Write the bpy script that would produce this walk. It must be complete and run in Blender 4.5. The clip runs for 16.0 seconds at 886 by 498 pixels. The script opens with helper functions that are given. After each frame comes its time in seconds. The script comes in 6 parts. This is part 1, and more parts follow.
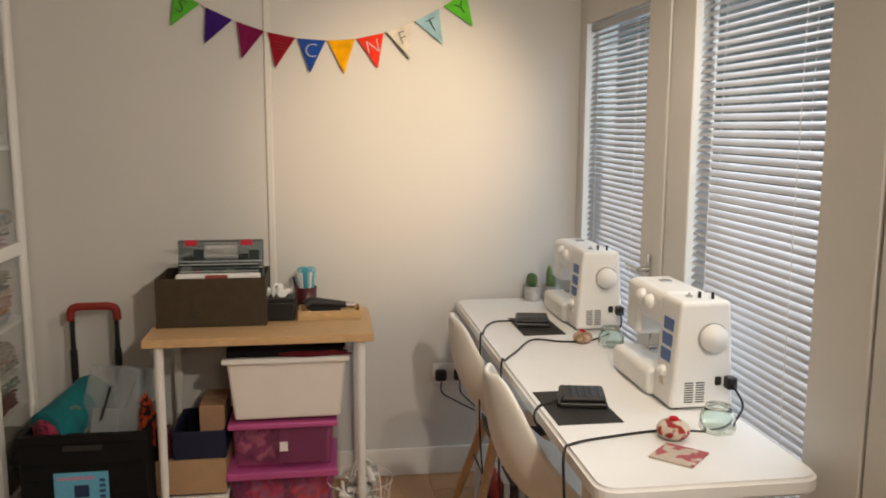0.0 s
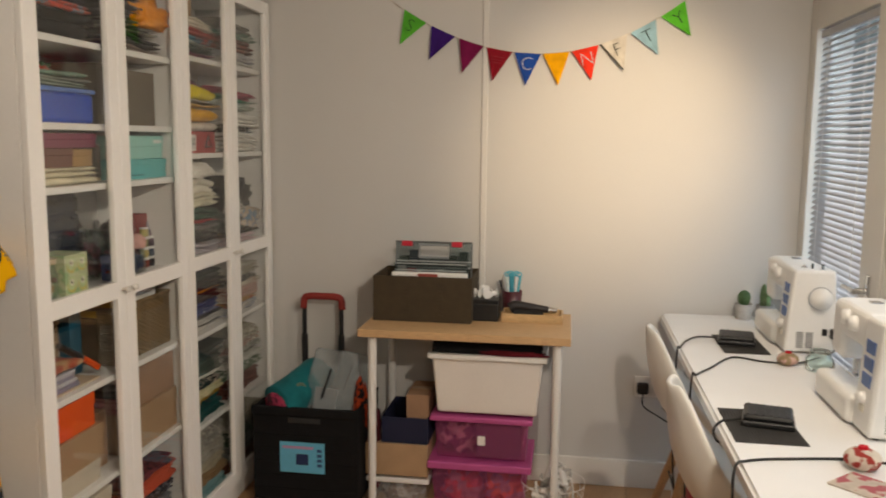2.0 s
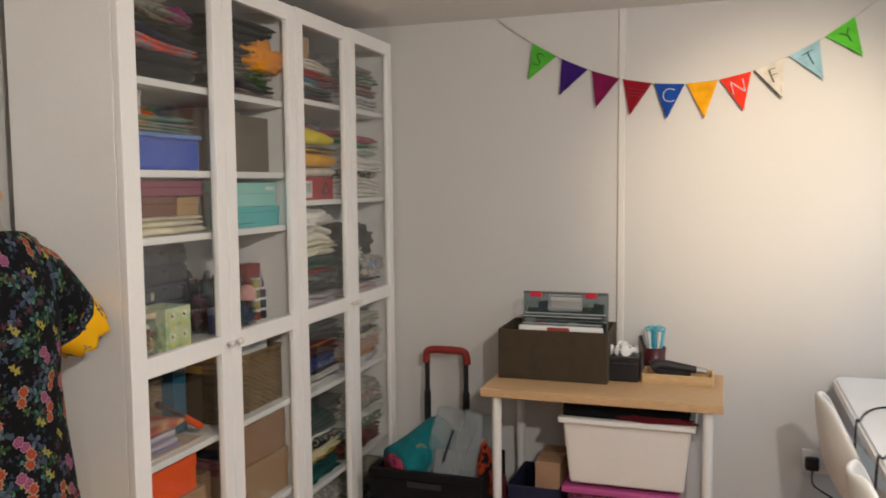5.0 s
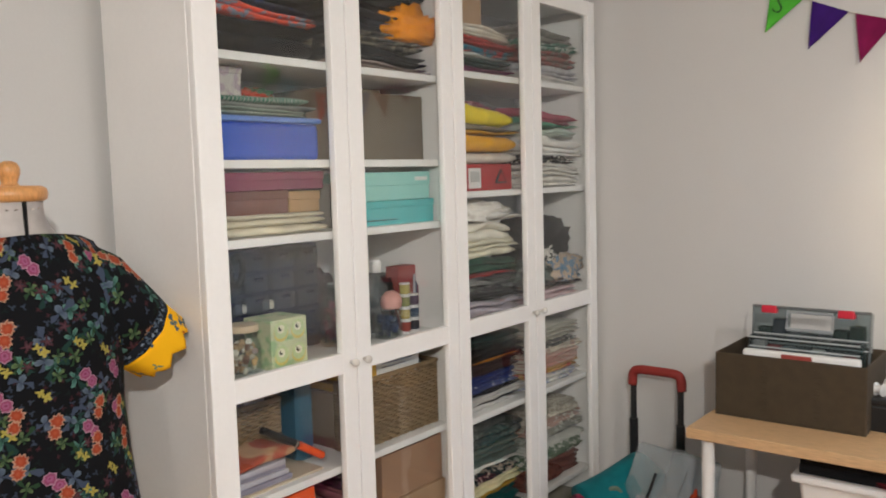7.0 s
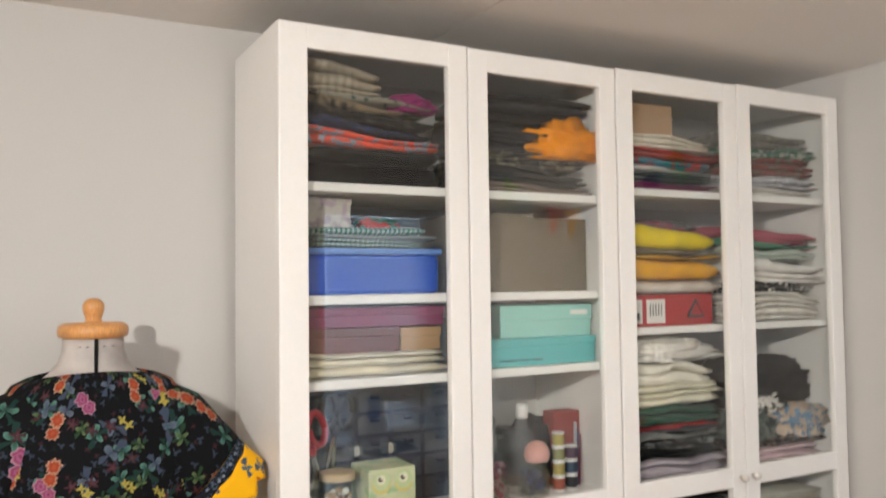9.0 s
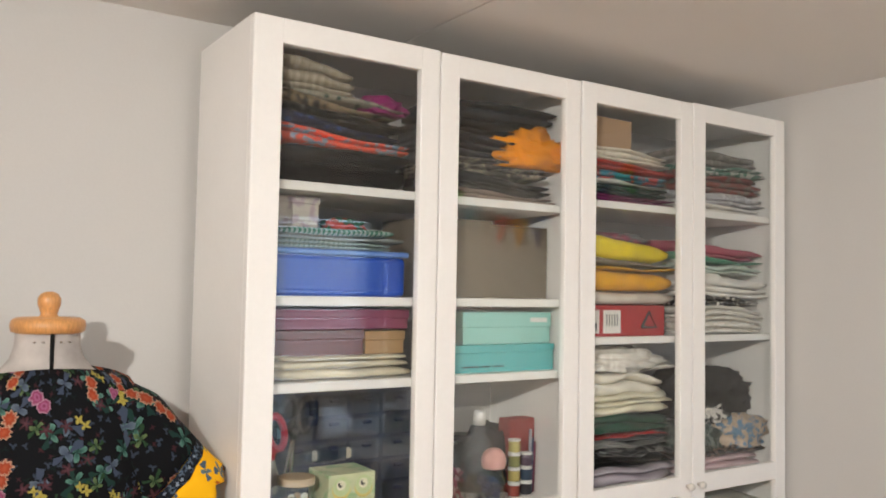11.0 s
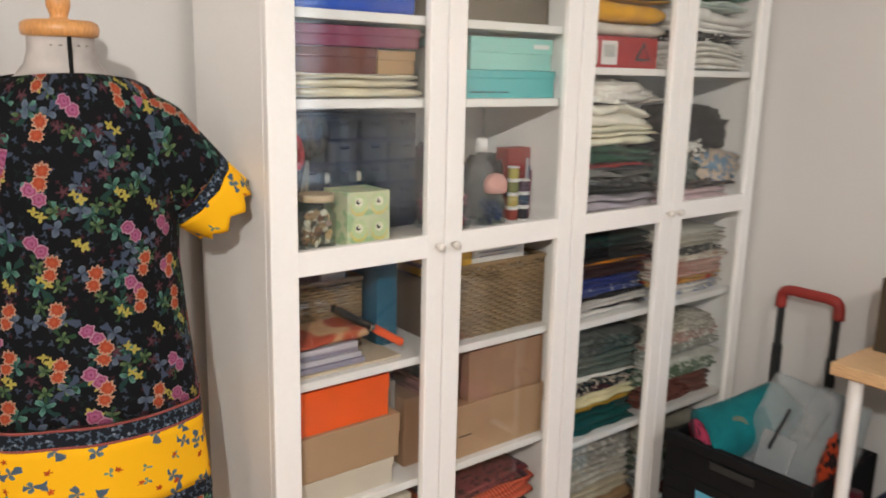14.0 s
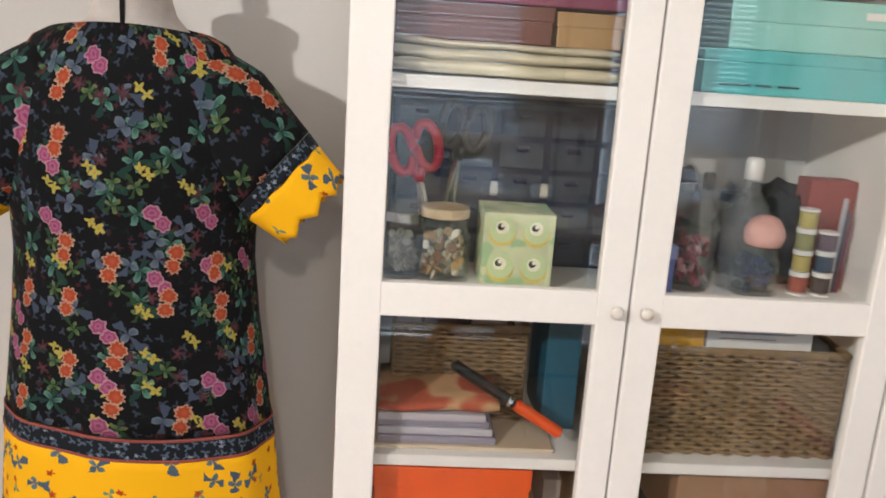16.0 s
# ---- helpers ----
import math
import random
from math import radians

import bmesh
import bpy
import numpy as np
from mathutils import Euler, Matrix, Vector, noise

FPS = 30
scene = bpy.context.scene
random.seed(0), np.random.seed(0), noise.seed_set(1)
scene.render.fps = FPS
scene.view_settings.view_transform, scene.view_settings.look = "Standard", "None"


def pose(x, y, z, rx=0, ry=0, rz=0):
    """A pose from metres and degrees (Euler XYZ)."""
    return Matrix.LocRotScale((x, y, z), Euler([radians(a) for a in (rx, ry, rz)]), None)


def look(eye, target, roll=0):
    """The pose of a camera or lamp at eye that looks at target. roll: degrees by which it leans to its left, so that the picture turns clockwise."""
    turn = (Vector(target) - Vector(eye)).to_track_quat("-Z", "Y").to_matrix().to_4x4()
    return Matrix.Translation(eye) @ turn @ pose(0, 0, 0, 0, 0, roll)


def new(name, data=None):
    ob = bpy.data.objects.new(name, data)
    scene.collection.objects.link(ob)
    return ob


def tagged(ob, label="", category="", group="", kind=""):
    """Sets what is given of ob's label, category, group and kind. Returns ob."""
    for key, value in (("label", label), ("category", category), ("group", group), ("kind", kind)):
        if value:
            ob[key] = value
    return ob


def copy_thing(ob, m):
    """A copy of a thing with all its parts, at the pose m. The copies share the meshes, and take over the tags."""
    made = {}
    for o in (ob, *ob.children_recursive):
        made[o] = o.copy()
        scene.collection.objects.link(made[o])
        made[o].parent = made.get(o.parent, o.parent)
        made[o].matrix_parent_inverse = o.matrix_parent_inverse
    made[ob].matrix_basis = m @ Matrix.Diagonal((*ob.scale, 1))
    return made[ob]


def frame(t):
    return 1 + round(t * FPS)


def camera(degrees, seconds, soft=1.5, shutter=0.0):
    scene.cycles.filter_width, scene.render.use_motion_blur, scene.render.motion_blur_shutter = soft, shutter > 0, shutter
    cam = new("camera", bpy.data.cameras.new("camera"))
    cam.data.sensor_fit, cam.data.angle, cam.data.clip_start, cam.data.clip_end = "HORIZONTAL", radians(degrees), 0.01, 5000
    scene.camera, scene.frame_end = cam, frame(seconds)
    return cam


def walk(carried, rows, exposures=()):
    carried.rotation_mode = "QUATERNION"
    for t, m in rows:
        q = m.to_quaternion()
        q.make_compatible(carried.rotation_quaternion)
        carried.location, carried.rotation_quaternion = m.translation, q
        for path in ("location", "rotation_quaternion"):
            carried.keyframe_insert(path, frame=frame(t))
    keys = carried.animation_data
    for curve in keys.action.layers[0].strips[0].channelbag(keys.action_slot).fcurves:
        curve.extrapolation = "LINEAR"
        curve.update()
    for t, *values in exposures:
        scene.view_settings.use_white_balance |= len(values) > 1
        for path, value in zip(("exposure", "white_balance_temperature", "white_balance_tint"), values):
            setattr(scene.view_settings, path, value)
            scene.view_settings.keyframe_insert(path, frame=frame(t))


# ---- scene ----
cam = camera(56.7, 16.0, soft=1.8, shutter=0.4)
PATH = [
    (0, (-0.117, 0.079, 1.48), (0.167, 2.036, 1.185), 0.2),
    (0.5, (-0.038, 0.04, 1.477), (0.098, 2.012, 1.17), 1.3),
    (1, (0.027, 0.004, 1.467), (0.021, 1.983, 1.183), 1.1),
    (1.5, (0.031, -0.003, 1.468), (-0.143, 1.972, 1.201), 0.7),
    (2, (0.029, -0.016, 1.464), (-0.271, 1.944, 1.199), 0.6),
    (2.5, (0.016, -0.01, 1.459), (-0.417, 1.925, 1.202), 0.3),
    (3, (0.024, -0.022, 1.464), (-0.426, 1.915, 1.248), 0.4),
    (5.5, (0.047, 0.392, 1.454), (-0.735, 2.228, 1.324), -0.2),
    (6, (0.145, 0.541, 1.469), (-0.837, 2.279, 1.357), 0.8),
    (6.5, (0.165, 0.648, 1.458), (-0.99, 2.274, 1.311), -0.7),
    (7, (0.11, 0.826, 1.451), (-1.131, 2.384, 1.274), -1.6),
    (7.5, (0.07, 0.991, 1.469), (-1.288, 2.443, 1.258), -1.0),
    (8, (0.105, 1.207, 1.485), (-1.508, 2.373, 1.281), 0.2),
    (8.5, (0.176, 1.326, 1.509), (-1.542, 2.339, 1.349), -1.1),
    (9, (0.235, 1.328, 1.516), (-1.523, 2.279, 1.601), -0.7),
    (9.5, (0.245, 1.303, 1.521), (-1.497, 2.273, 1.678), 0.5),
    (12, (0.105, 1.177, 1.48), (-1.467, 2.414, 1.461), 0.5),
    (12.5, (0.078, 1.014, 1.418), (-1.426, 2.319, 1.231), -0.2),
    (13, (0.1, 0.983, 1.418), (-1.277, 2.383, 1.043), 0.6),
    (13.5, (0.094, 0.958, 1.409), (-1.279, 2.353, 0.995), -0.3),
    (14, (0.099, 1.109, 1.388), (-1.425, 2.332, 0.964), 1.3),
    (14.5, (0.127, 1.346, 1.372), (-1.587, 2.277, 0.929), 2.8),
    (15, (0.019, 1.517, 1.34), (-1.8, 2.228, 0.912), 1.9),
    (15.5, (-0.071, 1.652, 1.339), (-1.969, 2.122, 0.92), 2.6),
    (16, (-0.151, 1.852, 1.368), (-2.09, 1.98, 0.891), 3.8),
]
EXPOSURES = [(0, 1.68, 7100, 13), (2, 1.70, 7100, 13), (3, 1.90, 6450, 13), (5.5, 1.87, 6250, 13), (6.2, 2.02, 6100, 12), (7.5, 2.34, 6050, 12), (9, 2.47, 6150, 12), (12, 2.47, 6200, 12), (13.5, 2.48, 6200, 13), (16, 2.50, 6150, 13)]
walk(cam, [(t, look(eye, target, roll)) for t, eye, target, roll in PATH], EXPOSURES)

# ---- world and lights ----
world = bpy.data.worlds.new("overcast_sky")
scene.world = world
world.use_nodes = True
wn = world.node_tree.nodes
sky = wn.new("ShaderNodeTexSky")
sky.sky_type = "NISHITA"
sky.sun_disc = False
sky.sun_elevation = radians(46)
sky.sun_rotation = radians(28.6)
sky.air_density, sky.dust_density, sky.ozone_density = 1.0, 0.4, 3.0
wn["Background"].inputs["Strength"].default_value = 0.10
haze = wn.new("ShaderNodeHueSaturation")
haze.inputs["Saturation"].default_value = 0.75
world.node_tree.links.new(sky.outputs[0], haze.inputs["Color"])
world.node_tree.links.new(haze.outputs[0], wn["Background"].inputs["Color"])

sun_data = bpy.data.lights.new("sun", "SUN")
sun_data.energy, sun_data.angle, sun_data.color = 2.0, radians(0.5), (1.0, 0.97, 0.93)
sun = new("sun", sun_data)
sun.matrix_world = look((3, 5.5, 6.5), (0, 0, 0))

WARM = (1.0, 0.935, 0.82)
CEIL = 2.10


def lamp(kind, eye, watts, radius, target=None, cone=0, tone=WARM):
    data = bpy.data.lights.new("lamp", kind)
    data.energy, data.shadow_soft_size, data.color = watts, radius, tone
    ob = new("lamp", data)
    ob.location = eye
    if kind == "SPOT":
        data.spot_size, data.spot_blend = radians(cone), 1.0
        ob.matrix_world = look(eye, target)
    return ob


# the first two are placed from cast shadows; the third is added fill
LAMPS = [(0.68, 1.85, 1.99), (0.58, 0.50, 1.99), (0.45, -0.85, 1.99)]
lamp("SPOT", LAMPS[0], 25.0, 0.025, (0.22, 3.42, 1.45), 46, (1.0, 0.80, 0.53))
lamp("SPOT", LAMPS[0], 7.5, 0.025, (-0.20, 2.95, 0.6), 158, (1.0, 0.90, 0.74))
lamp("SPOT", LAMPS[1], 23.5, 0.025, (-1.05, 2.35, 0.9), 136)
lamp("SPOT", LAMPS[2], 5.0, 0.05, (0.0, 0.4, 0.0), 160)
# weak points added as fill to brighten the ceiling
lamp("POINT", LAMPS[1], 0.8, 0.025)
lamp("POINT", LAMPS[2], 1.0, 0.05)

# daylight standing in each glazed opening, outside the blinds
for y in (2.02, 3.01):
    data = bpy.data.lights.new("daylight", "AREA")
    data.shape, data.size, data.size_y = "RECTANGLE", 0.66, 1.70
    data.energy, data.color = 2.8, (0.74, 0.86, 1.0)
    new("daylight", data).matrix_world = look((1.16, y, 1.03), (0.0, y, 1.03))

# ---- materials ----
MATS = {}


def shade(c, k):
    return tuple(min(1.0, max(0.0, v * k)) for v in c[:3]) + (1.0,)


def nodes_of(name):
    m = bpy.data.materials.new(name)
    m.use_nodes = True
    nt = m.node_tree
    return m, nt.nodes, nt.links, nt.nodes["Principled BSDF"]


def paint(name, base, rough=0.5, metal=0.0, var=0.06, scale=6.0, fine=120.0, bump=0.05, depth=0.002, stretch=(1, 1, 1), random=0.0, spec=0.5):
    """A surface with broad unevenness, fine grain and relief."""
    if name in MATS:
        return MATS[name]
    m, n, l, b = nodes_of(name)
    tc = n.new("ShaderNodeTexCoord")
    mp = n.new("ShaderNodeMapping")
    mp.inputs["Scale"].default_value = stretch
    l.new(tc.outputs["Object"], mp.inputs["Vector"])
    n1, n2 = n.new("ShaderNodeTexNoise"), n.new("ShaderNodeTexNoise")
    n1.inputs["Scale"].default_value, n1.inputs["Detail"].default_value = scale, 5
    n2.inputs["Scale"].default_value, n2.inputs["Detail"].default_value = fine, 3
    l.new(mp.outputs[0], n1.inputs["Vector"])
    l.new(mp.outputs[0], n2.inputs["Vector"])
    mix = n.new("ShaderNodeMath")
    mix.operation = "MULTIPLY_ADD"
    l.new(n2.outputs[0], mix.inputs[0])
    mix.inputs[1].default_value = 0.5
    l.new(n1.outputs[0], mix.inputs[2])
    val = mix.outputs[0]
    if random:
        info, add = n.new("ShaderNodeObjectInfo"), n.new("ShaderNodeMath")
        add.operation = "MULTIPLY_ADD"
        l.new(info.outputs["Random"], add.inputs[0])
        add.inputs[1].default_value = random
        l.new(val, add.inputs[2])
        val = add.outputs[0]
    ramp = n.new("ShaderNodeValToRGB")
    ramp.color_ramp.elements[0].position, ramp.color_ramp.elements[1].position = 0.35, 1.15 if random else 1.0
    ramp.color_ramp.elements[0].color = shade(base, 1 - var * 1.6)
    ramp.color_ramp.elements[1].color = shade(base, 1 + var)
    l.new(val, ramp.inputs[0])
    l.new(ramp.outputs[0], b.inputs["Base Color"])
    b.inputs["Roughness"].default_value, b.inputs["Metallic"].default_value = rough, metal
    b.inputs["Specular IOR Level"].default_value = spec
    if bump:
        bp = n.new("ShaderNodeBump")
        bp.inputs["Strength"].default_value, bp.inputs["Distance"].default_value = bump, depth
        l.new(n2.outputs[0], bp.inputs["Height"])
        l.new(bp.outputs[0], b.inputs["Normal"])
    MATS[name] = m
    return m


def wood(name, base, stretch, rough=0.45, random=0.0):
    return paint(name, base, rough, var=0.22, scale=9, fine=70, bump=0.12, stretch=stretch, random=random)


def fabric(name, base, second=None, pattern="plain", scale=40.0, rough=0.9):
    """Woven cloth: plain, mottled print, stripes or dots."""
    if name in MATS:
        return MATS[name]
    m, n, l, b = nodes_of(name)
    tc = n.new("ShaderNodeTexCoord")
    weave = n.new("ShaderNodeTexNoise")
    weave.inputs["Scale"].default_value, weave.inputs["Detail"].default_value = 260, 2
    soft = n.new("ShaderNodeTexNoise")
    soft.inputs["Scale"].default_value, soft.inputs["Detail"].default_value = 18, 4
    for x in (weave, soft):
        l.new(tc.outputs["Object"], x.inputs["Vector"])
    ramp = n.new("ShaderNodeValToRGB")
    ramp.color_ramp.elements[0].position, ramp.color_ramp.elements[1].position = 0.3, 0.75
    ramp.color_ramp.elements[0].color, ramp.color_ramp.elements[1].color = shade(base, 0.72), shade(base, 1.12)
    l.new(soft.outputs[0], ramp.inputs[0])
    col = ramp.outputs[0]
    if second is not None:
        if pattern == "stripe":
            t = n.new("ShaderNodeTexWave")
            t.bands_direction = "Y"
            t.inputs["Scale"].default_value, t.inputs["Distortion"].default_value = scale, 1.0
            src, lo, hi = t.outputs["Fac"], 0.5, 0.6
        elif pattern == "dots":
            t = n.new("ShaderNodeTexVoronoi")
            t.inputs["Scale"].default_value = scale
            src, lo, hi = t.outputs["Distance"], 0.30, 0.36
        else:
            t = n.new("ShaderNodeTexNoise")
            t.inputs["Scale"].default_value, t.inputs["Detail"].default_value = scale, 1.5
            src, lo, hi = t.outputs[0], 0.5, 0.57
        l.new(tc.outputs["Object"], t.inputs["Vector"])
        cut = n.new("ShaderNodeMapRange")
        cut.inputs["From Min"].default_value, cut.inputs["From Max"].default_value = lo, hi
        l.new(src, cut.inputs["Value"])
        mix = n.new("ShaderNodeMix")
        mix.data_type = "RGBA"
        l.new(cut.outputs[0], mix.inputs["Factor"])
        l.new(col, mix.inputs["A"])
        mix.inputs["B"].default_value = shade(second, 1.0)
        col = mix.outputs["Result"]
    l.new(col, b.inputs["Base Color"])
    b.inputs["Roughness"].default_value = rough
    b.inputs["Sheen Weight"].default_value = 0.04
    b.inputs["Specular IOR Level"].default_value = 0.2
    bp = n.new("ShaderNodeBump")
    bp.inputs["Strength"].default_value, bp.inputs["Distance"].default_value = 0.25, 0.002
    l.new(weave.outputs[0], bp.inputs["Height"])
    l.new(bp.outputs[0], b.inputs["Normal"])
    MATS[name] = m
    return m


def clear(name, tint=(0.95, 0.97, 0.96), ior=1.5, rough=0.0, cloud=0.0, body=(0.8, 0.8, 0.8)):
    """Clear glass or plastic: seen through, with a gloss that grows at grazing angles; cloud: share of milky body."""
    if name in MATS:
        return MATS[name]
    m, n, l, b = nodes_of(name)
    out = n["Material Output"]
    tr, gl, fr, mx = n.new("ShaderNodeBsdfTransparent"), n.new("ShaderNodeBsdfGlossy"), n.new("ShaderNodeLayerWeight"), n.new("ShaderNodeMixShader")
    tr.inputs["Color"].default_value = (*tint, 1)
    gl.inputs["Roughness"].default_value = rough
    fr.inputs["Blend"].default_value = 0.5
    pw, ma = n.new("ShaderNodeMath"), n.new("ShaderNodeMath")
    pw.operation, ma.operation = "POWER", "MULTIPLY_ADD"
    l.new(fr.outputs["Facing"], pw.inputs[0])
    pw.inputs[1].default_value = 5.0
    r0 = ((ior - 1) / (ior + 1)) ** 2
    l.new(pw.outputs[0], ma.inputs[0])
    ma.inputs[1].default_value, ma.inputs[2].default_value = 1 - r0, r0
    base = tr.outputs[0]
    if cloud:
        b.inputs["Base Color"].default_value, b.inputs["Roughness"].default_value = (*body, 1), 0.4
        tc, ns, mr = n.new("ShaderNodeTexCoord"), n.new("ShaderNodeTexNoise"), n.new("ShaderNodeMapRange")
        ns.inputs["Scale"].default_value = 14
        l.new(tc.outputs["Object"], ns.inputs["Vector"])
        mr.inputs["To Min"].default_value, mr.inputs["To Max"].default_value = cloud * 0.6, min(1.0, cloud * 1.3)
        l.new(ns.outputs[0], mr.inputs["Value"])
        m2 = n.new("ShaderNodeMixShader")
        l.new(mr.outputs[0], m2.inputs[0])
        l.new(tr.outputs[0], m2.inputs[1])
        l.new(b.outputs[0], m2.inputs[2])
        base = m2.outputs[0]
    l.new(ma.outputs[0], mx.inputs[0])
    l.new(base, mx.inputs[1])
    l.new(gl.outputs[0], mx.inputs[2])
    l.new(mx.outputs[0], out.inputs["Surface"])
    MATS[name] = m
    return m


WALL = paint("wall_paint", (0.61, 0.595, 0.575), 0.75, var=0.025, scale=1.5, fine=160, bump=0.06)
CEILING = paint("ceiling_paint", (0.83, 0.805, 0.775), 0.85, var=0.02, scale=1.2, fine=140, bump=0.05)
TRIM = paint("satin_trim_paint", (0.78, 0.76, 0.72), 0.4, var=0.03, scale=3, fine=90, bump=0.03)
PVC = paint("white_window_plastic", (0.64, 0.62, 0.585), 0.32, var=0.02, scale=3, fine=60, bump=0.01)
WHITE = paint("white_foil_board", (0.87, 0.855, 0.83), 0.42, var=0.025, scale=4, fine=90, bump=0.02)
# backing board greyed: the dimness inside the bookcases is put into its colour
SHELFBACK = paint("backing_board_dimmed", (0.54, 0.53, 0.51), 0.6, var=0.03)
PLASTIC = paint("white_plastic", (0.82, 0.81, 0.79), 0.38, var=0.02, scale=5, bump=0.01)
TABLETOP = paint("white_moulded_plastic_top", (0.83, 0.83, 0.83), 0.42, var=0.02, scale=8, fine=300, bump=0.08)
METALW = paint("white_lacquered_steel", (0.78, 0.77, 0.75), 0.35, var=0.02, bump=0.0)
OAK = wood("oak_foil", (0.58, 0.37, 0.19), (3, 40, 40), 0.5)
LEGWOOD = wood("beech_wood", (0.55, 0.32, 0.16), (40, 40, 3), 0.45)
FLOORWOOD = wood("oak_laminate", (0.42, 0.25, 0.13), (30, 2.5, 30), 0.4, random=0.35)
BLACKP = paint("black_plastic", (0.012, 0.012, 0.013), 0.4, var=0.2, scale=20, bump=0.05)
CABLE = paint("black_rubber_cable", (0.010, 0.010, 0.010), 0.5, bump=0.0)
DARK = paint("dark_void", (0.02, 0.02, 0.02), 0.8, bump=0.0)
CHROME = paint("brushed_steel", (0.6, 0.6, 0.6), 0.25, metal=1.0, var=0.05, bump=0.02)
GLASS = clear("door_glass", (0.945, 0.955, 0.95), 1.6)
PANE = clear("window_glass", (0.92, 0.96, 0.95), 1.5)
CLEARP = clear("clear_plastic", (0.86, 0.90, 0.92), 1.45, 0.12, cloud=0.22, body=(0.7, 0.74, 0.76))
JAR = clear("jar_glass", (0.95, 0.98, 0.97), 1.5, 0.02, cloud=0.02, body=(0.6, 0.75, 0.7))
KRAFT = paint("kraft_card", (0.42, 0.27, 0.155), 0.8, var=0.1, scale=12, fine=200, bump=0.08)
KRAFTD = paint("brown_card", (0.34, 0.20, 0.12), 0.8, var=0.12, scale=10, fine=200, bump=0.08)
PAPER = paint("white_paper", (0.78, 0.76, 0.73), 0.8, var=0.04, bump=0.03)

# ---- mesh helpers ----
ORIGIN = {}


def part(name, bm, material, parent, label=""):
    """Links a bmesh, built in world metres, as one mesh under a thing or a part."""
    me = bpy.data.meshes.new(name)
    bmesh.ops.recalc_face_normals(bm, faces=bm.faces)
    bm.transform(Matrix.Translation(-ORIGIN[parent]))
    bm.to_mesh(me)
    bm.free()
    me.materials.append(material)
    ob = new(name, me)
    ob.parent = parent
    ORIGIN[ob] = ORIGIN[parent]
    if label:
        ob["label"] = label
    return ob


def thing(name, loc, label, category, group="", kind=""):
    ob = new(name)
    ob.location = loc
    ob.empty_display_size = 0.05
    ORIGIN[ob] = Vector(loc)
    return tagged(ob, label, category, group, kind)


def solo(name, bm, material, label, category, group="", kind=""):
    """A thing that is one mesh, with its origin under its middle."""
    bmesh.ops.recalc_face_normals(bm, faces=bm.faces)
    co = [v.co for v in bm.verts]
    lo = Vector([min(c[i] for c in co) for i in range(3)])
    hi = Vector([max(c[i] for c in co) for i in range(3)])
    base = Vector(((lo.x + hi.x) / 2, (lo.y + hi.y) / 2, lo.z))
    bm.transform(Matrix.Translation(-base))
    me = bpy.data.meshes.new(name)
    bm.to_mesh(me)
    bm.free()
    me.materials.append(material)
    ob = new(name, me)
    ob.location = base
    ORIGIN[ob] = base
    return tagged(ob, label, category, group, kind)


def smooth(ob):
    for p in ob.data.polygons:
        p.use_smooth = True
    return ob


def rbox(x0, x1, y0, y1, z0, z1, b=0.002, seg=1, bm=None):
    bm2 = bmesh.new()
    bmesh.ops.create_cube(bm2, size=1.0)
    for v in bm2.verts:
        v.co = Vector(((x0 + x1) / 2 + v.co.x * (x1 - x0), (y0 + y1) / 2 + v.co.y * (y1 - y0), (z0 + z1) / 2 + v.co.z * (z1 - z0)))
    b = min(b, 0.45 * min(x1 - x0, y1 - y0, z1 - z0))
    if b > 0:
        bmesh.ops.bevel(bm2, geom=bm2.edges[:], offset=b, segments=seg, affect="EDGES", profile=0.5)
    return join(bm, bm2) if bm else bm2


def join(bm, other):
    me = bpy.data.meshes.new("tmp")
    other.to_mesh(me)
    other.free()
    bm.from_mesh(me)
    bpy.data.meshes.remove(me)
    return bm


def turned(bm, m):
    bm.transform(m)
    return bm


def about(x, y, z, rx=0, ry=0, rz=0):
    return Matrix.Translation((x, y, z)) @ pose(0, 0, 0, rx, ry, rz) @ Matrix.Translation((-x, -y, -z))


def lathe(profile, x, y, z, n=24, bm=None):
    """A turned shape about a vertical axis; profile: (radius, height) from bottom to top."""
    b2 = bmesh.new()
    rings = []
    for r, h in profile:
        rings.append([b2.verts.new((x + max(r, 1e-5) * math.cos(2 * math.pi * i / n), y + max(r, 1e-5) * math.sin(2 * math.pi * i / n), z + h)) for i in range(n)])
    for a, c in zip(rings, rings[1:]):
        for i in range(n):
            b2.faces.new((a[i], a[(i + 1) % n], c[(i + 1) % n], c[i]))
    b2.faces.new(rings[0][::-1])
    b2.faces.new(rings[-1])
    return join(bm, b2) if bm else b2


def tube(points, r, n=8, bm=None, cap=True, r1=None):
    """A round bar through points, tapering from r to r1."""
    b2 = bmesh.new()
    pts = [Vector(p) for p in points]
    rings = []
    up = Vector((0, 0, 1))
    for i, p in enumerate(pts):
        d = (pts[min(i + 1, len(pts) - 1)] - pts[max(i - 1, 0)]).normalized()
        side = d.cross(up)
        side = side.normalized() if side.length > 1e-3 else Vector((1, 0, 0))
        top = side.cross(d).normalized()
        k = r if r1 is None else r + (r1 - r) * i / (len(pts) - 1)
        rings.append([b2.verts.new(p + k * (math.cos(2 * math.pi * j / n) * side + math.sin(2 * math.pi * j / n) * top)) for j in range(n)])
    for a, c in zip(rings, rings[1:]):
        for j in range(n):
            b2.faces.new((a[j], a[(j + 1) % n], c[(j + 1) % n], c[j]))
    if cap:
        b2.faces.new(rings[0][::-1])
        b2.faces.new(rings[-1])
    return join(bm, b2) if bm else b2


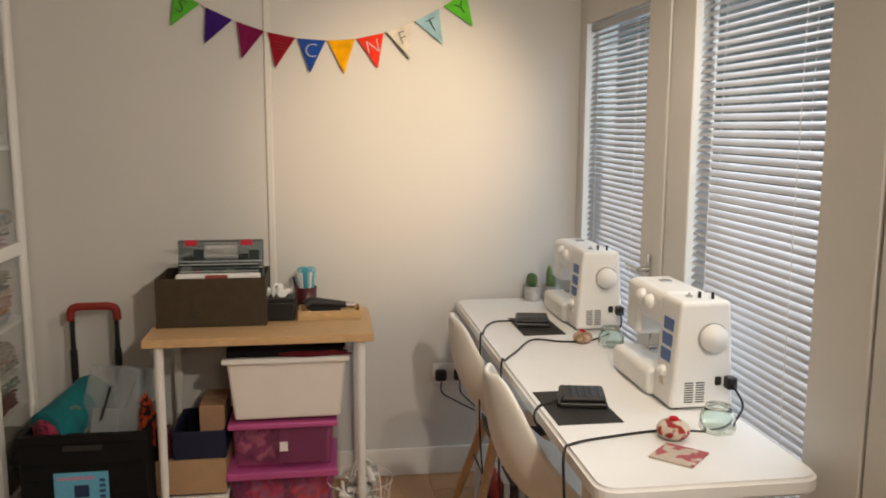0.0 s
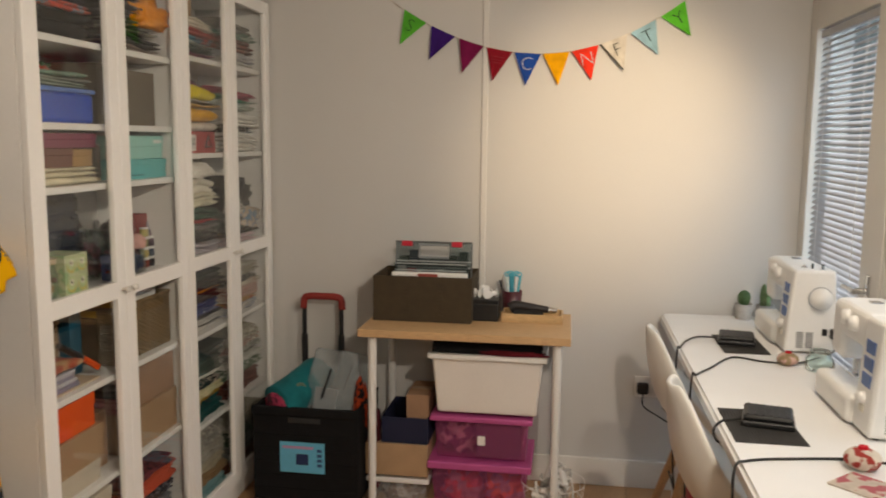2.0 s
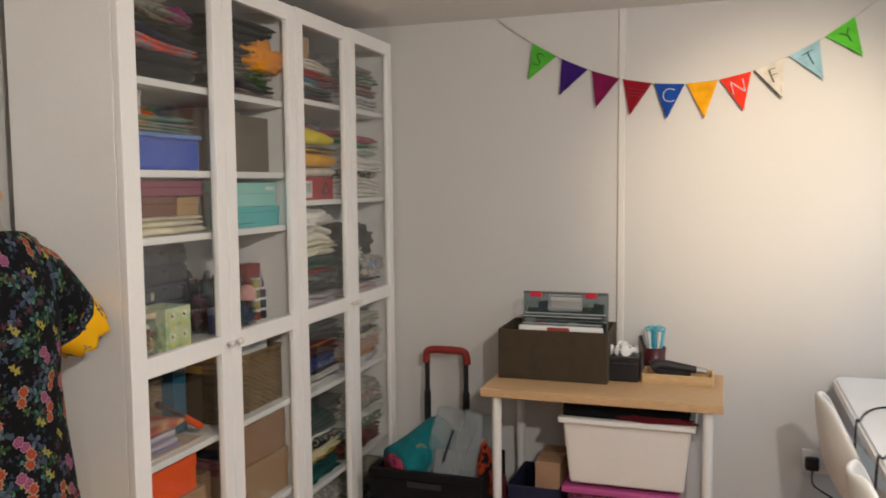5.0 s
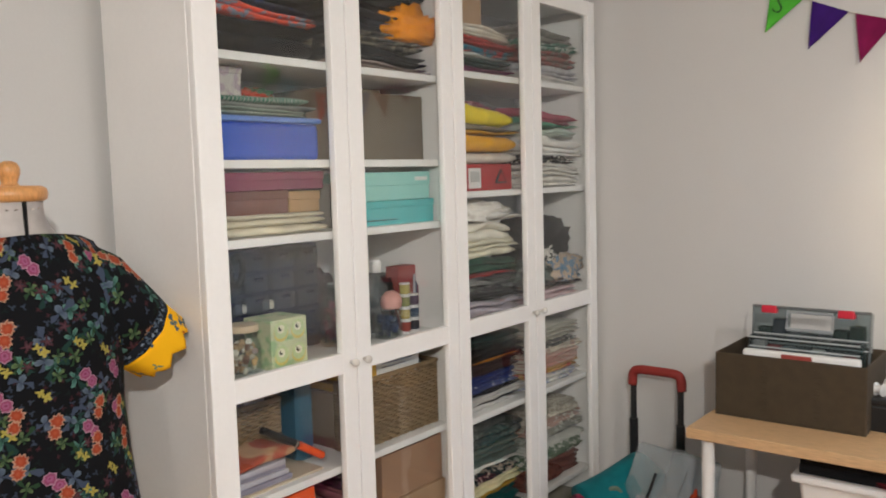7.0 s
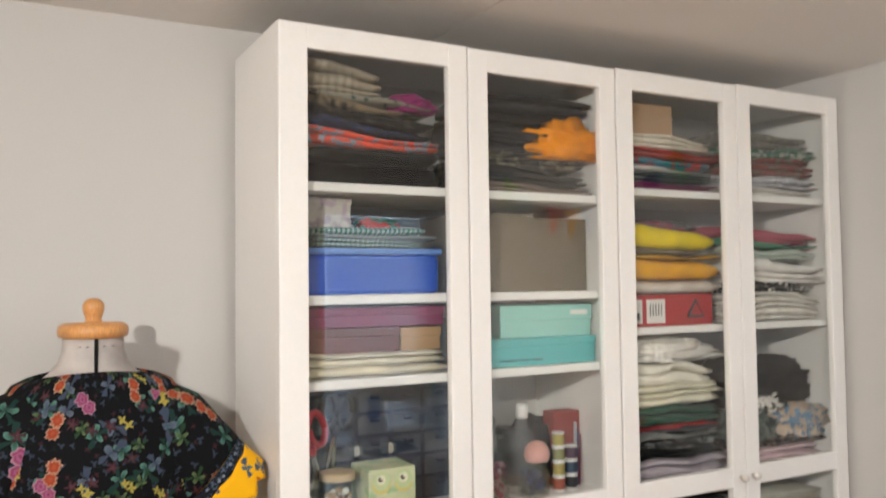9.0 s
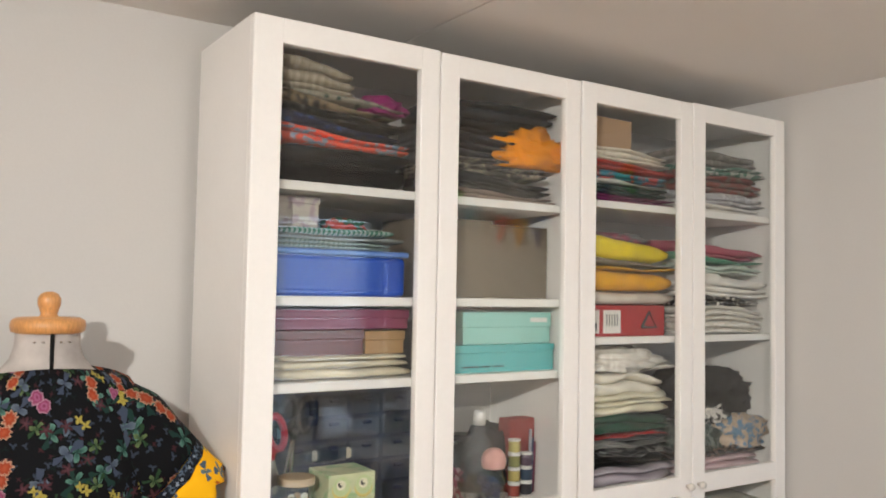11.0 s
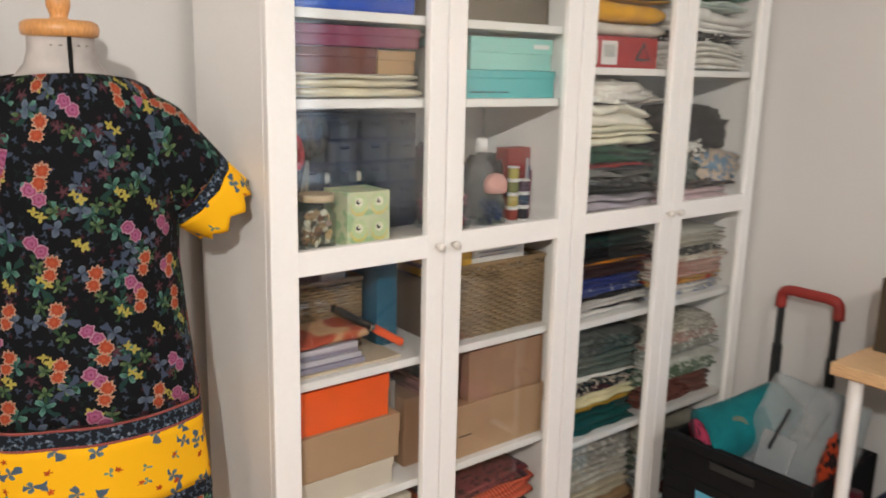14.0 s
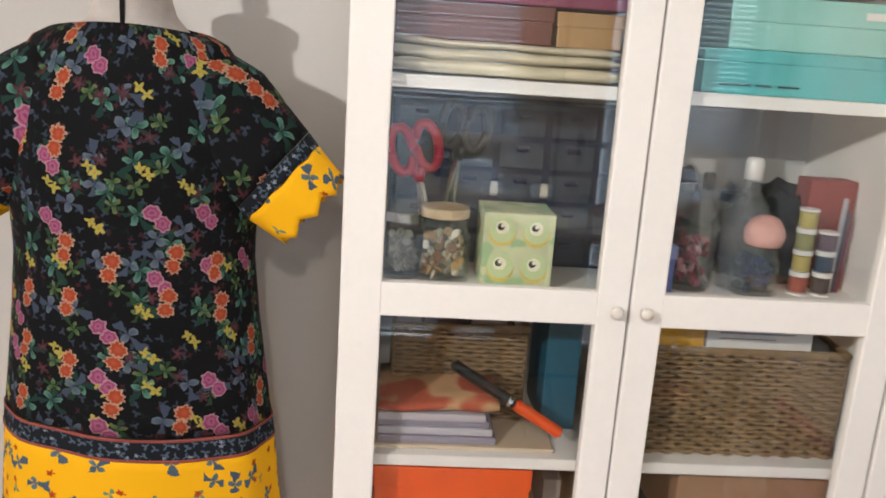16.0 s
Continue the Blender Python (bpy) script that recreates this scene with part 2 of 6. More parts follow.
def curve_points(points, steps=8):
    """A smooth line through points."""
    p = [Vector(q) for q in points]
    p = [2 * p[0] - p[1]] + p + [2 * p[-1] - p[-2]]
    out = []
    for i in range(1, len(p) - 2):
        for k in range(steps):
            t = k / steps
            out.append(0.5 * ((2 * p[i]) + (p[i + 1] - p[i - 1]) * t + (2 * p[i - 1] - 5 * p[i] + 4 * p[i + 1] - p[i + 2]) * t * t + (3 * p[i] - p[i - 1] - 3 * p[i + 1] + p[i + 2]) * t ** 3))
    return out + [p[-2]]


def rod(p, q, r, n=16, r1=None, bevel=0.0):
    bm = tube([p, q], r, n, r1=r1)
    if bevel:
        caps = [e for f in bm.faces if len(f.verts) == n for e in f.edges]
        bmesh.ops.bevel(bm, geom=caps, offset=bevel, segments=2, affect="EDGES")
    return bm


def slab(outline, z0, z1, b=0.004, seg=2):
    """A flat plate of any outline, with its rim rounded."""
    bm = bmesh.new()
    f = bm.faces.new([bm.verts.new((x, y, z0)) for x, y in outline])
    ext = bmesh.ops.extrude_face_region(bm, geom=[f])
    for v in ext["geom"]:
        if isinstance(v, bmesh.types.BMVert):
            v.co.z = z1
    if b:
        rim = [e for e in bm.edges if abs(e.verts[0].co.z - e.verts[1].co.z) < 1e-6]
        bmesh.ops.bevel(bm, geom=rim, offset=b, segments=seg, affect="EDGES")
    return bm


def rounded(x0, x1, y0, y1, r, n=6):
    pts = []
    for cx, cy, a in ((x1 - r, y1 - r, 0), (x0 + r, y1 - r, 90), (x0 + r, y0 + r, 180), (x1 - r, y0 + r, 270)):
        pts += [(cx + r * math.cos(radians(a + 90 * i / n)), cy + r * math.sin(radians(a + 90 * i / n))) for i in range(n + 1)]
    return pts


# ---- the room ----
XW, XE, YN, YS = -1.615, 0.945, 3.42, -1.50


def structure(name, bm, material, label, category):
    return solo(name, bm, material, label, category, kind="structure")


wall_north = structure("wall_north", rbox(XW - 0.1, XE + 0.15, YN, YN + 0.1, 0, CEIL + 0.1, 0), WALL, "off-white painted panel wall with a joint strip", "wall")
structure("wall_west", rbox(XW - 0.1, XW, YS - 0.1, YN, 0, CEIL + 0.1, 0), WALL, "off-white painted wall behind the bookcases", "wall")
structure("wall_south", rbox(XW, XE + 0.15, YS - 0.1, YS, 0, CEIL + 0.1, 0), WALL, "off-white painted wall closing the room", "wall")
bm = rbox(XE, XE + 0.1, YS, 1.495, 0, CEIL + 0.1, 0)
rbox(XE, XE + 0.1, 1.495, YN, 2.02, CEIL + 0.1, 0, bm=bm)
structure("wall_east", bm, WALL, "off-white wall with two full-height glazed doors", "wall")
bm = rbox(XW - 0.1, XE + 0.15, YS - 0.1, 2.236, CEIL, CEIL + 0.08, 0.0015)
rbox(XW - 0.1, XE + 0.15, 2.239, YN + 0.1, CEIL, CEIL + 0.08, 0.0015, bm=bm)
structure("ceiling", bm, CEILING, "white painted ceiling with a fine panel joint", "ceiling")
floor = structure("floor", rbox(XW - 0.1, XE + 0.15, YS - 0.1, YN + 0.1, -0.06, -0.006, 0), DARK, "oak laminate floor of long planks", "floor")

bm = rbox(-0.340, -0.314, YN - 0.008, YN, 0.125, CEIL, 0.003)
structure("trim", bm, paint("strip_paint", (0.68, 0.66, 0.63), 0.5, var=0.03, scale=3, fine=90, bump=0.03), "narrow white strip covering a wall panel joint", "trim")
bm = rbox(XW + 0.016, XE, YN - 0.016, YN, 0, 0.12, 0.004, 2)
structure("baseboard", bm, TRIM, "white painted skirting board", "baseboard")
bm = rbox(XW, XW + 0.016, YS, YN - 0.016, 0, 0.12, 0.004, 2)
structure("baseboard_west", bm, TRIM, "white painted skirting board", "baseboard")


def glazed_door(name, y0, y1, g0, g1, zt, handle_y):
    """A full-height plastic door leaf: frame round one pane, glazing beads and a lever handle."""
    d = thing(name, (XE, (y0 + y1) / 2, 0), "white plastic glazed door with a blind over its pane", "glazed door", kind="structure")
    xi, xo = XE - 0.012, XE + 0.06
    bm = rbox(xi, xo, y0 + 0.004, g0, 0.02, 2.012, 0.004, 2)
    rbox(xi, xo, g1, y1 - 0.004, 0.02, 2.012, 0.004, 2, bm=bm)
    rbox(xi, xo, g0, g1, zt, 2.012, 0.004, 2, bm=bm)
    rbox(xi, xo, g0, g1, 0.02, 0.16, 0.004, 2, bm=bm)
    part("window_frame", bm, PVC, d)
    bm = rbox(XE + 0.034, XE + 0.05, g0, g0 + 0.014, 0.16, zt, 0.003)
    rbox(XE + 0.034, XE + 0.05, g1 - 0.014, g1, 0.16, zt, 0.003, bm=bm)
    rbox(XE + 0.034, XE + 0.05, g0 + 0.014, g1 - 0.014, zt - 0.014, zt, 0.003, bm=bm)
    part("glazing_bead", bm, PVC, d)
    pane = part("pane", rbox(XE + 0.05, XE + 0.056, g0, g1, 0.16, zt, 0), PANE, d)
    pane.visible_shadow = False
    if handle_y:
        bm = rbox(xi - 0.008, xi, handle_y - 0.013, handle_y + 0.013, 0.93, 1.07, 0.004, 2)
        join(bm, rod((xi - 0.006, handle_y, 1.02), (xi - 0.045, handle_y, 1.02), 0.009))
        join(bm, rod((xi - 0.042, handle_y - 0.01, 1.02), (xi - 0.042, handle_y + 0.10, 1.02), 0.008, bevel=0.003))
        part("handle", bm, CHROME, d, "polished steel lever handle")
    return d


glazed_door("window_1", 2.515, YN, 2.69, 3.335, 1.885, 2.60)
glazed_door("window_2", 1.50, 2.505, 1.70, 2.345, 1.885, None)
structure("door_post", rbox(XE - 0.014, XE, 1.395, 1.488, 0, 2.03, 0.004, 2), PVC, "white plastic post beside the glazed doors", "post")
structure("door_jamb", rbox(XE + 0.012, XE + 0.06, 2.5052, 2.5148, 0, 2.012, 0), DARK, "dark rubber seal between the glazed doors", "seal")

# outside
OUTG = paint("wet_paving", (0.27, 0.27, 0.26), 0.7, var=0.2, scale=2)
solo("ground", rbox(-600, 900, -600, 600, -0.2, -0.1, 0), OUTG, "grey paved ground outside the glazed doors", "ground", kind="structure")
HEDGE = paint("clipped_hedge", (0.11, 0.12, 0.105), 0.9, var=0.4, scale=3, fine=22, bump=0.6, depth=0.02)
bm = bmesh.new()
bmesh.ops.create_grid(bm, x_segments=400, y_segments=24, size=1.0)
for v in bm.verts:
    y, z = v.co.x * 45.0, (v.co.y + 1) * 1.47 - 0.12
    v.co = Vector((3.9 + 0.22 * noise.noise((y * 1.3, z * 1.3, 0.0)) + 0.10 * noise.noise((y * 6, z * 6, 3.0)), 2.0 + y, z + (0.12 * noise.noise((y * 2.1, 5.0, 0)) if z > 2.6 else 0)))
hedge = solo("backdrop", bm, HEDGE, "tall clipped green hedge beyond the glazed doors", "hedge", kind="structure")
so = hedge.modifiers.new("thick", "SOLIDIFY")
so.thickness = 0.6

# ---- blinds ----
SLAT = paint("grey_aluminium_slat", (0.40, 0.41, 0.44), 0.4, var=0.02, bump=0.0)


def venetian_blind(y0, y1, zt):
    b = thing("venetian_blind", (XE + 0.012, (y0 + y1) / 2, 0.17), "pale grey aluminium venetian blind with half-closed slats in a glazed door", "blind", "blinds in the glazed doors")
    xc = XE + 0.010
    part("headrail", rbox(xc - 0.0125, xc + 0.0125, y0, y1, zt - 0.028, zt - 0.002, 0.002), SLAT, b)
    bm = bmesh.new()
    n, tilt = 5, radians(40)
    top, bot = [], []
    for i in range(n):
        u = (i / (n - 1) - 0.5) * 0.025
        crown = 0.0022 * (1 - (2 * i / (n - 1) - 1) ** 2)
        px, pz = u * math.cos(tilt) - crown * math.sin(tilt), u * math.sin(tilt) + crown * math.cos(tilt)
        for y, store in ((y0 + 0.004, top), (y1 - 0.004, bot)):
            store.append((bm.verts.new((xc + px, y, pz)), bm.verts.new((xc + px, y, pz - 0.0007))))
    for i in range(n - 1):
        bm.faces.new((top[i][0], bot[i][0], bot[i + 1][0], top[i + 1][0]))
        bm.faces.new((top[i][1], top[i + 1][1], bot[i + 1][1], bot[i][1]))
    for e in (0, n - 1):
        bm.faces.new((top[e][0], top[e][1], bot[e][1], bot[e][0]))
    slat = part("slat", bm, SLAT, b)
    base = slat.location.copy()
    k = 0
    z = zt - 0.045
    while z > 0.20:
        ob = slat if k == 0 else slat.copy()
        if k:
            scene.collection.objects.link(ob)
        ob.location = base + Vector((0, 0, z))
        ob.rotation_euler = (radians(random.uniform(-0.12, 0.12)), 0, 0)
        z -= 0.0218
        k += 1
    part("bottom_rail", rbox(xc - 0.012, xc + 0.012, y0, y1, 0.175, 0.19, 0.003), SLAT, b)
    for y in (y0 + 0.10, y1 - 0.10):
        bm = tube([(xc - 0.0135, y, zt - 0.03), (xc - 0.0135, y, 0.18)], 0.0009, 5)
        tube([(xc + 0.0135, y, zt - 0.03), (xc + 0.0135, y, 0.18)], 0.0009, 5, bm=bm)
        part("ladder_cord", bm, PLASTIC, b)
    return b


venetian_blind(2.700, 3.305, 1.88)
venetian_blind(1.705, 2.330, 1.88)

# ---- ceiling lamps ----
RING = paint("white_lamp_enamel", (0.8, 0.8, 0.8), 0.3, bump=0.0)
# fixtures out of view; the third is made up to go with the fill
for x, y, z in LAMPS:
    d = thing("ceiling_lamp", (x, y, CEIL), "unseen small white ceiling lamp on a round base", "lamp", "ceiling lamps")
    part("base", lathe([(0.045, -0.014), (0.05, -0.010), (0.05, 0.0)], x, y, CEIL, 24), RING, d)
    part("stem", rod((x, y, z + 0.06), (x, y, CEIL - 0.014), 0.006), RING, d)

# ---- glass-door bookcases ----
XF, XB = -1.272, -1.575      # front of the carcase, back of it
XD = -1.25                   # front of the doors
RAIL0, RAIL1, DTOP, DBOT = 0.997, 1.046, 2.018, 0.085


def bookcase(y0, shelves, label):
    y1 = y0 + 0.80
    c = thing("bookcase", ((XF + XB) / 2, y0 + 0.4, 0), label, "bookcase", "glass-door bookcases")
    part("side_panel", rbox(XB, XF, y0 - (0.011 if y0 < 2 else 0), y0 + 0.018, 0, 2.02, 0.001), WHITE, c)
    part("side_panel", rbox(XB, XF, y1 - 0.018, y1 - 0.0005, 0, 2.02, 0.001), WHITE, c)
    part("top_panel", rbox(XB, XF, y0 + 0.018, y1 - 0.018, 2.0, 2.02, 0.001), WHITE, c)
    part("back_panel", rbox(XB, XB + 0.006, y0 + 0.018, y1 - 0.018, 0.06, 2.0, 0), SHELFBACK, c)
    part("plinth", rbox(XF - 0.02, XF - 0.004, y0 + 0.018, y1 - 0.018, 0, 0.07, 0.001), WHITE, c)
    for z in shelves:
        part("shelf", rbox(XB + 0.006, XF - 0.008, y0 + 0.018, y1 - 0.018, z - 0.018, z, 0.001), WHITE, c)
    for k, (a, b) in enumerate(((y0 - 0.012 if y0 < 2 else y0 + 0.002, y0 + 0.3975), (y0 + 0.4005, y1 - 0.002))):
        s0 = 0.058 if (k == 0 and y0 < 2) else 0.048
        s1 = 0.046
        dz = (0.0, -0.002, 0.0015, 0.005)[k + (0 if y0 < 2 else 2)]
        t, bo = DTOP + dz, DBOT + dz
        door = part("door", rbox(XF + 0.002, XD, a, a + s0, bo, t, 0.0025, 2), WHITE, c)
        bm = rbox(XF + 0.002, XD, b - s1, b, bo, t, 0.0025, 2)
        for z0, z1 in ((t - 0.048, t), (RAIL0, RAIL1), (bo, bo + 0.05)):
            rbox(XF + 0.002, XD - 0.0006, a + s0 - 0.001, b - s1 + 0.001, z0, z1, 0.0015, 2, bm=bm)
        part("door_frame", bm, WHITE, door)
        for z0, z1 in ((bo + 0.05, RAIL0), (RAIL1, t - 0.048)):
            p = part("pane", rbox(XF + 0.007, XF + 0.011, a + s0 - 0.004, b - s1 + 0.004, z0 - 0.004, z1 + 0.004, 0), GLASS, door)
            p.visible_shadow = False
        ky = b - 0.020 if k == 0 else a + 0.020
        bm = lathe([(0.004, 0), (0.004, 0.008), (0.008, 0.011), (0.0095, 0.016), (0.008, 0.021), (0.003, 0.023)], 0, 0, 0, 16)
        bm.transform(Matrix.Translation((XD, ky, (RAIL0 + RAIL1) / 2)) @ pose(0, 0, 0, 0, 90, 0))
        smooth(part("knob", bm, JARKNOB, door, "small clear knob"))
    return c


JARKNOB = paint("pearl_knob", (0.72, 0.69, 0.64), 0.15, bump=0.0)
SA = (1.718, 1.496, 1.330, 1.030, 0.768, 0.473, 0.09)
SB = (1.742, 1.405, 1.030, 0.748, 0.411, 0.09)
bookcase(1.797, SA, "white glass-door bookcase full of craft boxes and baskets")
bookcase(2.598, SB, "white glass-door bookcase full of folded fabric")

# ---- sewing table ----
def sewing_table():
    t = thing("folding_table", (0.645, 2.475, 0), "long narrow white folding table with rounded corners", "table")
    part("tabletop", slab(rounded(0.413, 0.90, 1.555, 3.395, 0.05), 0.727, 0.767, 0.008, 3), TABLETOP, t)
    for y in (1.80, 3.14):
        for x in (0.47, 0.85):
            part("leg", rod((x, y, 0.0), (x, y, 0.728), 0.013), METALW, t)
        part("crossbar", rod((0.47, y, 0.12), (0.85, y, 0.12), 0.011), METALW, t)
    return t


sewing_table()

# ---- small desk ----
def small_desk():
    t = thing("small_desk", (-0.352, 3.19, 0), "small oak-topped desk with white steel legs", "desk")
    part("desktop", rbox(-0.755, 0.052, 2.965, 3.405, 0.712, 0.742, 0.002), OAK, t)
    for x in (-0.705, 0.004):
        for y in (3.0, 3.365):
            part("leg", rod((x, y, 0.0), (x, y, 0.712), 0.014, r1=0.0175), METALW, t)
    return t


small_desk()

# ---- dress form and dress ----
def lin(h):
    v = [int(h[i:i + 2], 16) / 255 for i in (1, 3, 5)]
    return tuple(c / 12.92 if c < 0.04045 else ((c + 0.055) / 1.055) ** 2.4 for c in v)


FX, FY = -1.366, 1.478


def flower_layer(n, l, uv, scale, radius, petals, lobes, keep, colors, seed, shift=(0.0, 0.0)):
    """One scatter of flowers printed on cloth: mask and colour. keep: share of cells (lo, hi) that bloom."""
    off = n.new("ShaderNodeVectorMath")
    off.operation = "ADD"
    off.inputs[1].default_value = (seed * 1.37 + shift[0], seed * 0.71 + shift[1], 0)
    l.new(uv, off.inputs[0])
    v = n.new("ShaderNodeTexVoronoi")
    v.voronoi_dimensions = "2D"
    v.inputs["Scale"].default_value, v.inputs["Randomness"].default_value = scale, 0.48
    l.new(off.outputs[0], v.inputs["Vector"])
    sub = n.new("ShaderNodeVectorMath")
    sub.operation = "SUBTRACT"
    l.new(off.outputs[0], sub.inputs[0])
    l.new(v.outputs["Position"], sub.inputs[1])
    ln = n.new("ShaderNodeVectorMath")
    ln.operation = "LENGTH"
    l.new(sub.outputs[0], ln.inputs[0])
    sep, sc = n.new("ShaderNodeSeparateXYZ"), n.new("ShaderNodeSeparateColor")
    l.new(sub.outputs[0], sep.inputs[0])
    l.new(v.outputs["Color"], sc.inputs[0])

    def op(kind, a, b=None, c=None):
        m = n.new("ShaderNodeMath")
        m.operation = kind
        for i, x in enumerate((a, b, c)):
            if x is None:
                continue
            if isinstance(x, (int, float)):
                m.inputs[i].default_value = x
            else:
                l.new(x, m.inputs[i])
        return m.outputs[0]

    ang = op("ARCTAN2", sep.outputs[1], sep.outputs[0])
    wave = op("COSINE", op("MULTIPLY_ADD", sc.outputs[1], 6.28, op("MULTIPLY", ang, petals)))
    rim = op("MULTIPLY_ADD", wave, radius * lobes, radius * (1 - lobes))
    rel = op("DIVIDE", ln.outputs["Value"], rim)
    inside = op("LESS_THAN", rel, 1.0)
    bloom = op("MULTIPLY", op("GREATER_THAN", sc.outputs[0], keep[0]), op("LESS_THAN", sc.outputs[0], keep[1]))
    mask = op("MULTIPLY", inside, bloom)
    ramp = n.new("ShaderNodeValToRGB")
    r = ramp.color_ramp
    r.elements[0].position, r.elements[0].color = 0.0, (*colors[0], 1)
    r.elements[1].position, r.elements[1].color = 1.0, (*colors[-1], 1)
    for i, c in enumerate(colors[1:-1]):
        e = r.elements.new((i + 1) / (len(colors) - 1))
        e.color = (*c, 1)
    l.new(rel, ramp.inputs[0])
    return mask, ramp.outputs[0]


def printed(name, ground, layers):
    m, n, l, b = nodes_of(name)
    tc = n.new("ShaderNodeTexCoord")
    wob = n.new("ShaderNodeTexNoise")
    wob.inputs["Scale"].default_value = 90
    l.new(tc.outputs["UV"], wob.inputs["Vector"])
    mv = n.new("ShaderNodeVectorMath")
    mv.operation = "MULTIPLY_ADD"
    l.new(wob.outputs["Color"], mv.inputs[0])
    mv.inputs[1].default_value = (0.009, 0.009, 0)
    l.new(tc.outputs["UV"], mv.inputs[2])
    col = None
    for spec in layers:
        mask, c = flower_layer(n, l, mv.outputs[0], *spec)
        mix = n.new("ShaderNodeMix")
        mix.data_type = "RGBA"
        l.new(mask, mix.inputs["Factor"])
        if col is None:
            mix.inputs["A"].default_value = (*ground, 1)
        else:
            l.new(col, mix.inputs["A"])
        l.new(c, mix.inputs["B"])
        col = mix.outputs["Result"]
    l.new(col, b.inputs["Base Color"])
    b.inputs["Roughness"].default_value = 0.85
    b.inputs["Specular IOR Level"].default_value = 0.2
    wv = n.new("ShaderNodeTexNoise")
    wv.inputs["Scale"].default_value = 700
    l.new(tc.outputs["UV"], wv.inputs["Vector"])
    bp = n.new("ShaderNodeBump")
    bp.inputs["Strength"].default_value, bp.inputs["Distance"].default_value = 0.2, 0.001
    l.new(wv.outputs[0], bp.inputs["Height"])
    l.new(bp.outputs[0], b.inputs["Normal"])
    return m


BLACK = lin("#090a0e")
DRESS = printed("black_floral_cotton", BLACK, [
    (58, 0.0066, 3, 0.45, (0.0, 0.28), [lin("#0e1d1a"), lin("#091211")], 1),
    (62, 0.0062, 3, 0.40, (0.48, 0.85), [lin("#363f4e"), lin("#252d39")], 2),
    (70, 0.0050, 4, 0.30, (0.0, 0.16), [lin("#3f1e23"), lin("#28161b")], 12),
    (25, 0.0165, 3, 0.58, (0.0, 0.29), [lin("#19332e"), lin("#375d53"), lin("#577d71")], 3),
    (34, 0.0115, 3, 0.55, (0.2, 0.34), [lin("#253e27"), lin("#5d6e46")], 4),
    (27, 0.0140, 2, 0.55, (0.0, 0.22), [lin("#394355"), lin("#586472")], 9),
    (33, 0.0110, 5, 0.35, (0.0, 0.20), [lin("#583339"), lin("#311c22")], 11),
    (17, 0.0090, 4, 0.30, (0.0, 0.30), [lin("#8a732c"), lin("#a49949"), lin("#978d43")], 5),
    (17, 0.0080, 4, 0.30, (0.0, 0.30), [lin("#8a732c"), lin("#a49949"), lin("#91843c")], 5, (0.010, -0.009)),
    (13.8, 0.0120, 7, 0.08, (0.05, 0.46), [lin("#65213f"), lin("#975779"), lin("#7d3355"), lin("#a78091")], 6, (-0.013, 0.014)),
    (13.8, 0.0125, 7, 0.08, (0.05, 0.46), [lin("#65213f"), lin("#975779"), lin("#7d3355"), lin("#a78091")], 6),
    (13.8, 0.0122, 9, 0.12, (0.42, 0.86), [lin("#9e4e33"), lin("#9b4429"), lin("#8e391f"), lin("#b4947c")], 8, (0.005, 0.020)),
    (13.8, 0.0134, 9, 0.12, (0.42, 0.86), [lin("#9e4e33"), lin("#9b4429"), lin("#8e391f"), lin("#b4947c")], 8),
])
YELLOW = printed("yellow_floral_cotton", lin("#eeb208"), [
    (36, 0.0108, 2, 0.62, (0.0, 0.24), [lin("#4a5a6a"), lin("#5f7478")], 3),
    (38, 0.0085, 3, 0.50, (0.3, 0.42), [lin("#6f8a70"), lin("#5a7468")], 7),
    (34, 0.0058, 5, 0.2, (0.3, 0.55), [lin("#9a3a14"), lin("#b8521c")], 4),
])
BORDER = printed("slate_border_cotton", lin("#171b22"), [
    (80, 0.0062, 3, 0.45, (0.0, 0.75), [lin("#5a6876"), lin("#3a4858")], 2),
    (95, 0.0036, 5, 0.3, (0.0, 0.2), [lin("#8a94a0"), lin("#6a7684")], 5),
])
CORAL = fabric("coral_piping", lin("#94504a"))


def dress_ring(z):
    """Half width and half depth of the dress at a height."""
    keys = [(0.40, 0.222, 0.135), (0.60, 0.214, 0.128), (0.78, 0.202, 0.120), (0.95, 0.180, 0.108), (1.05, 0.172, 0.104), (1.18, 0.178, 0.112), (1.28, 0.170, 0.100), (1.34, 0.142, 0.078), (1.374, 0.110, 0.058)]
    for (a, wa, da), (b, wb, db) in zip(keys, keys[1:]):
        if z <= b:
            t = max(0.0, (z - a) / (b - a))
            return wa + (wb - wa) * t, da + (db - da) * t
    return keys[-1][1:]


def cloth_tube(rings, n, point, uvat):
    bm = bmesh.new()
    uvl = bm.loops.layers.uv.new("UVMap")
    rows = [[bm.verts.new(point(r, j / n)) for j in range(n)] for r in rings]
    for a in range(len(rows) - 1):
        for j in range(n):
            k = (j + 1) % n
            f = bm.faces.new((rows[a][j], rows[a][k], rows[a + 1][k], rows[a + 1][j]))
            for lp, (r, q) in zip(f.loops, ((a, j), (a, j + 1), (a + 1, j + 1), (a + 1, j))):
                lp[uvl].uv = uvat(rings[r], q / n)
    return bm


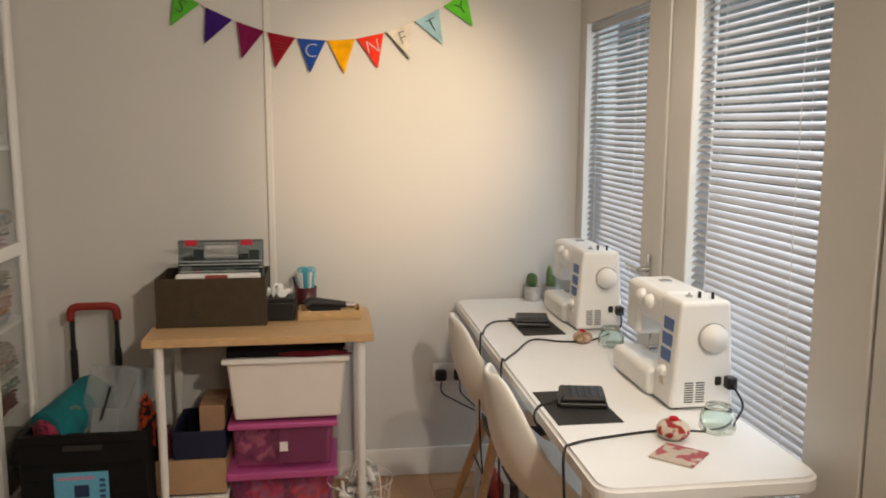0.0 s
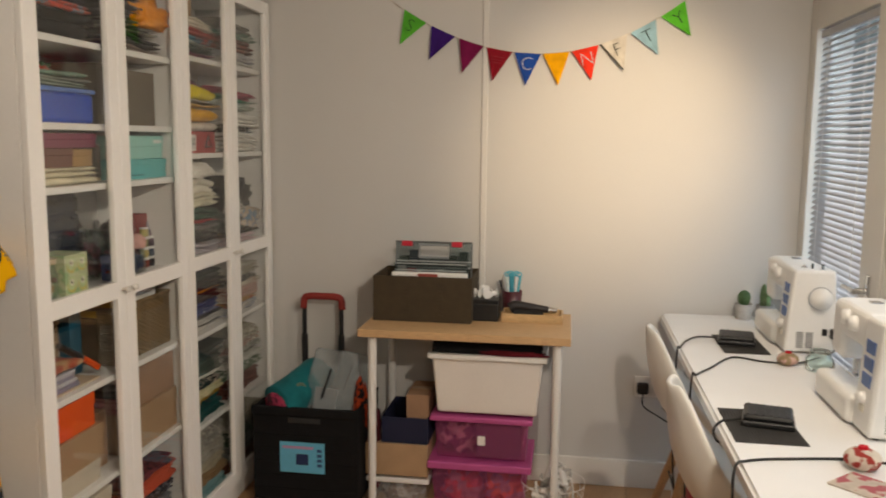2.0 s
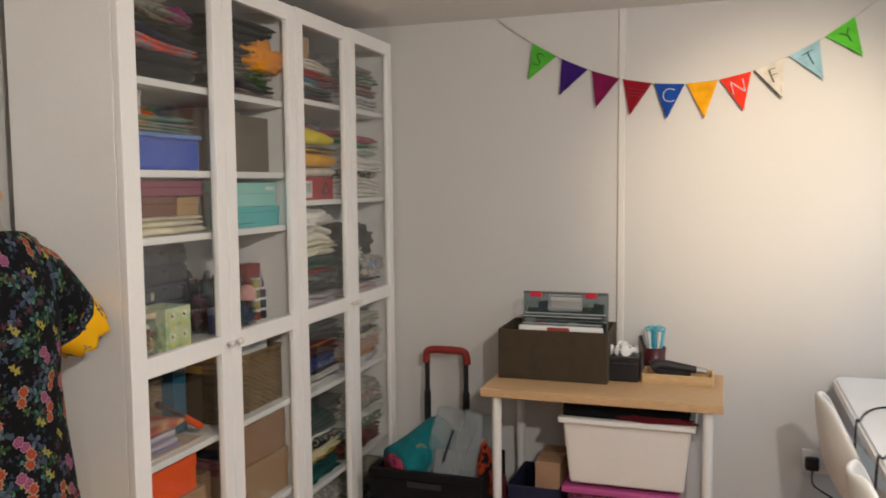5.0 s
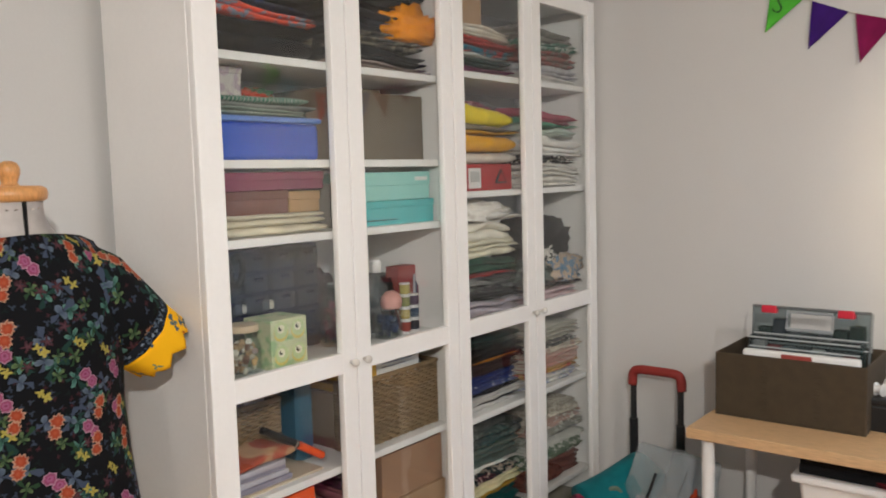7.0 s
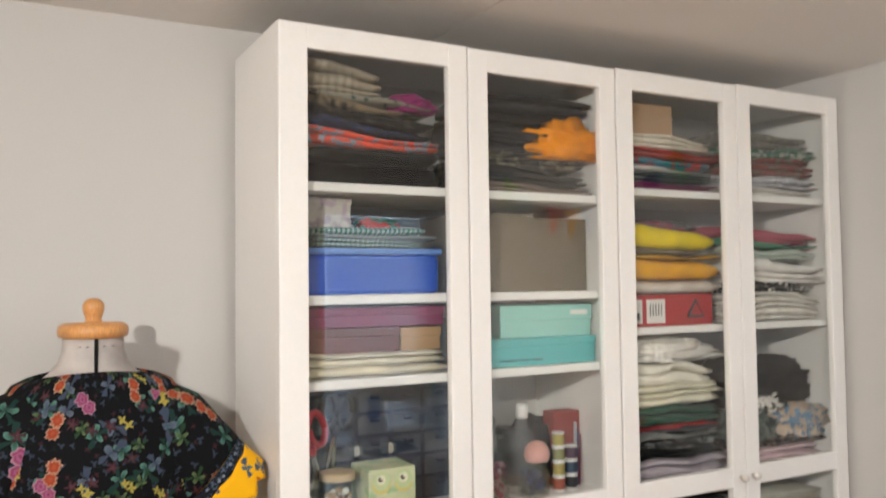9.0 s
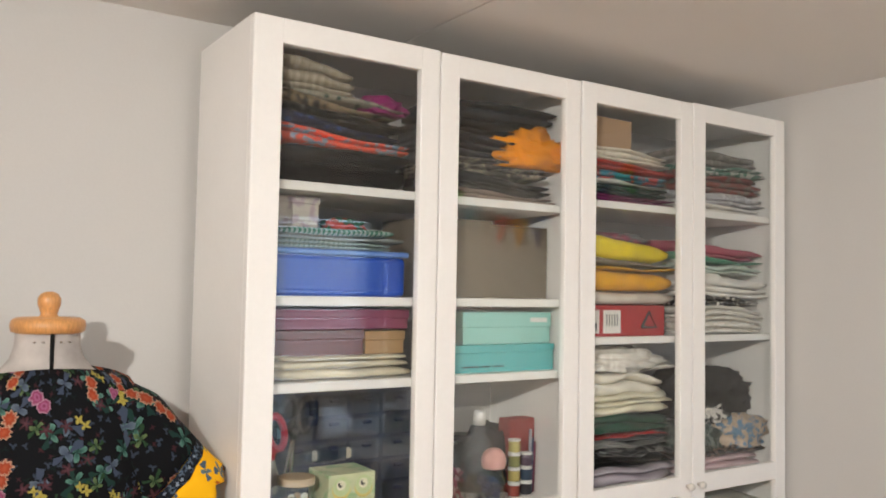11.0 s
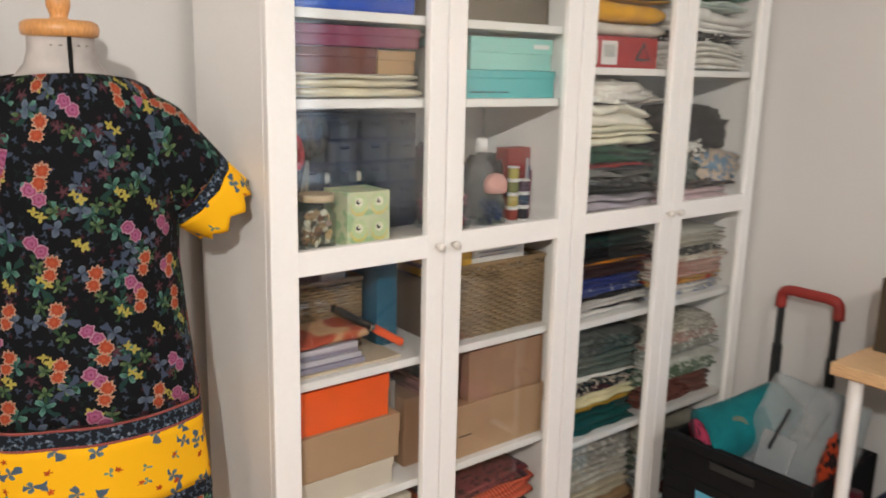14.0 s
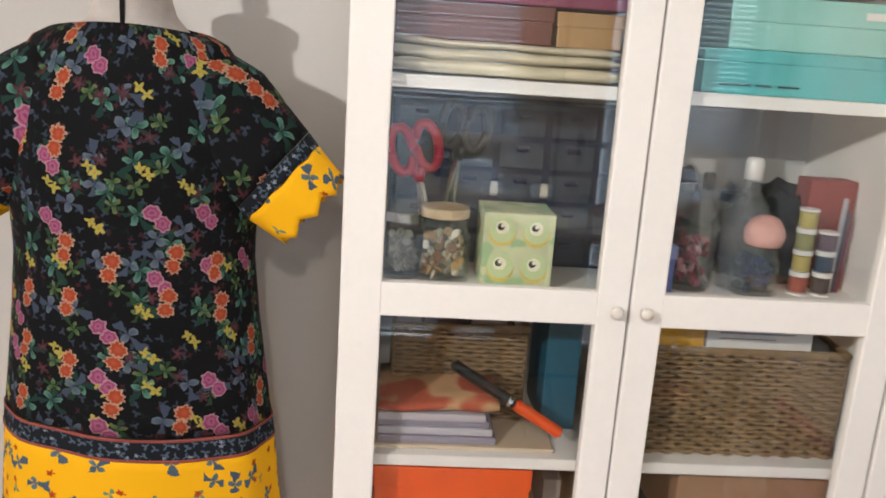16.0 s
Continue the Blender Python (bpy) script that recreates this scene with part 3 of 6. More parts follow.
def dress_point(z, s, grow=0.0):
    w, d = dress_ring(z)
    a = 2 * math.pi * s + math.pi
    k = max(0.0, (1.1 - z)) * 0.05
    rip = 1 + k * (math.sin(7 * a + 1.3) + 0.6 * math.sin(11 * a + z * 4)) + 0.012 * noise.noise((math.cos(a) * 2.2, math.sin(a) * 2.2, z * 7))
    sag = 0.012 * math.sin(a) ** 2 if z > 1.36 else 0.0
    tilt = 0.02 * math.sin(a) * max(0.0, min(1.0, (1.0 - z) * 3)) * -1
    return Vector((FX + 0.012 + (d + grow) * rip * math.cos(a), FY + (w + grow) * rip * math.sin(a), z + tilt - sag))


def sleeve_point(side):
    def at(t, s):
        """t from shoulder 0 to opening 1."""
        c0, c1 = Vector((FX + 0.01, FY + side * 0.070, 1.290)), Vector((FX + 0.030, FY + side * 0.258, 1.125))
        c = c0.lerp(c1, t)
        ax = (c1 - c0).normalized()
        up = Vector((0, -ax.z * side, ax.y * side)).normalized()
        if up.z < 0:
            up = -up
        a = 2 * math.pi * s + math.pi
        ru = (0.078 + 0.062 * t) if t < 0.25 else 0.0935 + (0.066 - 0.0935) * (t - 0.25) / 0.75
        rx = 0.082 + (0.058 - 0.082) * t
        ruff = 1 + 0.10 * max(0, t - 0.75) * 4 * math.sin(6 * a) * 0.6 + 0.03 * noise.noise((3 * math.cos(a), 3 * math.sin(a), t * 4 + side))
        edge = 0.008 * math.sin(9 * a) * max(0, t - 0.7) * 3
        return c + Vector((1, 0, 0)) * rx * ruff * math.cos(a) + up * ru * ruff * math.sin(a) + ax * edge
    return at


def dress():
    d = thing("dress", (FX, FY, 0.42), "black floral cotton dress with yellow borders on a dress form", "dress")
    uvb = lambda z, s: (s * 1.05 + 0.05, z)

    def span(a, b, k):
        return [a + (b - a) * i / k for i in range(k + 1)]

    def solid(ob):
        m = ob.modifiers.new("thick", "SOLIDIFY")
        m.thickness, m.offset = 0.0018, -1
        return smooth(ob)

    solid(part("bodice", cloth_tube(span(0.803, 1.372, 26), 56, dress_point, uvb), DRESS, d))
    for z0, z1, m, name, g in ((0.770, 0.797, BORDER, "border", 0.0012), (0.645, 0.769, YELLOW, "yellow_band", 0.0008), (0.618, 0.644, BORDER, "border", 0.0012), (0.42, 0.617, DRESS, "hem", 0)):
        solid(part(name, cloth_tube(span(z0, z1, 8), 56, lambda z, s, g=g: dress_point(z, s, g), uvb), m, d))
    for z in (0.800, 0.7695):
        solid(part("piping", cloth_tube(span(z - 0.002, z + 0.002, 2), 56, lambda z, s: dress_point(z, s, 0.0022), uvb), CORAL, d))
    for side in (1, -1):
        at = sleeve_point(side)
        uvs = lambda t, s, side=side: (s * 0.42 + 0.3 * side, t * 0.2 + 0.4)
        solid(part("sleeve", cloth_tube(span(0, 0.675, 10), 36, at, uvs), DRESS, d))
        solid(part("sleeve_border", cloth_tube(span(0.68, 0.765, 3), 36, at, uvs), BORDER, d))
        solid(part("cuff", cloth_tube(span(0.77, 1.0, 6), 36, at, uvs), YELLOW, d, "scalloped yellow floral cuff"))
    return d


def dress_form():
    bm = bmesh.new()
    n = 40
    rows = []
    spec = [(0.55, 0.150, 0.095), (0.75, 0.155, 0.095), (0.95, 0.150, 0.085), (1.15, 0.150, 0.088), (1.27, 0.140, 0.078), (1.325, 0.118, 0.060), (1.350, 0.096, 0.055), (1.366, 0.074, 0.052), (1.385, 0.058, 0.050), (1.405, 0.052, 0.048), (1.427, 0.051, 0.048)]
    for z, w, d in spec:
        rows.append([bm.verts.new((FX + d * math.cos(2 * math.pi * j / n), FY + w * math.sin(2 * math.pi * j / n), z)) for j in range(n)])
    for a, b in zip(rows, rows[1:]):
        for j in range(n):
            bm.faces.new((a[j], a[(j + 1) % n], b[(j + 1) % n], b[j]))
    bm.faces.new(rows[0][::-1])
    bm.faces.new(rows[-1])
    cap = lathe([(0.050, 1.427), (0.058, 1.430), (0.060, 1.440), (0.058, 1.449), (0.050, 1.454), (0.016, 1.455), (0.013, 1.460), (0.015, 1.466), (0.0185, 1.476), (0.0185, 1.486), (0.014, 1.494), (0.006, 1.498)], FX, FY, 0, 32)
    stem = lathe([(0.014, 0.06), (0.014, 0.55)], FX, FY, 0, 16)
    foot = lathe([(0.15, 0.0), (0.15, 0.02), (0.05, 0.05), (0.02, 0.06)], FX, FY, 0, 32)
    seam = rbox(FX + 0.046, FX + 0.0535, FY - 0.003, FY + 0.003, 1.362, 1.428, 0.001)
    dots = bmesh.new()
    for k in (-0.026, -0.013, 0.014, 0.028):
        join(dots, lathe([(0.0028, 0.0), (0.0022, 0.002)], FX + 0.049 * math.sqrt(1 - (k / 0.051) ** 2), FY + k, 1.413, 10))
    ids = []
    for i, b in enumerate((None, cap, stem, foot, seam, dots)):
        if b:
            join(bm, b)
        ids += [i] * (len(bm.faces) - len(ids))
    for i, f in enumerate(bm.faces):
        f.material_index = (0, 1, 1, 1, 2, 3)[ids[i]]
        f.smooth = ids[i] not in (4,)
    ob = solo("dress_form", bm, fabric("grey_linen_form", (0.50, 0.46, 0.43)), "grey linen dress form with a varnished wooden cap", "mannequin")
    ob.data.materials.append(wood("varnished_pine", (0.62, 0.30, 0.10), (30, 30, 6), 0.3))
    ob.data.materials.append(fabric("black_tape", (0.01, 0.01, 0.01)))
    ob.data.materials.append(CHROME)
    return ob


dress_form()
dress()

# ---- bunting ----
def string_z(x):
    return 1.811 + (0.565 if x < -0.1 else 0.65) * (x + 0.1) ** 2


def glyph(ch, size, material, m, parent):
    """A flat letter in the built-in font, as a mesh."""
    cu = bpy.data.curves.new("letter", "FONT")
    cu.body, cu.size, cu.extrude, cu.offset, cu.align_x, cu.align_y = ch, size, 0.0006, -0.0019, "CENTER", "CENTER"
    tmp = new("tmp", cu)
    me = bpy.data.meshes.new_from_object(tmp.evaluated_get(bpy.context.evaluated_depsgraph_get()))
    bpy.data.objects.remove(tmp)
    bm = bmesh.new()
    bm.from_mesh(me)
    bpy.data.meshes.remove(me)
    bm.transform(m)
    return part("letter", bm, material, parent)


def bunting():
    yb = YN - 0.012
    b = thing("bunting", (-0.1, yb, 1.70), "string of ten coloured felt flags hung across the wall", "bunting")
    pts = [(-0.81 + i * (1.39 / 60), yb + 0.002, min(string_z(-0.81 + i * (1.39 / 60)), CEIL - 0.003)) for i in range(61)]
    bm = bmesh.new()
    for k in (0, 1):
        tube([(p[0], p[1] + 0.0012 * math.sin(i * 1.9 + k * 3.14), p[2] + 0.0012 * math.cos(i * 1.9 + k * 3.14)) for i, p in enumerate(pts)], 0.0019, 5, bm=bm)
    part("string", bm, fabric("natural_twine", (0.66, 0.61, 0.54)), b)
    cols = ["#57b53a", "#3b1a6e", "#7a1548", "#8f1626", "#1c4aa0", "#f2ab10", "#ee3a26", "#ddd6ca", "#9cc4d2", "#5fc83a"]
    text = ["S", "", "", "", "C", "", "N", "F", "T", "Y"]
    INK, CHALK = fabric("dark_stitching", (0.03, 0.04, 0.03)), fabric("pale_stitching", (0.62, 0.62, 0.66))
    for i, c in enumerate(cols):
        x0 = -0.667 + 0.1147 * i
        p0 = Vector((x0, yb, string_z(x0)))
        x1 = x0 + 0.104
        p1 = Vector((x1, yb, string_z(x1)))
        d = (p1 - p0).normalized()
        p1 = p0 + d * 0.108
        nrm = Vector((d.z, 0, -d.x))
        tip = p0.lerp(p1, 0.5 + random.uniform(-0.05, 0.05)) + nrm * 0.128
        bm = bmesh.new()
        k = 6
        rows = []
        sw = random.uniform(-0.004, 0.004)
        for r in range(k + 1):
            t = r / k
            a, e = p0.lerp(tip, t), p1.lerp(tip, t)
            rows.append([bm.verts.new(a.lerp(e, q / 4) + Vector((0, -0.006 * t - 0.003 * math.sin(q * 1.5 + i) * t + sw * t, 0))) for q in range(5)])
        for r in range(k):
            for q in range(4):
                bm.faces.new((rows[r][q], rows[r][q + 1], rows[r + 1][q + 1], rows[r + 1][q]))
        bmesh.ops.remove_doubles(bm, verts=bm.verts, dist=1e-5)
        col = lin(c)
        flag = part("flag", bm, fabric("felt_" + c[1:], col), b)
        so = flag.modifiers.new("thick", "SOLIDIFY")
        so.thickness = 0.0016
        if text[i]:
            ctr = p0.lerp(p1, 0.5) + nrm * 0.045 + Vector((0, -0.0085, 0))
            rot = Matrix.Rotation(-math.atan2(d.z, d.x), 4, "Y")
            glyph(text[i], 0.075, CHALK if text[i] in "CN" else INK, Matrix.Translation(ctr) @ rot @ pose(0, 0, 0, 90, 0, 0), flag)
        if i == 7:
            e = tube([p0 + Vector((0, -0.004, 0)), tip + Vector((0, -0.013, 0))], 0.0022, 6)
            part("dark_edge", e, INK, flag)
        if i == 3:
            for h in (0.03, 0.042, 0.054):
                a = p0.lerp(p1, 0.5) + nrm * h + Vector((0, -0.006, 0))
                w = 0.03 * (1 - h / 0.128) + 0.008
                part("stitch_line", tube([a - d * w, a + d * w], 0.0008, 5), fabric("red_stitching", (0.35, 0.05, 0.06)), flag)
    return b


bunting()

# ---- what the bookcases hold ----
XS = -1.296


def folded(y0, y1, z0, h, material, label, layers=2, slope=0.0, rough=0.004, x1=XS, depth=0.20, name="folded_fabric", category="fabric", group="folded fabrics"):
    """A folded length of cloth: soft rounded layers, uneven in front, one mesh."""
    bm = bmesh.new()
    ny, sd = 13, random.uniform(0, 50)
    prof = [(0.0, 0.0), (0.35, 0.0), (0.7, 0.0), (0.93, 0.06), (0.985, 0.25), (1.0, 0.5), (0.985, 0.75), (0.93, 0.94), (0.7, 1.0), (0.35, 1.0), (0.0, 1.0)]
    cuts = [random.uniform(0.6, 1.5) for _ in range(layers)]
    tot, base, wide = sum(cuts), 0.0, y1 - y0
    for k in range(layers):
        hl = h * cuts[k] / tot
        jf = random.uniform(-0.008, 0.004)
        ya, yb = y0 + random.uniform(0, 0.03) * wide, y1 - random.uniform(0, 0.04) * wide
        tip, lean = random.uniform(-0.005, 0.005), random.uniform(-0.010, 0.010)
        rows = []
        for i in range(ny):
            t = i / (ny - 1)
            y = ya + (yb - ya) * t
            endk = 1 - 0.35 * max(0, abs(2 * t - 1) - 0.8) * 5
            row = []
            for px, pz in prof:
                nz = noise.noise((y * 8 + sd, px * 1.5, sd)) * rough * 2.5
                nf = (noise.noise((y * 20, sd + k * 3, pz)) * rough * 3.0 + lean * (t - 0.5)) * px
                th = noise.noise((y * 9, sd + 7 + k, 0.3)) * 0.22 * hl
                zz = base + 0.5 * hl + (pz - 0.5) * (hl * (1 if pz == 0 else endk) + (th if 0 < k < layers else 0))
                lift = zz / max(h, 1e-6)
                row.append(bm.verts.new((x1 - depth * (1 - px) + jf * px + nf, y, z0 + zz + (nz + (slope + tip) * (0.5 - t)) * (0.15 + 0.85 * lift))))
            rows.append(row)
        base += hl
        for a, b in zip(rows, rows[1:]):
            for j in range(len(prof)):
                q = (j + 1) % len(prof)
                bm.faces.new((a[j], a[q], b[q], b[j]))
        bm.faces.new(rows[0][::-1])
        bm.faces.new(rows[-1])
    zmin = min(v.co.z for v in bm.verts)
    for v in bm.verts:
        v.co.z += z0 - zmin
    return smooth(solo(name, bm, material, label, category, group))


def pile(y0, y1, z, items, label=" on a bookcase shelf", rough=0.004, x1=XS, depth=0.20):
    """A pile of folded cloths. items: (words, colour, second colour or None, pattern, height, layers, slope)."""
    for words, c, c2, pat, h, lay, slope in items:
        key = "cloth_%s_%s_%s" % (c[1:], (c2 or "none")[1:], pat)
        m = fabric(key, lin(c), lin(c2) if c2 else None, pat, 60 if pat != "stripe" else 30)
        a, b = random.uniform(0, 0.016), random.uniform(0, 0.040)
        folded(y0 + a, y1 - b, z, h, m, words + " fabric folded" + label, lay, slope + random.uniform(-0.006, 0.012), rough * 0.62, x1 + random.uniform(-0.008, 0.003), depth)
        z += h
    return z


def scrunch(cx, cy, z0, sx, sy, sz, material, label, name="crumpled_fabric", category="fabric", seed=0, amp=0.35, freq=3.2):
    """A loose crumpled heap of cloth."""
    bm = bmesh.new()
    bmesh.ops.create_icosphere(bm, subdivisions=4, radius=1.0)
    for v in bm.verts:
        d = v.co.normalized()
        k = 1 + amp * noise.noise(d * freq + Vector((seed, 0, 0))) + amp * 0.5 * noise.noise(d * freq * 2.6 + Vector((0, seed, 0)))
        c = d * k
        if c.z < -0.55:
            c.z = -0.55
        v.co = Vector((cx + c.x * sx / 2, cy + c.y * sy / 2, c.z * sz * 0.6))
    lo = min(v.co.z for v in bm.verts)
    for v in bm.verts:
        v.co.z += z0 - lo
    return smooth(solo(name, bm, material, label, category))


def carton(name, x0, x1, y0, y1, z0, z1, material, label, category="box", lid=0.0, lidmat=None, marks=None, seam=True):
    """A card box with a separate lid, or taped flaps."""
    b = thing(name, ((x0 + x1) / 2, (y0 + y1) / 2, z0), label, category)
    zt = z1 - (lid if lid else 0)
    part("body", rbox(x0, x1, y0, y1, z0, z1 - 0.002 if lid else z1, 0.002, 2), material, b)
    if lid:
        part("lid", rbox(x0 - 0.001, x1 + 0.002, y0 - 0.002, y1 + 0.002, zt, z1, 0.002, 2), lidmat or material, b)
    elif seam:
        part("tape", rbox(x0, x1 + 0.0006, (y0 + y1) / 2 - 0.02, (y0 + y1) / 2 + 0.02, z1, z1 + 0.0006, 0), paint("parcel_tape", (0.38, 0.25, 0.14), 0.3, bump=0.0), b)
    for (my0, my1, mz0, mz1, m) in (marks or ()):
        part("print", rbox(x1 + 0.0006, x1 + (0.003 if lid else 0.0012), my0, my1, mz0, mz1, 0), m, b)
    return b


def wicker(y0, y1, z0, z1, x0, x1, label):
    """A woven basket: strands winding in and out of upright stakes."""
    b = thing("wicker_basket", ((x0 + x1) / 2, (y0 + y1) / 2, z0), label, "basket", "wicker baskets")
    straw = paint("woven_seagrass", (0.23, 0.155, 0.08), 0.75, var=0.35, scale=30, fine=260, bump=0.3)
    # solid core in darkened straw colour, painting the shade between the strands
    part("shade_core", rbox(x0 + 0.006, x1 - 0.006, y0 + 0.006, y1 - 0.006, z0, z1 - 0.03, 0.002), paint("weave_gap_shade", (0.10, 0.065, 0.035), 0.9), b)
    rows, cols = int((z1 - z0) / 0.0075), int((y1 - y0) / 0.016)
    bm = bmesh.new()
    for r in range(rows):
        z = z0 + 0.004 + r * 0.0075
        pts = []
        for i in range(cols * 4 + 1):
            y = y0 + 0.004 + (y1 - y0 - 0.008) * i / (cols * 4)
            ph = math.pi * (i / 4 + r)
            pts.append((x1 - 0.003 + 0.0032 * math.sin(ph), y, z + 0.0012 * noise.noise((y * 30, r * 1.7, 0))))
        pts = [(x1 - 0.06, y0 + 0.002, z)] + pts + [(x1 - 0.06, y1 - 0.002, z)]
        tube(pts, 0.0037, 5, bm=bm)
    smooth(part("weave", bm, straw, b))
    bm = bmesh.new()
    for i in range(int(cols * 1.0) + 1):
        y = y0 + 0.004 + (y1 - y0 - 0.008) * i / cols
        tube([(x1 - 0.003, y, z0 + 0.002), (x1 - 0.003, y, z1)], 0.0022, 5, bm=bm)
    part("stakes", bm, straw, b)
    part("rim", tube([(x0, y0, z1), (x1 - 0.002, y0 + 0.003, z1), (x1 - 0.002, y1 - 0.003, z1), (x0, y1, z1)], 0.0055, 8), straw, b)
    return b


def jar(x, y, z, r, h, label, fill=None, lid=None, name="glass_jar", parent=None):
    j = thing(name, (x, y, z), label, "jar", "jars")
    p = smooth(part("glass", lathe([(r * 0.9, 0.0), (r, 0.004), (r, h * 0.7), (r * 0.82, h * 0.84), (r * 0.82, h * 0.93), (r * 0.86, h), (r * 0.80, h), (r * 0.76, h * 0.9), (r * 0.92, h * 0.7), (r * 0.92, 0.008), (0.001, 0.006)], x, y, z, 28), JAR, j))
    p.visible_shadow = False
    if fill:
        rng = random.Random(int(1000 * y))
        bits = []
        for c in fill:
            bits.append((bmesh.new(), c))
        for k in range(70):
            a, q = rng.uniform(0, 6.28), math.sqrt(rng.uniform(0, 1)) * r * 0.72
            zz = z + 0.010 + rng.uniform(0, h * 0.62)
            bm, c = bits[k % len(bits)]
            s = lathe([(0.006, 0), (0.0075, 0.001), (0.0075, 0.003), (0.006, 0.004)], 0, 0, 0, 10)
            s.transform(Matrix.Translation((x + q * math.cos(a), y + q * math.sin(a), zz)) @ pose(0, 0, 0, rng.uniform(-80, 80), rng.uniform(-80, 80), 0))
            join(bm, s)
        for bm, c in bits:
            part("buttons", bm, paint("button_" + c[1:], lin(c), 0.35, bump=0.0), j)
    if lid:
        part("lid", lathe([(r * 0.9, h), (r * 0.9, h + 0.012), (r * 0.86, h + 0.014)], x, y, z, 28), lid, j)
    return j


def mp(name, h, rough=0.5):
    return paint(name, lin(h), rough, var=0.08, scale=15, bump=0.03)


# first bookcase, top shelf
z = SA[0]
z = pile(1.835, 2.17, z, [
    ("black", "#0e0e11", None, "plain", 0.075, 2, 0.0),
    ("coral and blue printed", "#e0553c", "#7d8fa0", "mottle", 0.030, 2, 0.028),
    ("blue patterned", "#3a4f80", "#1a2038", "dots", 0.020, 1, 0.030),
    ("grey speckled", "#5d5a52", "#141414", "dots", 0.024, 2, 0.034),
    ("sand and black printed", "#7c6d56", "#23201d", "mottle", 0.018, 1, 0.034),
    ("dark green patterned", "#2d443a", "#8a8578", "dots", 0.018, 1, 0.034),
], rough=0.006)
folded(1.84, 2.02, z - 0.004, 0.062, fabric("cream_wool", lin("#a39a8a"), lin("#8f8676"), "stripe", 18), "cream woollen fabric folded on a printed pile", 3, 0.02, 0.006)
scrunch(-1.35, 2.105, z - 0.022, 0.09, 0.115, 0.045, fabric("cloth_magenta", lin("#8a2a66")), "magenta fabric tucked onto a fabric pile", seed=3)
z = pile(2.235, 2.57, SA[0], [
    ("dusty pink", "#84706a", "#9a8a80", "stripe", 0.020, 2, 0.0),
    ("black", "#141416", None, "plain", 0.035, 2, 0.01),
    ("black and grey lace", "#3a3834", "#8a8272", "mottle", 0.040, 3, -0.01),
    ("charcoal", "#35353a", "#22242a", "mottle", 0.050, 3, 0.012),
    ("black", "#101113", None, "plain", 0.045, 2, 0.0),
    ("dark grey", "#26282c", "#3a3f44", "mottle", 0.035, 2, 0.0),
], rough=0.007)
scrunch(-1.315, 2.50, SA[0] + 0.084, 0.07, 0.20, 0.095, fabric("cloth_amber", lin("#f0960c")), "amber yellow fabric draped on a dark pile", seed=11, amp=0.5, freq=3.4)

# second shelf
BLUE = mp("blue_plastic", "#0648b4", 0.35)
b = thing("blue_plastic_tray", (-1.40, 1.985, SA[1]), "blue plastic tray under folded patterned sheets", "tray")
part("body", rbox(-1.50, -1.300, 1.845, 2.150, SA[1], SA[1] + 0.082, 0.012, 3), BLUE, b)
part("rim", rbox(-1.504, -1.296, 1.840, 2.155, SA[1] + 0.082, SA[1] + 0.094, 0.004, 2), mp("pale_blue_plastic", "#5f86cc", 0.4), b)
pile(1.842, 2.155, SA[1] + 0.094, [
    ("grey-green translucent", "#8a988e", "#5d7468", "stripe", 0.016, 2, 0.0),
    ("grey", "#767d78", None, "plain", 0.012, 1, 0.0),
    ("green edged", "#2f6a52", "#90a096", "stripe", 0.014, 1, 0.01),
], depth=0.18)
carton("paper_box", -1.43, -1.34, 1.848, 1.965, SA[1] + 0.137, SA[1] + 0.200, fabric("pale_flower_paper", lin("#c9c2ba"), lin("#a89aa0"), "mottle", 50), "small pale flowered paper box", lid=0.015)
scrunch(-1.42, 2.06, SA[1] + 0.136, 0.08, 0.10, 0.035, fabric("cloth_red_green", lin("#2b6040"), lin("#b03a24"), "mottle", 40), "green and red fabric scrap", seed=7)
carton("brown_paper_box", -1.545, -1.335, 2.226, 2.40, SA[1], SA[1] + 0.178, paint("taupe_card", lin("#6b6152"), 0.85, var=0.08), "tall taupe card box standing on a shelf", seam=False)
carton("brown_paper_box", -1.545, -1.342, 2.403, 2.574, SA[1], SA[1] + 0.172, paint("taupe_card_dark", lin("#62594b"), 0.85, var=0.08), "tall taupe card box standing on a shelf", seam=False)

# third shelf
folded(1.835, 2.165, SA[2], 0.047, fabric("cloth_cream", lin("#d8cfb4")), "cream cotton fabric folded under boxes", 3, 0.012, 0.004)
carton("burgundy_box", -1.50, -1.315, 1.845, 2.06, SA[2] + 0.048, SA[2] + 0.100, mp("brown_leatherette", "#6a3a30", 0.6), "reddish brown patterned box on cream fabric", lid=0.02)
carton("magenta_folder", -1.50, -1.305, 1.838, 2.16, SA[2] + 0.1005, SA[2] + 0.140, mp("plum_card", "#7a2a4c", 0.5), "plum coloured flat box on a brown box", lid=0.018)
carton("tan_box", -1.48, -1.32, 2.068, 2.16, SA[2] + 0.048, SA[2] + 0.096, mp("tan_card", "#a8865a", 0.7), "small tan card box", lid=0.02)
TEALC, TEALL = mp("teal_card", "#55b6b8", 0.45), mp("pale_teal_card", "#93cec6", 0.45)
INKBAR = paint("print_ink", (0.02, 0.06, 0.07), 0.6, bump=0.0)
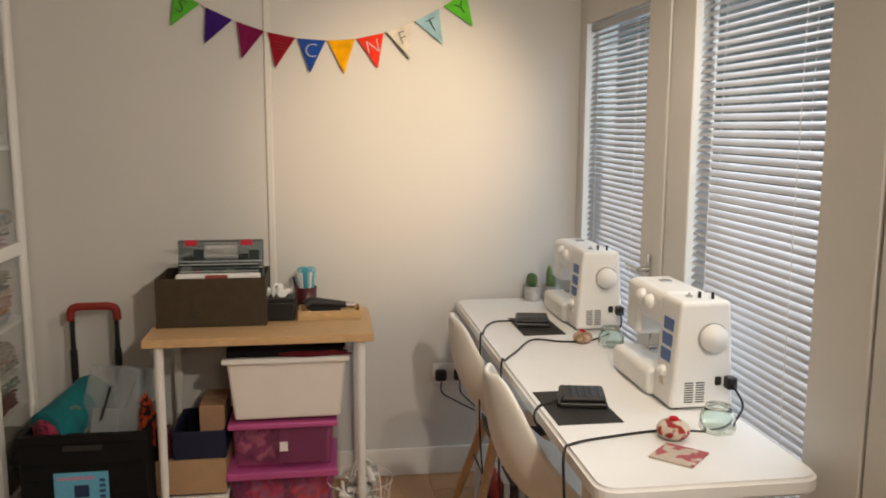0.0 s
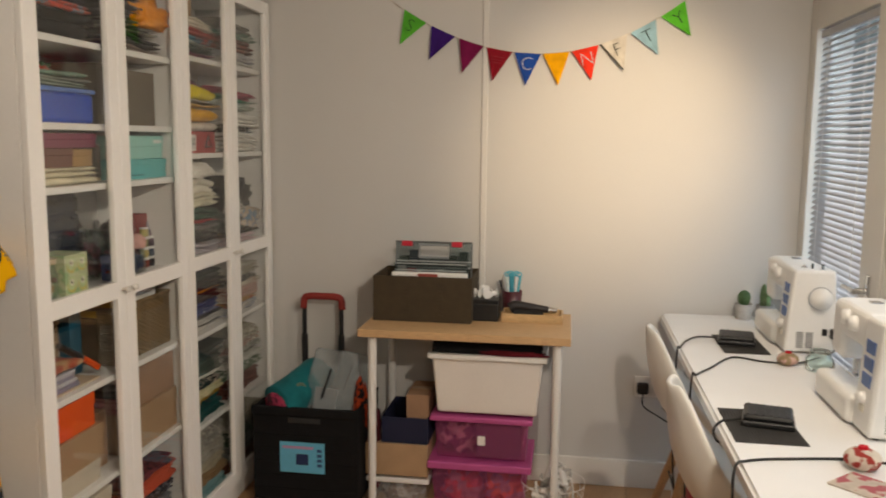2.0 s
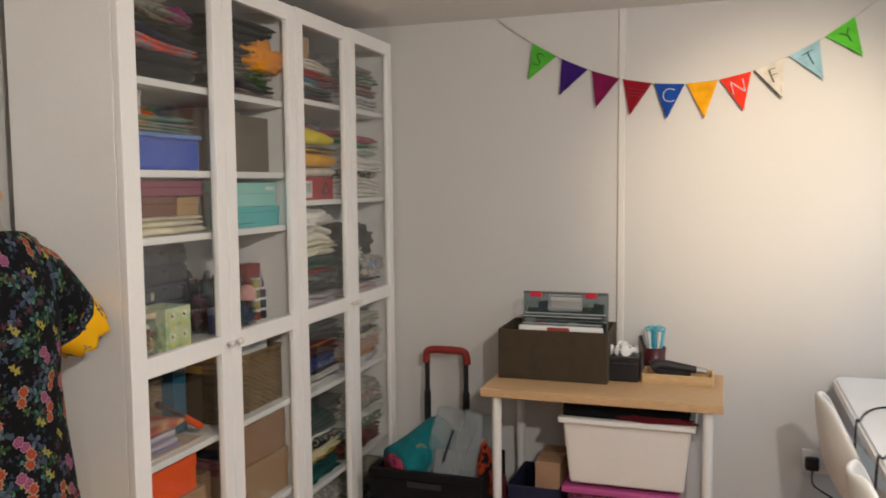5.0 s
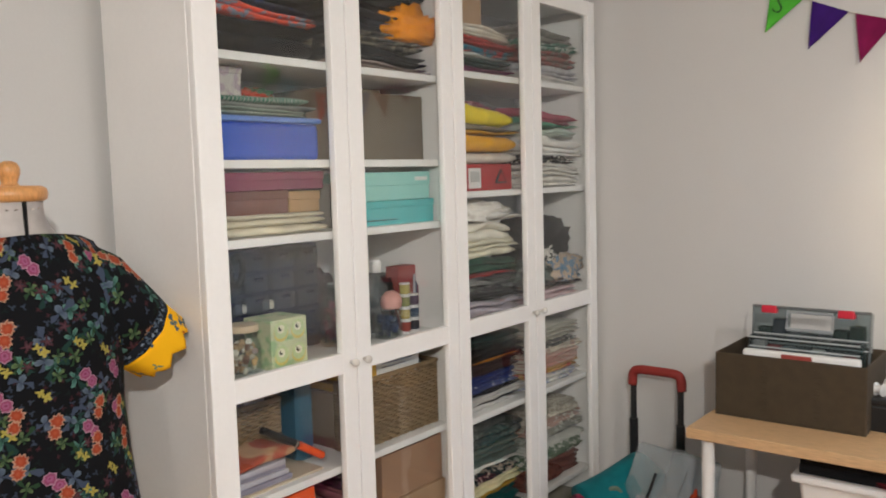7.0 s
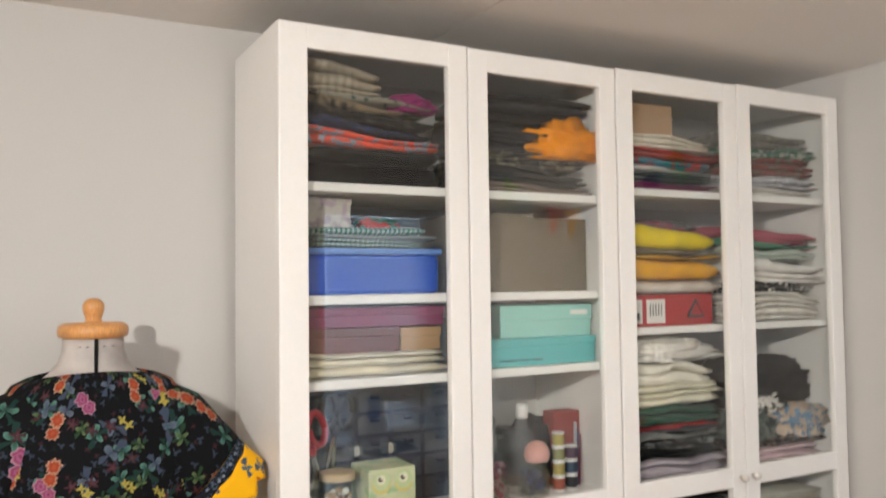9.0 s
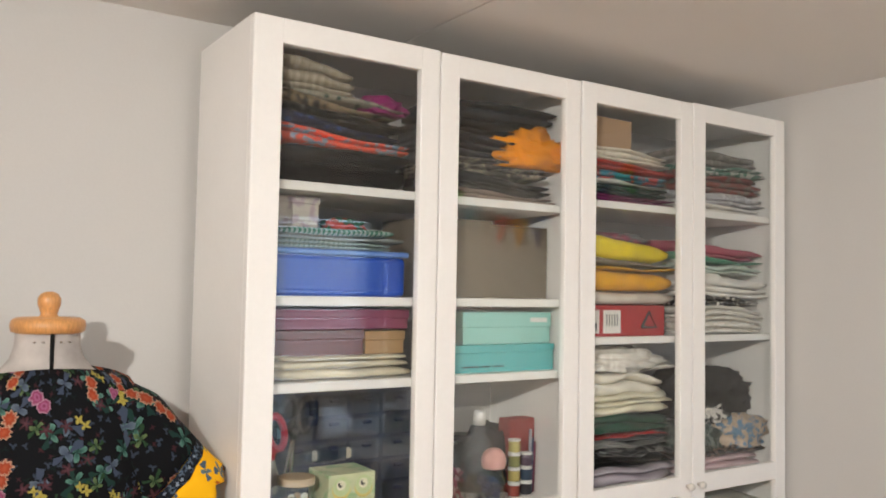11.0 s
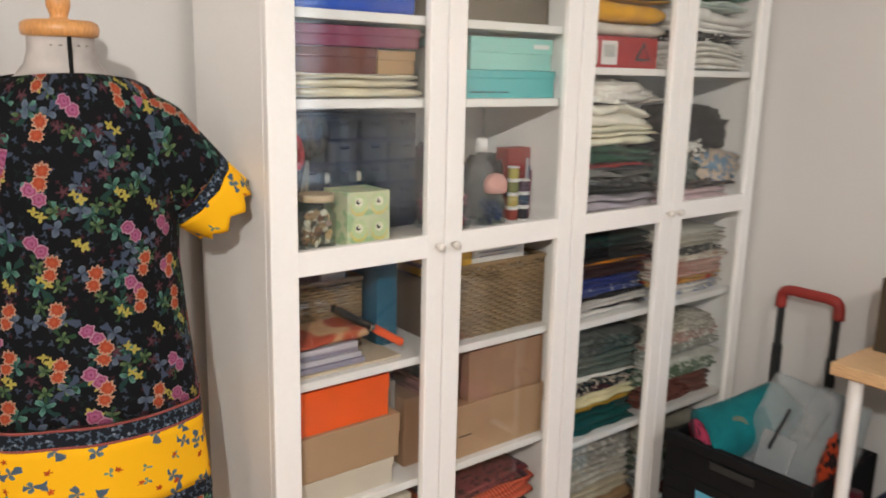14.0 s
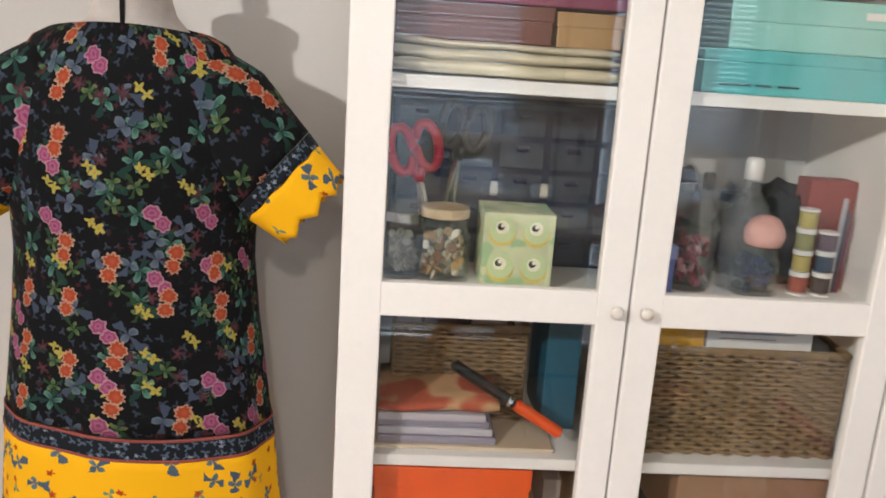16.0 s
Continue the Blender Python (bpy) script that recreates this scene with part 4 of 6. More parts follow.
carton("teal_shoe_box", -1.53, -1.305, 2.275, 2.565, SA[2], SA[2] + 0.062, TEALC, "bright teal card box with small dark print", marks=[(2.30, 2.345, SA[2] + 0.012, SA[2] + 0.015, INKBAR), (2.352, 2.375, SA[2] + 0.012, SA[2] + 0.015, INKBAR), (2.385, 2.415, SA[2] + 0.012, SA[2] + 0.015, INKBAR)], lid=0.018)
carton("pale_teal_shoe_box", -1.53, -1.315, 2.31, 2.562, SA[2] + 0.0625, SA[2] + 0.135, TEALL, "pale teal card box on a bright teal box", marks=[(2.50, 2.55, SA[2] + 0.112, SA[2] + 0.122, PAPER)], lid=0.035)
carton("grey_file", -1.53, -1.36, 2.235, 2.27, SA[2], SA[2] + 0.11, mp("grey_file_card", "#8a8680", 0.7), "grey file box standing beside teal boxes", seam=False)

# fourth shelf: haberdashery
def drawer_cabinet():
    c = thing("drawer_organiser", (-1.47, 2.01, SA[3]), "navy plastic organiser with rows of clear drawers", "organiser")
    navy = mp("navy_plastic", "#162140", 0.4)
    y0, y1, zt = 1.845, 2.257, SA[3] + 0.262
    part("body", rbox(-1.545, -1.44, y0, y1, SA[3], zt, 0.004, 2), navy, c)
    for r in range(5):
        for k in range(5):
            a = y0 + 0.010 + k * 0.080
            zz = SA[3] + 0.010 + r * 0.050
            d = part("drawer", rbox(-1.442, -1.424, a, a + 0.070, zz, zz + 0.042, 0.004, 2), clear("smoky_drawer", (0.36, 0.42, 0.52), 1.5, 0.12, cloud=0.30, body=(0.13, 0.16, 0.22)), c)
            part("pull", rbox(-1.424, -1.414, a + 0.024, a + 0.046, zz + 0.028, zz + 0.036, 0.003), navy, d)
    for a, zz, col in ((1.99, 0.125, "#b8b8b0"), (2.07, 0.125, "#c8c2b0"), (1.92, 0.18, "#8a9aa8"), (2.10, 0.075, "#9aa86a")):
        part("drawer_contents", rbox(-1.440, -1.4415 + 0.016, a, a + 0.035, SA[3] + zz - 0.01, SA[3] + zz + 0.012, 0.004), mp("notions_" + col[1:], col), c)
    return c


drawer_cabinet()


def tissue_box():
    y0, y1, z0 = 1.985, 2.090, SA[3]
    b = thing("tissue_box", (-1.345, 2.037, z0), "green and cream patterned cardboard tissue box", "tissue box")
    part("body", rbox(-1.40, -1.305, y0, y1, z0, z0 + 0.112, 0.002, 2), fabric("green_motif_card", lin("#d6dcb4"), lin("#a4c094"), "mottle", 38, 0.6), b)
    black, cream, gold, sage = mp("black_ink", "#181818"), mp("cream_ink", "#ece8d2"), mp("gold_ink", "#d8c46a"), mp("sage_ink", "#c4d4a0")
    for cy in (y0 + 0.028, y0 + 0.078):
        for cz in (z0 + 0.034, z0 + 0.088):
            for r, m, o, dy, dz in ((0.0205, gold, 0.0004, 0, -0.005), (0.0195, sage, 0.0008, 0, 0), (0.010, cream, 0.0012, -0.001, 0.003), (0.0052, black, 0.0016, -0.003, 0.004), (0.0028, cream, 0.0020, -0.001, 0.006)):
                bm = lathe([(r, 0), (r, 0.0006)], 0, 0, 0, 18)
                bm.transform(Matrix.Translation((-1.305 + o, cy + dy, cz + dz)) @ pose(0, 0, 0, 0, 90, 0))
                part("motif", bm, m, b)
    return b


tissue_box()
jar(-1.335, 1.930, SA[3], 0.040, 0.098, "glass jar full of mixed buttons", ["#a8855c", "#e0d4bc", "#7a5238", "#f0e8d8", "#c09a68"], mp("tan_card_lid", "#c8b494"))
jar(-1.35, 1.868, SA[3], 0.030, 0.085, "short glass jar with a pale metal lid", ["#d8d0c4", "#b0a8a0"], CHROME)


def scissors(y, z, x, label, handle, tilt):
    s = thing("scissors", (x, y, z), label, "scissors")
    m = about(x, y, z, tilt, 0, 0)
    bl = tube([(x, y - 0.006, z), (x, y, z + 0.07)], 0.004, 6, r1=0.006)
    tube([(x, y + 0.006, z), (x, y, z + 0.07)], 0.004, 6, bm=bl, r1=0.006)
    part("blades", turned(bl, m), CHROME, s)
    for k in (-1, 1):
        pts = [(x, y + k * (0.019 + 0.017 * math.cos(a)), z + 0.118 + 0.034 * math.sin(a)) for a in [6.2832 * i / 14 for i in range(15)]]
        ring = tube(pts, 0.0075, 8)
        tube([(x, y, z + 0.068), (x, y + k * 0.008, z + 0.09)], 0.0065, 8, bm=ring)
        smooth(part("handle", turned(ring, m), handle, s))
    return s


BOTTLE = clear("bottle_plastic", (0.94, 0.96, 0.96), 1.45, 0.05, cloud=0.09, body=(0.7, 0.74, 0.76))
RED = mp("red_plastic", "#c8283c", 0.35)
scissors(1.905, SA[3] + 0.075, -1.370, "red-handled fabric scissors hanging in a bookcase", RED, 12)
scissors(1.938, SA[3] + 0.105, -1.40, "black-handled scissors beside red ones", BLACKP, -8)


def bottle(x, y, z, r, h, body, cap, label, capz=0.8):
    b = thing("bottle", (x, y, z), label, "bottle", "bottles and jars")
    g = smooth(part("body", lathe([(r, 0), (r, h * 0.55), (r * 0.85, h * 0.66), (r * 0.38, h * 0.76), (r * 0.36, h * 0.84)], x, y, z, 22), body, b))
    g.visible_shadow = False
    smooth(part("cap", lathe([(r * 0.42, h * 0.84), (r * 0.42, h * 0.97), (r * 0.3, h)], x, y, z, 18), cap, b))
    return b


bottle(-1.375, 2.402, SA[3], 0.034, 0.205, BOTTLE, PLASTIC, "clear plastic bottle with a white cap")
bottle(-1.44, 2.36, SA[3], 0.024, 0.17, BOTTLE, paint("smoke_cap", (0.2, 0.2, 0.2), 0.4, bump=0.0), "clear bottle with a grey cap")
jar(-1.345, 2.412, SA[3], 0.036, 0.075, "glass jar of dark blue beads", ["#1c2a50", "#2f3f70"], None)
scrunch(-1.335, 2.415, SA[3] + 0.078, 0.055, 0.060, 0.050, paint("pink_powder_puff", lin("#d8a49a"), 0.9), "pale pink round sponge on a jar", name="sponge", category="sponge", seed=2, amp=0.06)
jar(-1.36, 2.315, SA[3], 0.034, 0.11, "glass jar of red and pink trimmings", ["#7a1430", "#b84468", "#d0a0a8"], None)
jar(-1.42, 2.30, SA[3], 0.03, 0.15, "tall clear jar of magenta ribbons", ["#a83a68", "#7a2a50"], None)
carton("blue_thread_box", -1.36, -1.31, 2.245, 2.275, SA[3], SA[3] + 0.075, mp("blue_red_card", "#5a6cae", 0.5), "small blue card box of thread", lid=0.02, lidmat=mp("blue_card_lid", "#8a96c8"))
carton("red_book", -1.43, -1.385, 2.500, 2.577, SA[3], SA[3] + 0.175, mp("red_cloth_cover", "#8c2f2c", 0.7), "red book standing at the back of a shelf", category="book", seam=False)

jar(-1.405, 2.262, SA[3], 0.026, 0.125, "tall glass jar of dark red ribbons", ["#4a1020", "#7a2438", "#2c1a24"], None)
jar(-1.49, 2.335, SA[3], 0.030, 0.135, "glass jar of dark beads at the back", ["#1c1a20", "#3a3038", "#5a4a52"], CHROME)
jar(-1.475, 2.425, SA[3], 0.032, 0.12, "glass jar of brown and plum buttons", ["#3a2028", "#5a3a34", "#24181c"], BLACKP)
jar(-1.335, 2.262, SA[3], 0.022, 0.060, "small glass jar of crimson beads", ["#7a1228", "#a82a40"], None)
jar(-1.50, 2.50, SA[3] , 0.026, 0.10, "glass jar of grey snaps", ["#4a4c50", "#2c2e32"], BLACKP)

scrunch(-1.455, 2.485, SA[3], 0.13, 0.17, 0.165, fabric("cloth_black_bag", lin("#17161a")), "black cloth bag slumped behind jars", seed=13, amp=0.25)
scrunch(-1.50, 2.325, SA[3], 0.09, 0.10, 0.19, fabric("cloth_grey_bag", lin("#3a3436"), lin("#5a4a4e"), "mottle", 30), "dark grey pouch standing behind jars", name="pouch", category="pouch", seed=17, amp=0.2)


def spool_rack():
    for i, (y, zc, c1) in enumerate(((2.487, 0.0, "#8f443a"), (2.487, 0.034, "#b0a060"), (2.487, 0.068, "#86885a"), (2.487, 0.102, "#b0a45c"), (2.523, 0.0, "#2c2c34"), (2.523, 0.034, "#34465a"), (2.523, 0.068, "#5a4a5a"))):
        s = thing("thread_spool", (-1.35, y, SA[3] + zc), "spool of coloured sewing thread stacked in a column", "spool", "thread spools")
        part("core", lathe([(0.015, 0), (0.015, 0.003), (0.008, 0.003), (0.008, 0.030), (0.015, 0.030), (0.015, 0.0335)], -1.35, y, SA[3] + zc, 16), PLASTIC, s)
        part("thread", lathe([(0.0085, 0.0035), (0.0135, 0.005), (0.0135, 0.028), (0.0085, 0.0295)], -1.35, y, SA[3] + zc, 16), mp("thread_" + c1[1:], c1, 0.8), s)


spool_rack()
for y, h, c in ((2.548, 0.15, "#a8a8b0"), (2.560, 0.12, "#7a3a50"), (2.554, 0.13, "#3a4460")):
    solo("pen", rod((-1.37, y, SA[3]), (-1.372, y + 0.006, SA[3] + h), 0.004, 8), mp("pen_" + c[1:], c, 0.4), "slim pen standing on a bookcase shelf", "pen", "pens")

# fifth shelf
wicker(1.862, 2.085, SA[4], SA[4] + 0.165, -1.545, -1.40, "brown woven seagrass basket holding books")
for i, (y0, y1, c) in enumerate(((1.868, 1.91, "#8a8078"), (1.913, 1.985, "#4a3a44"), (1.99, 2.05, "#b8a8a0"))):
    carton("book", -1.535, -1.42, y0, y1, SA[4] + 0.136, SA[4] + 0.196, mp("book_" + c[1:], c, 0.6), "book standing in a woven basket", category="book", seam=False)
carton("teal_folder", -1.53, -1.385, 2.112, 2.168, SA[4], SA[4] + 0.20, mp("petrol_card", "#1f5a72", 0.5), "petrol blue box file standing on a shelf", category="box file", seam=False)


def notebooks():
    z = SA[4]
    carton("clipboard", -1.47, -1.300, 1.842, 2.12, z, z + 0.006, mp("pale_board", "#c8b8a0", 0.7), "pale board lying under notebooks", category="board", seam=False)
    for i in range(4):
        carton("notebook", -1.47 - 0.003 * (i % 2), -1.306 - 0.004 * (i % 3), 1.846, 2.03 - 0.006 * i, z + 0.0062 + i * 0.0125, z + 0.0182 + i * 0.0125, mp("notebook_grey%d" % (i % 2), ("#8f8a9a", "#b8b4bc")[i % 2], 0.7), "spiral notebook in a flat pile", category="notebook", seam=False)
    folded(1.842, 2.035, z + 0.0568, 0.022, fabric("marbled_paper", lin("#c9a078"), lin("#a8503a"), "mottle", 14), "orange marbled paper lying on notebooks", 1, -0.008, 0.004, XS - 0.004, 0.17, "marbled_paper", "paper", "")
    k = thing("craft_knife", (-1.31, 2.06, z + 0.01), "craft knife with a black body and orange handle", "craft knife")
    a, b, c = Vector((-1.318, 1.955, z + 0.135)), Vector((-1.312, 2.055, z + 0.075)), Vector((-1.312, 2.13, z + 0.028))
    part("body", rod(a, b, 0.009, 10, bevel=0.003), BLACKP, k)
    part("handle", rod(b, c, 0.0095, 10, bevel=0.003), mp("orange_plastic", "#e8571c", 0.4), k, "orange plastic handle")
    part("collar", rod(b.lerp(a, 0.06), b.lerp(a, 0.12), 0.0098, 10), CHROME, k)


notebooks()
wicker(2.228, 2.574, SA[4], SA[4] + 0.175, -1.535, -1.312, "large brown woven seagrass basket filled with papers")
carton("yellow_envelope", -1.50, -1.33, 2.24, 2.345, SA[4] + 0.146, SA[4] + 0.206, mp("yellow_card", "#d9a52c", 0.6), "yellow envelope on top of a basket", category="envelope", seam=False)
carton("paper_pack", -1.50, -1.335, 2.35, 2.52, SA[4] + 0.146, SA[4] + 0.216, PAPER, "white paper pattern packets in a basket", category="papers", marks=[(2.37, 2.49, SA[4] + 0.197, SA[4] + 0.199, paint("blue_print", (0.10, 0.12, 0.25), 0.6, bump=0.0)), (2.37, 2.46, SA[4] + 0.188, SA[4] + 0.1895, paint("blue_print", (0.1, 0.12, 0.25)))], seam=False)

# sixth shelf
ORANGE = mp("orange_card", "#ee5a12", 0.5)
carton("white_card_box", -1.52, -1.300, 1.842, 2.10, SA[5], SA[5] + 0.062, mp("cream_card", "#c9bfae", 0.7), "cream card box under a kraft box", lid=0.02)
carton("kraft_box", -1.52, -1.298, 1.842, 2.115, SA[5] + 0.0625, SA[5] + 0.165, KRAFT, "plain kraft card box with a lid", lid=0.045)
carton("orange_box", -1.52, -1.305, 1.845, 2.09, SA[5] + 0.1655, SA[5] + 0.262, ORANGE, "bright orange shoe box on a kraft box", lid=0.035)
carton("grey_box_file", -1.53, -1.37, 2.125, 2.155, SA[5], SA[5] + 0.21, mp("grey_card_file", "#8f8c88", 0.7), "grey box file standing beside an orange box", category="box file", seam=False)
carton("brown_box", -1.53, -1.34, 2.16, 2.205, SA[5], SA[5] + 0.17, KRAFTD, "narrow brown card box", seam=False)
carton("kraft_shoe_box", -1.52, -1.298, 2.26, 2.572, SA[5], SA[5] + 0.135, KRAFT, "kraft shoe box with faint print", lid=0.05, marks=[(2.29, 2.33, SA[5] + 0.055, SA[5] + 0.058, paint("faint_ink", (0.08, 0.05, 0.03)))])
carton("brown_card_box", -1.52, -1.305, 2.325, 2.572, SA[5] + 0.1355, SA[5] + 0.262, KRAFTD, "brown card box with torn edge on a shoe box", lid=0.0)
pile(2.225, 2.315, SA[5] + 0.1365, [("dusty pink", "#a06a66", None, "plain", 0.05, 3, 0), ("dark", "#1c1a1c", None, "plain", 0.04, 2, 0)])
# bottom shelf
pile(2.24, 2.57, SA[6], [("brown", "#6a4a3a", None, "plain", 0.10, 3, 0), ("grey and blue", "#3f434c", "#8a8f96", "stripe", 0.06, 3, 0), ("charcoal", "#2c2c32", "#7a7a80", "mottle", 0.045, 3, 0.02), ("coral red", "#b8402c", "#d86a4c", "stripe", 0.045, 3, -0.02), ("dusky rose", "#7a3a40", "#40262c", "mottle", 0.03, 2, -0.02)], rough=0.007)
carton("kraft_archive_box", -1.52, -1.30, 1.845, 2.16, SA[6], SA[6] + 0.22, KRAFT, "kraft archive box on a bottom shelf", lid=0.06)
carton("white_archive_box", -1.52, -1.30, 1.85, 2.15, SA[6] + 0.2205, SA[6] + 0.34, mp("cream_card", "#c9bfae", 0.7), "cream card box on a kraft box", lid=0.03)

# second bookcase
Y3, Y4 = (2.622, 2.992), (3.0, 3.378)
z = pile(*Y3, SB[0], [("magenta", "#8a2a5e", "#4a2040", "stripe", 0.022, 2, 0), ("dark green", "#24403a", "#16201f", "mottle", 0.026, 2, 0.006), ("white edged grey", "#c8c8c2", None, "plain", 0.008, 1, 0.006), ("teal and red", "#2f6f86", "#a83a34", "mottle", 0.026, 2, 0.010), ("red", "#a82c28", None, "plain", 0.022, 2, 0.014), ("cream", "#e4dccc", "#cfc4b2", "mottle", 0.036, 3, 0.016)], rough=0.006)
carton("brown_card_carton", -1.52, -1.34, 2.645, 2.86, z + 0.006, z + 0.085, KRAFT, "brown card carton at the top of a bookcase", seam=True)
pile(*Y4, SB[0], [("white", "#dedad4", None, "plain", 0.024, 2, 0), ("lilac grey", "#b4b2b6", "#c8c8cc", "mottle", 0.034, 2, 0), ("rust mottled", "#8a4e46", "#77706a", "mottle", 0.050, 3, 0.012), ("sea green", "#4c7c6c", "#b8bcb4", "mottle", 0.026, 2, 0.0), ("grey", "#77746f", "#8f8c86", "mottle", 0.040, 2, 0.0)], rough=0.009)
z = SB[1]
rb = carton("red_box_file", -1.52, -1.300, 2.640, 2.945, z, z + 0.078, mp("red_gloss_card", "#a8242a", 0.35), "red box file with white labels and dark triangle", category="box file", marks=[(2.655, 2.708, z + 0.008, z + 0.066, PAPER), (2.722, 2.782, z + 0.008, z + 0.066, PAPER), (2.664, 2.70, z + 0.016, z + 0.034, INKBAR)], seam=False)
for i in range(5):
    part("barcode_line", rbox(-1.2985, -1.2982, 2.732 + i * 0.009, 2.735 + i * 0.009, z + 0.026, z + 0.056, 0), INKBAR, rb)
tri = tube([(-1.2992, 2.858, z + 0.022), (-1.2992, 2.885, z + 0.062), (-1.2992, 2.912, z + 0.022), (-1.2992, 2.858, z + 0.022)], 0.004, 6)
part("triangle", tri, INKBAR, rb)
z = pile(2.632, 2.985, z + 0.079, [("white", "#d8d0c4", None, "plain", 0.034, 1, 0.0), ("amber yellow", "#e8aa18", None, "plain", 0.052, 1, 0.004), ("mustard", "#c89a1c", None, "plain", 0.010, 1, 0.008), ("grey-brown", "#7a705a", None, "plain", 0.014, 1, 0.012), ("lemon yellow", "#ecd41c", None, "plain", 0.056, 1, 0.030)], rough=0.006)
scrunch(-1.40, 2.83, z - 0.012, 0.13, 0.26, 0.040, fabric("cloth_grey_mottle", lin("#6c6c6e"), lin("#8a4a5a"), "mottle", 30), "grey and rose fabric on a yellow pile", seed=21)
z = pile(*Y4, SB[1], [("white lace", "#ece8e0", "#d2ccc2", "mottle", 0.075, 5, 0), ("white and black spotted", "#e0dcd4", "#1c1c1e", "dots", 0.024, 2, 0.0), ("white", "#ece8e2", None, "plain", 0.066, 3, 0.02), ("pale mint", "#c4d0c6", None, "plain", 0.028, 2, 0.02), ("leaf green", "#4c8a70", None, "plain", 0.012, 1, 0.02), ("rose", "#a85264", None, "plain", 0.034, 2, 0.022)], rough=0.012)
z = pile(*Y3, SB[2], [("lilac grey", "#b8aeb6", None, "plain", 0.046, 2, 0), ("black", "#141416", None, "plain", 0.024, 2, 0), ("charcoal", "#2c2c2e", "#8a8a88", "mottle", 0.020, 2, 0.006), ("silver grey", "#8c8c88", None, "plain", 0.016, 2, 0.008), ("dark grey", "#46464a", None, "plain", 0.012, 1, 0.008), ("scarlet", "#b8262a", None, "plain", 0.010, 1, 0.012), ("bottle green", "#1f4a38", None, "plain", 0.044, 2, 0.014), ("ivory", "#eae4cc", None, "plain", 0.050, 3, 0.004), ("ivory", "#eee9da", None, "plain", 0.056, 2, 0.012), ("white", "#e8e4dc", None, "plain", 0.014, 1, 0.02)], rough=0.016)
scrunch(-1.365, 2.80, z - 0.006, 0.15, 0.34, 0.060, fabric("cloth_white_lace", lin("#f0ece4"), lin("#dcd6cc"), "mottle", 60), "white lace fabric heaped on an ivory pile", seed=71, amp=0.4, freq=4.0)
pile(*Y4, SB[2], [("pale pink", "#d8bcc0", None, "plain", 0.034, 2, 0.0), ("dark", "#2c2a2c", "#8a7668", "mottle", 0.030, 2, -0.01)], rough=0.010)
scrunch(-1.35, 3.275, SB[2] + 0.055, 0.14, 0.25, 0.105, fabric("cloth_floral_mix", lin("#c8b4a0"), lin("#6a8aa4"), "mottle", 55), "peach and blue flowered cotton in a loose heap", seed=31)
scrunch(-1.35, 3.09, SB[2] + 0.06, 0.15, 0.19, 0.10, fabric("cloth_dark_mix", lin("#39443f"), lin("#6c7470"), "mottle", 60), "dark grey-green fabric in a loose heap", seed=37)
scrunch(-1.34, 3.13, SB[2] + 0.135, 0.12, 0.19, 0.065, fabric("cloth_white_lace_mix", lin("#dcd8d0"), lin("#1c1c1e"), "mottle", 45), "black and white lace fabric in a loose heap", seed=43)
scrunch(-1.37, 3.155, SB[2] + 0.150, 0.15, 0.44, 0.135, fabric("cloth_black_soft", lin("#121215")), "black jersey fabric in a loose heap", seed=41)
z = pile(*Y3, SB[3], [("white", "#dcd8d2", None, "plain", 0.012, 1, 0), ("black", "#1a1a1e", None, "plain", 0.012, 1, 0), ("white", "#d8d4ce", "#a8a4a0", "stripe", 0.020, 2, 0), ("black", "#16161a", None, "plain", 0.012, 1, 0), ("white spotted", "#dcdcdc", "#3a4a86", "dots", 0.020, 2, 0), ("navy", "#1c2f72", None, "plain", 0.030, 2, 0.004), ("dark maroon", "#2a1216", None, "plain", 0.036, 3, 0), ("orange edged", "#c87a1c", None, "plain", 0.006, 1, 0.012), ("black", "#101014", None, "plain", 0.036, 2, 0), ("dark teal", "#1a3432", "#101416", "mottle", 0.036, 2, 0)], rough=0.006)
z = pile(*Y4, SB[3], [("white", "#dedad2", "#8a94b0", "mottle", 0.030, 2, 0), ("yellow and red printed", "#c8a05a", "#b0483c", "mottle", 0.026, 2, 0.0), ("red and cream printed", "#a8483e", "#d8cebe", "stripe", 0.044, 4, 0.0), ("cream", "#d8d0c0", "#b89a8a", "mottle", 0.020, 2, 0), ("black and white spotted", "#dcd8cc", "#2a2826", "dots", 0.022, 2, 0), ("grey printed", "#8c8a80", "#c4bca8", "stripe", 0.040, 3, 0), ("pale grey", "#c4c2b6", None, "plain", 0.018, 2, 0.02)], rough=0.006)
z = pile(*Y3, SB[4], [("deep teal", "#0f4c4a", None, "plain", 0.060, 3, 0), ("mustard", "#a8842c", None, "plain", 0.022, 1, 0), ("cream", "#dcd2a8", None, "plain", 0.026, 2, 0.008), ("black flowered", "#1c1a1c", "#b8a898", "mottle", 0.040, 2, 0.02), ("white", "#e0dcd4", None, "plain", 0.014, 1, 0.02), ("grey-green", "#5c6058", None, "plain", 0.060, 3, 0.0), ("dark grey", "#3c403e", "#5a5e58", "mottle", 0.050, 2, 0.0)], rough=0.008)
z = pile(*Y4, SB[4], [("brown-red printed", "#4a2420", "#7a4a40", "dots", 0.070, 4, 0), ("green and white", "#6c8068", "#d0d2c6", "mottle", 0.050, 4, 0), ("white", "#d4d4cc", None, "plain", 0.020, 2, 0), ("grey-white printed", "#9a9a90", "#c8c8c0", "mottle", 0.040, 3, 0), ("rose and white printed", "#b8968a", "#d8d4c8", "mottle", 0.034, 3, 0), ("cream", "#ccc6b6", "#9a9486", "mottle", 0.036, 3, 0)], rough=0.009)
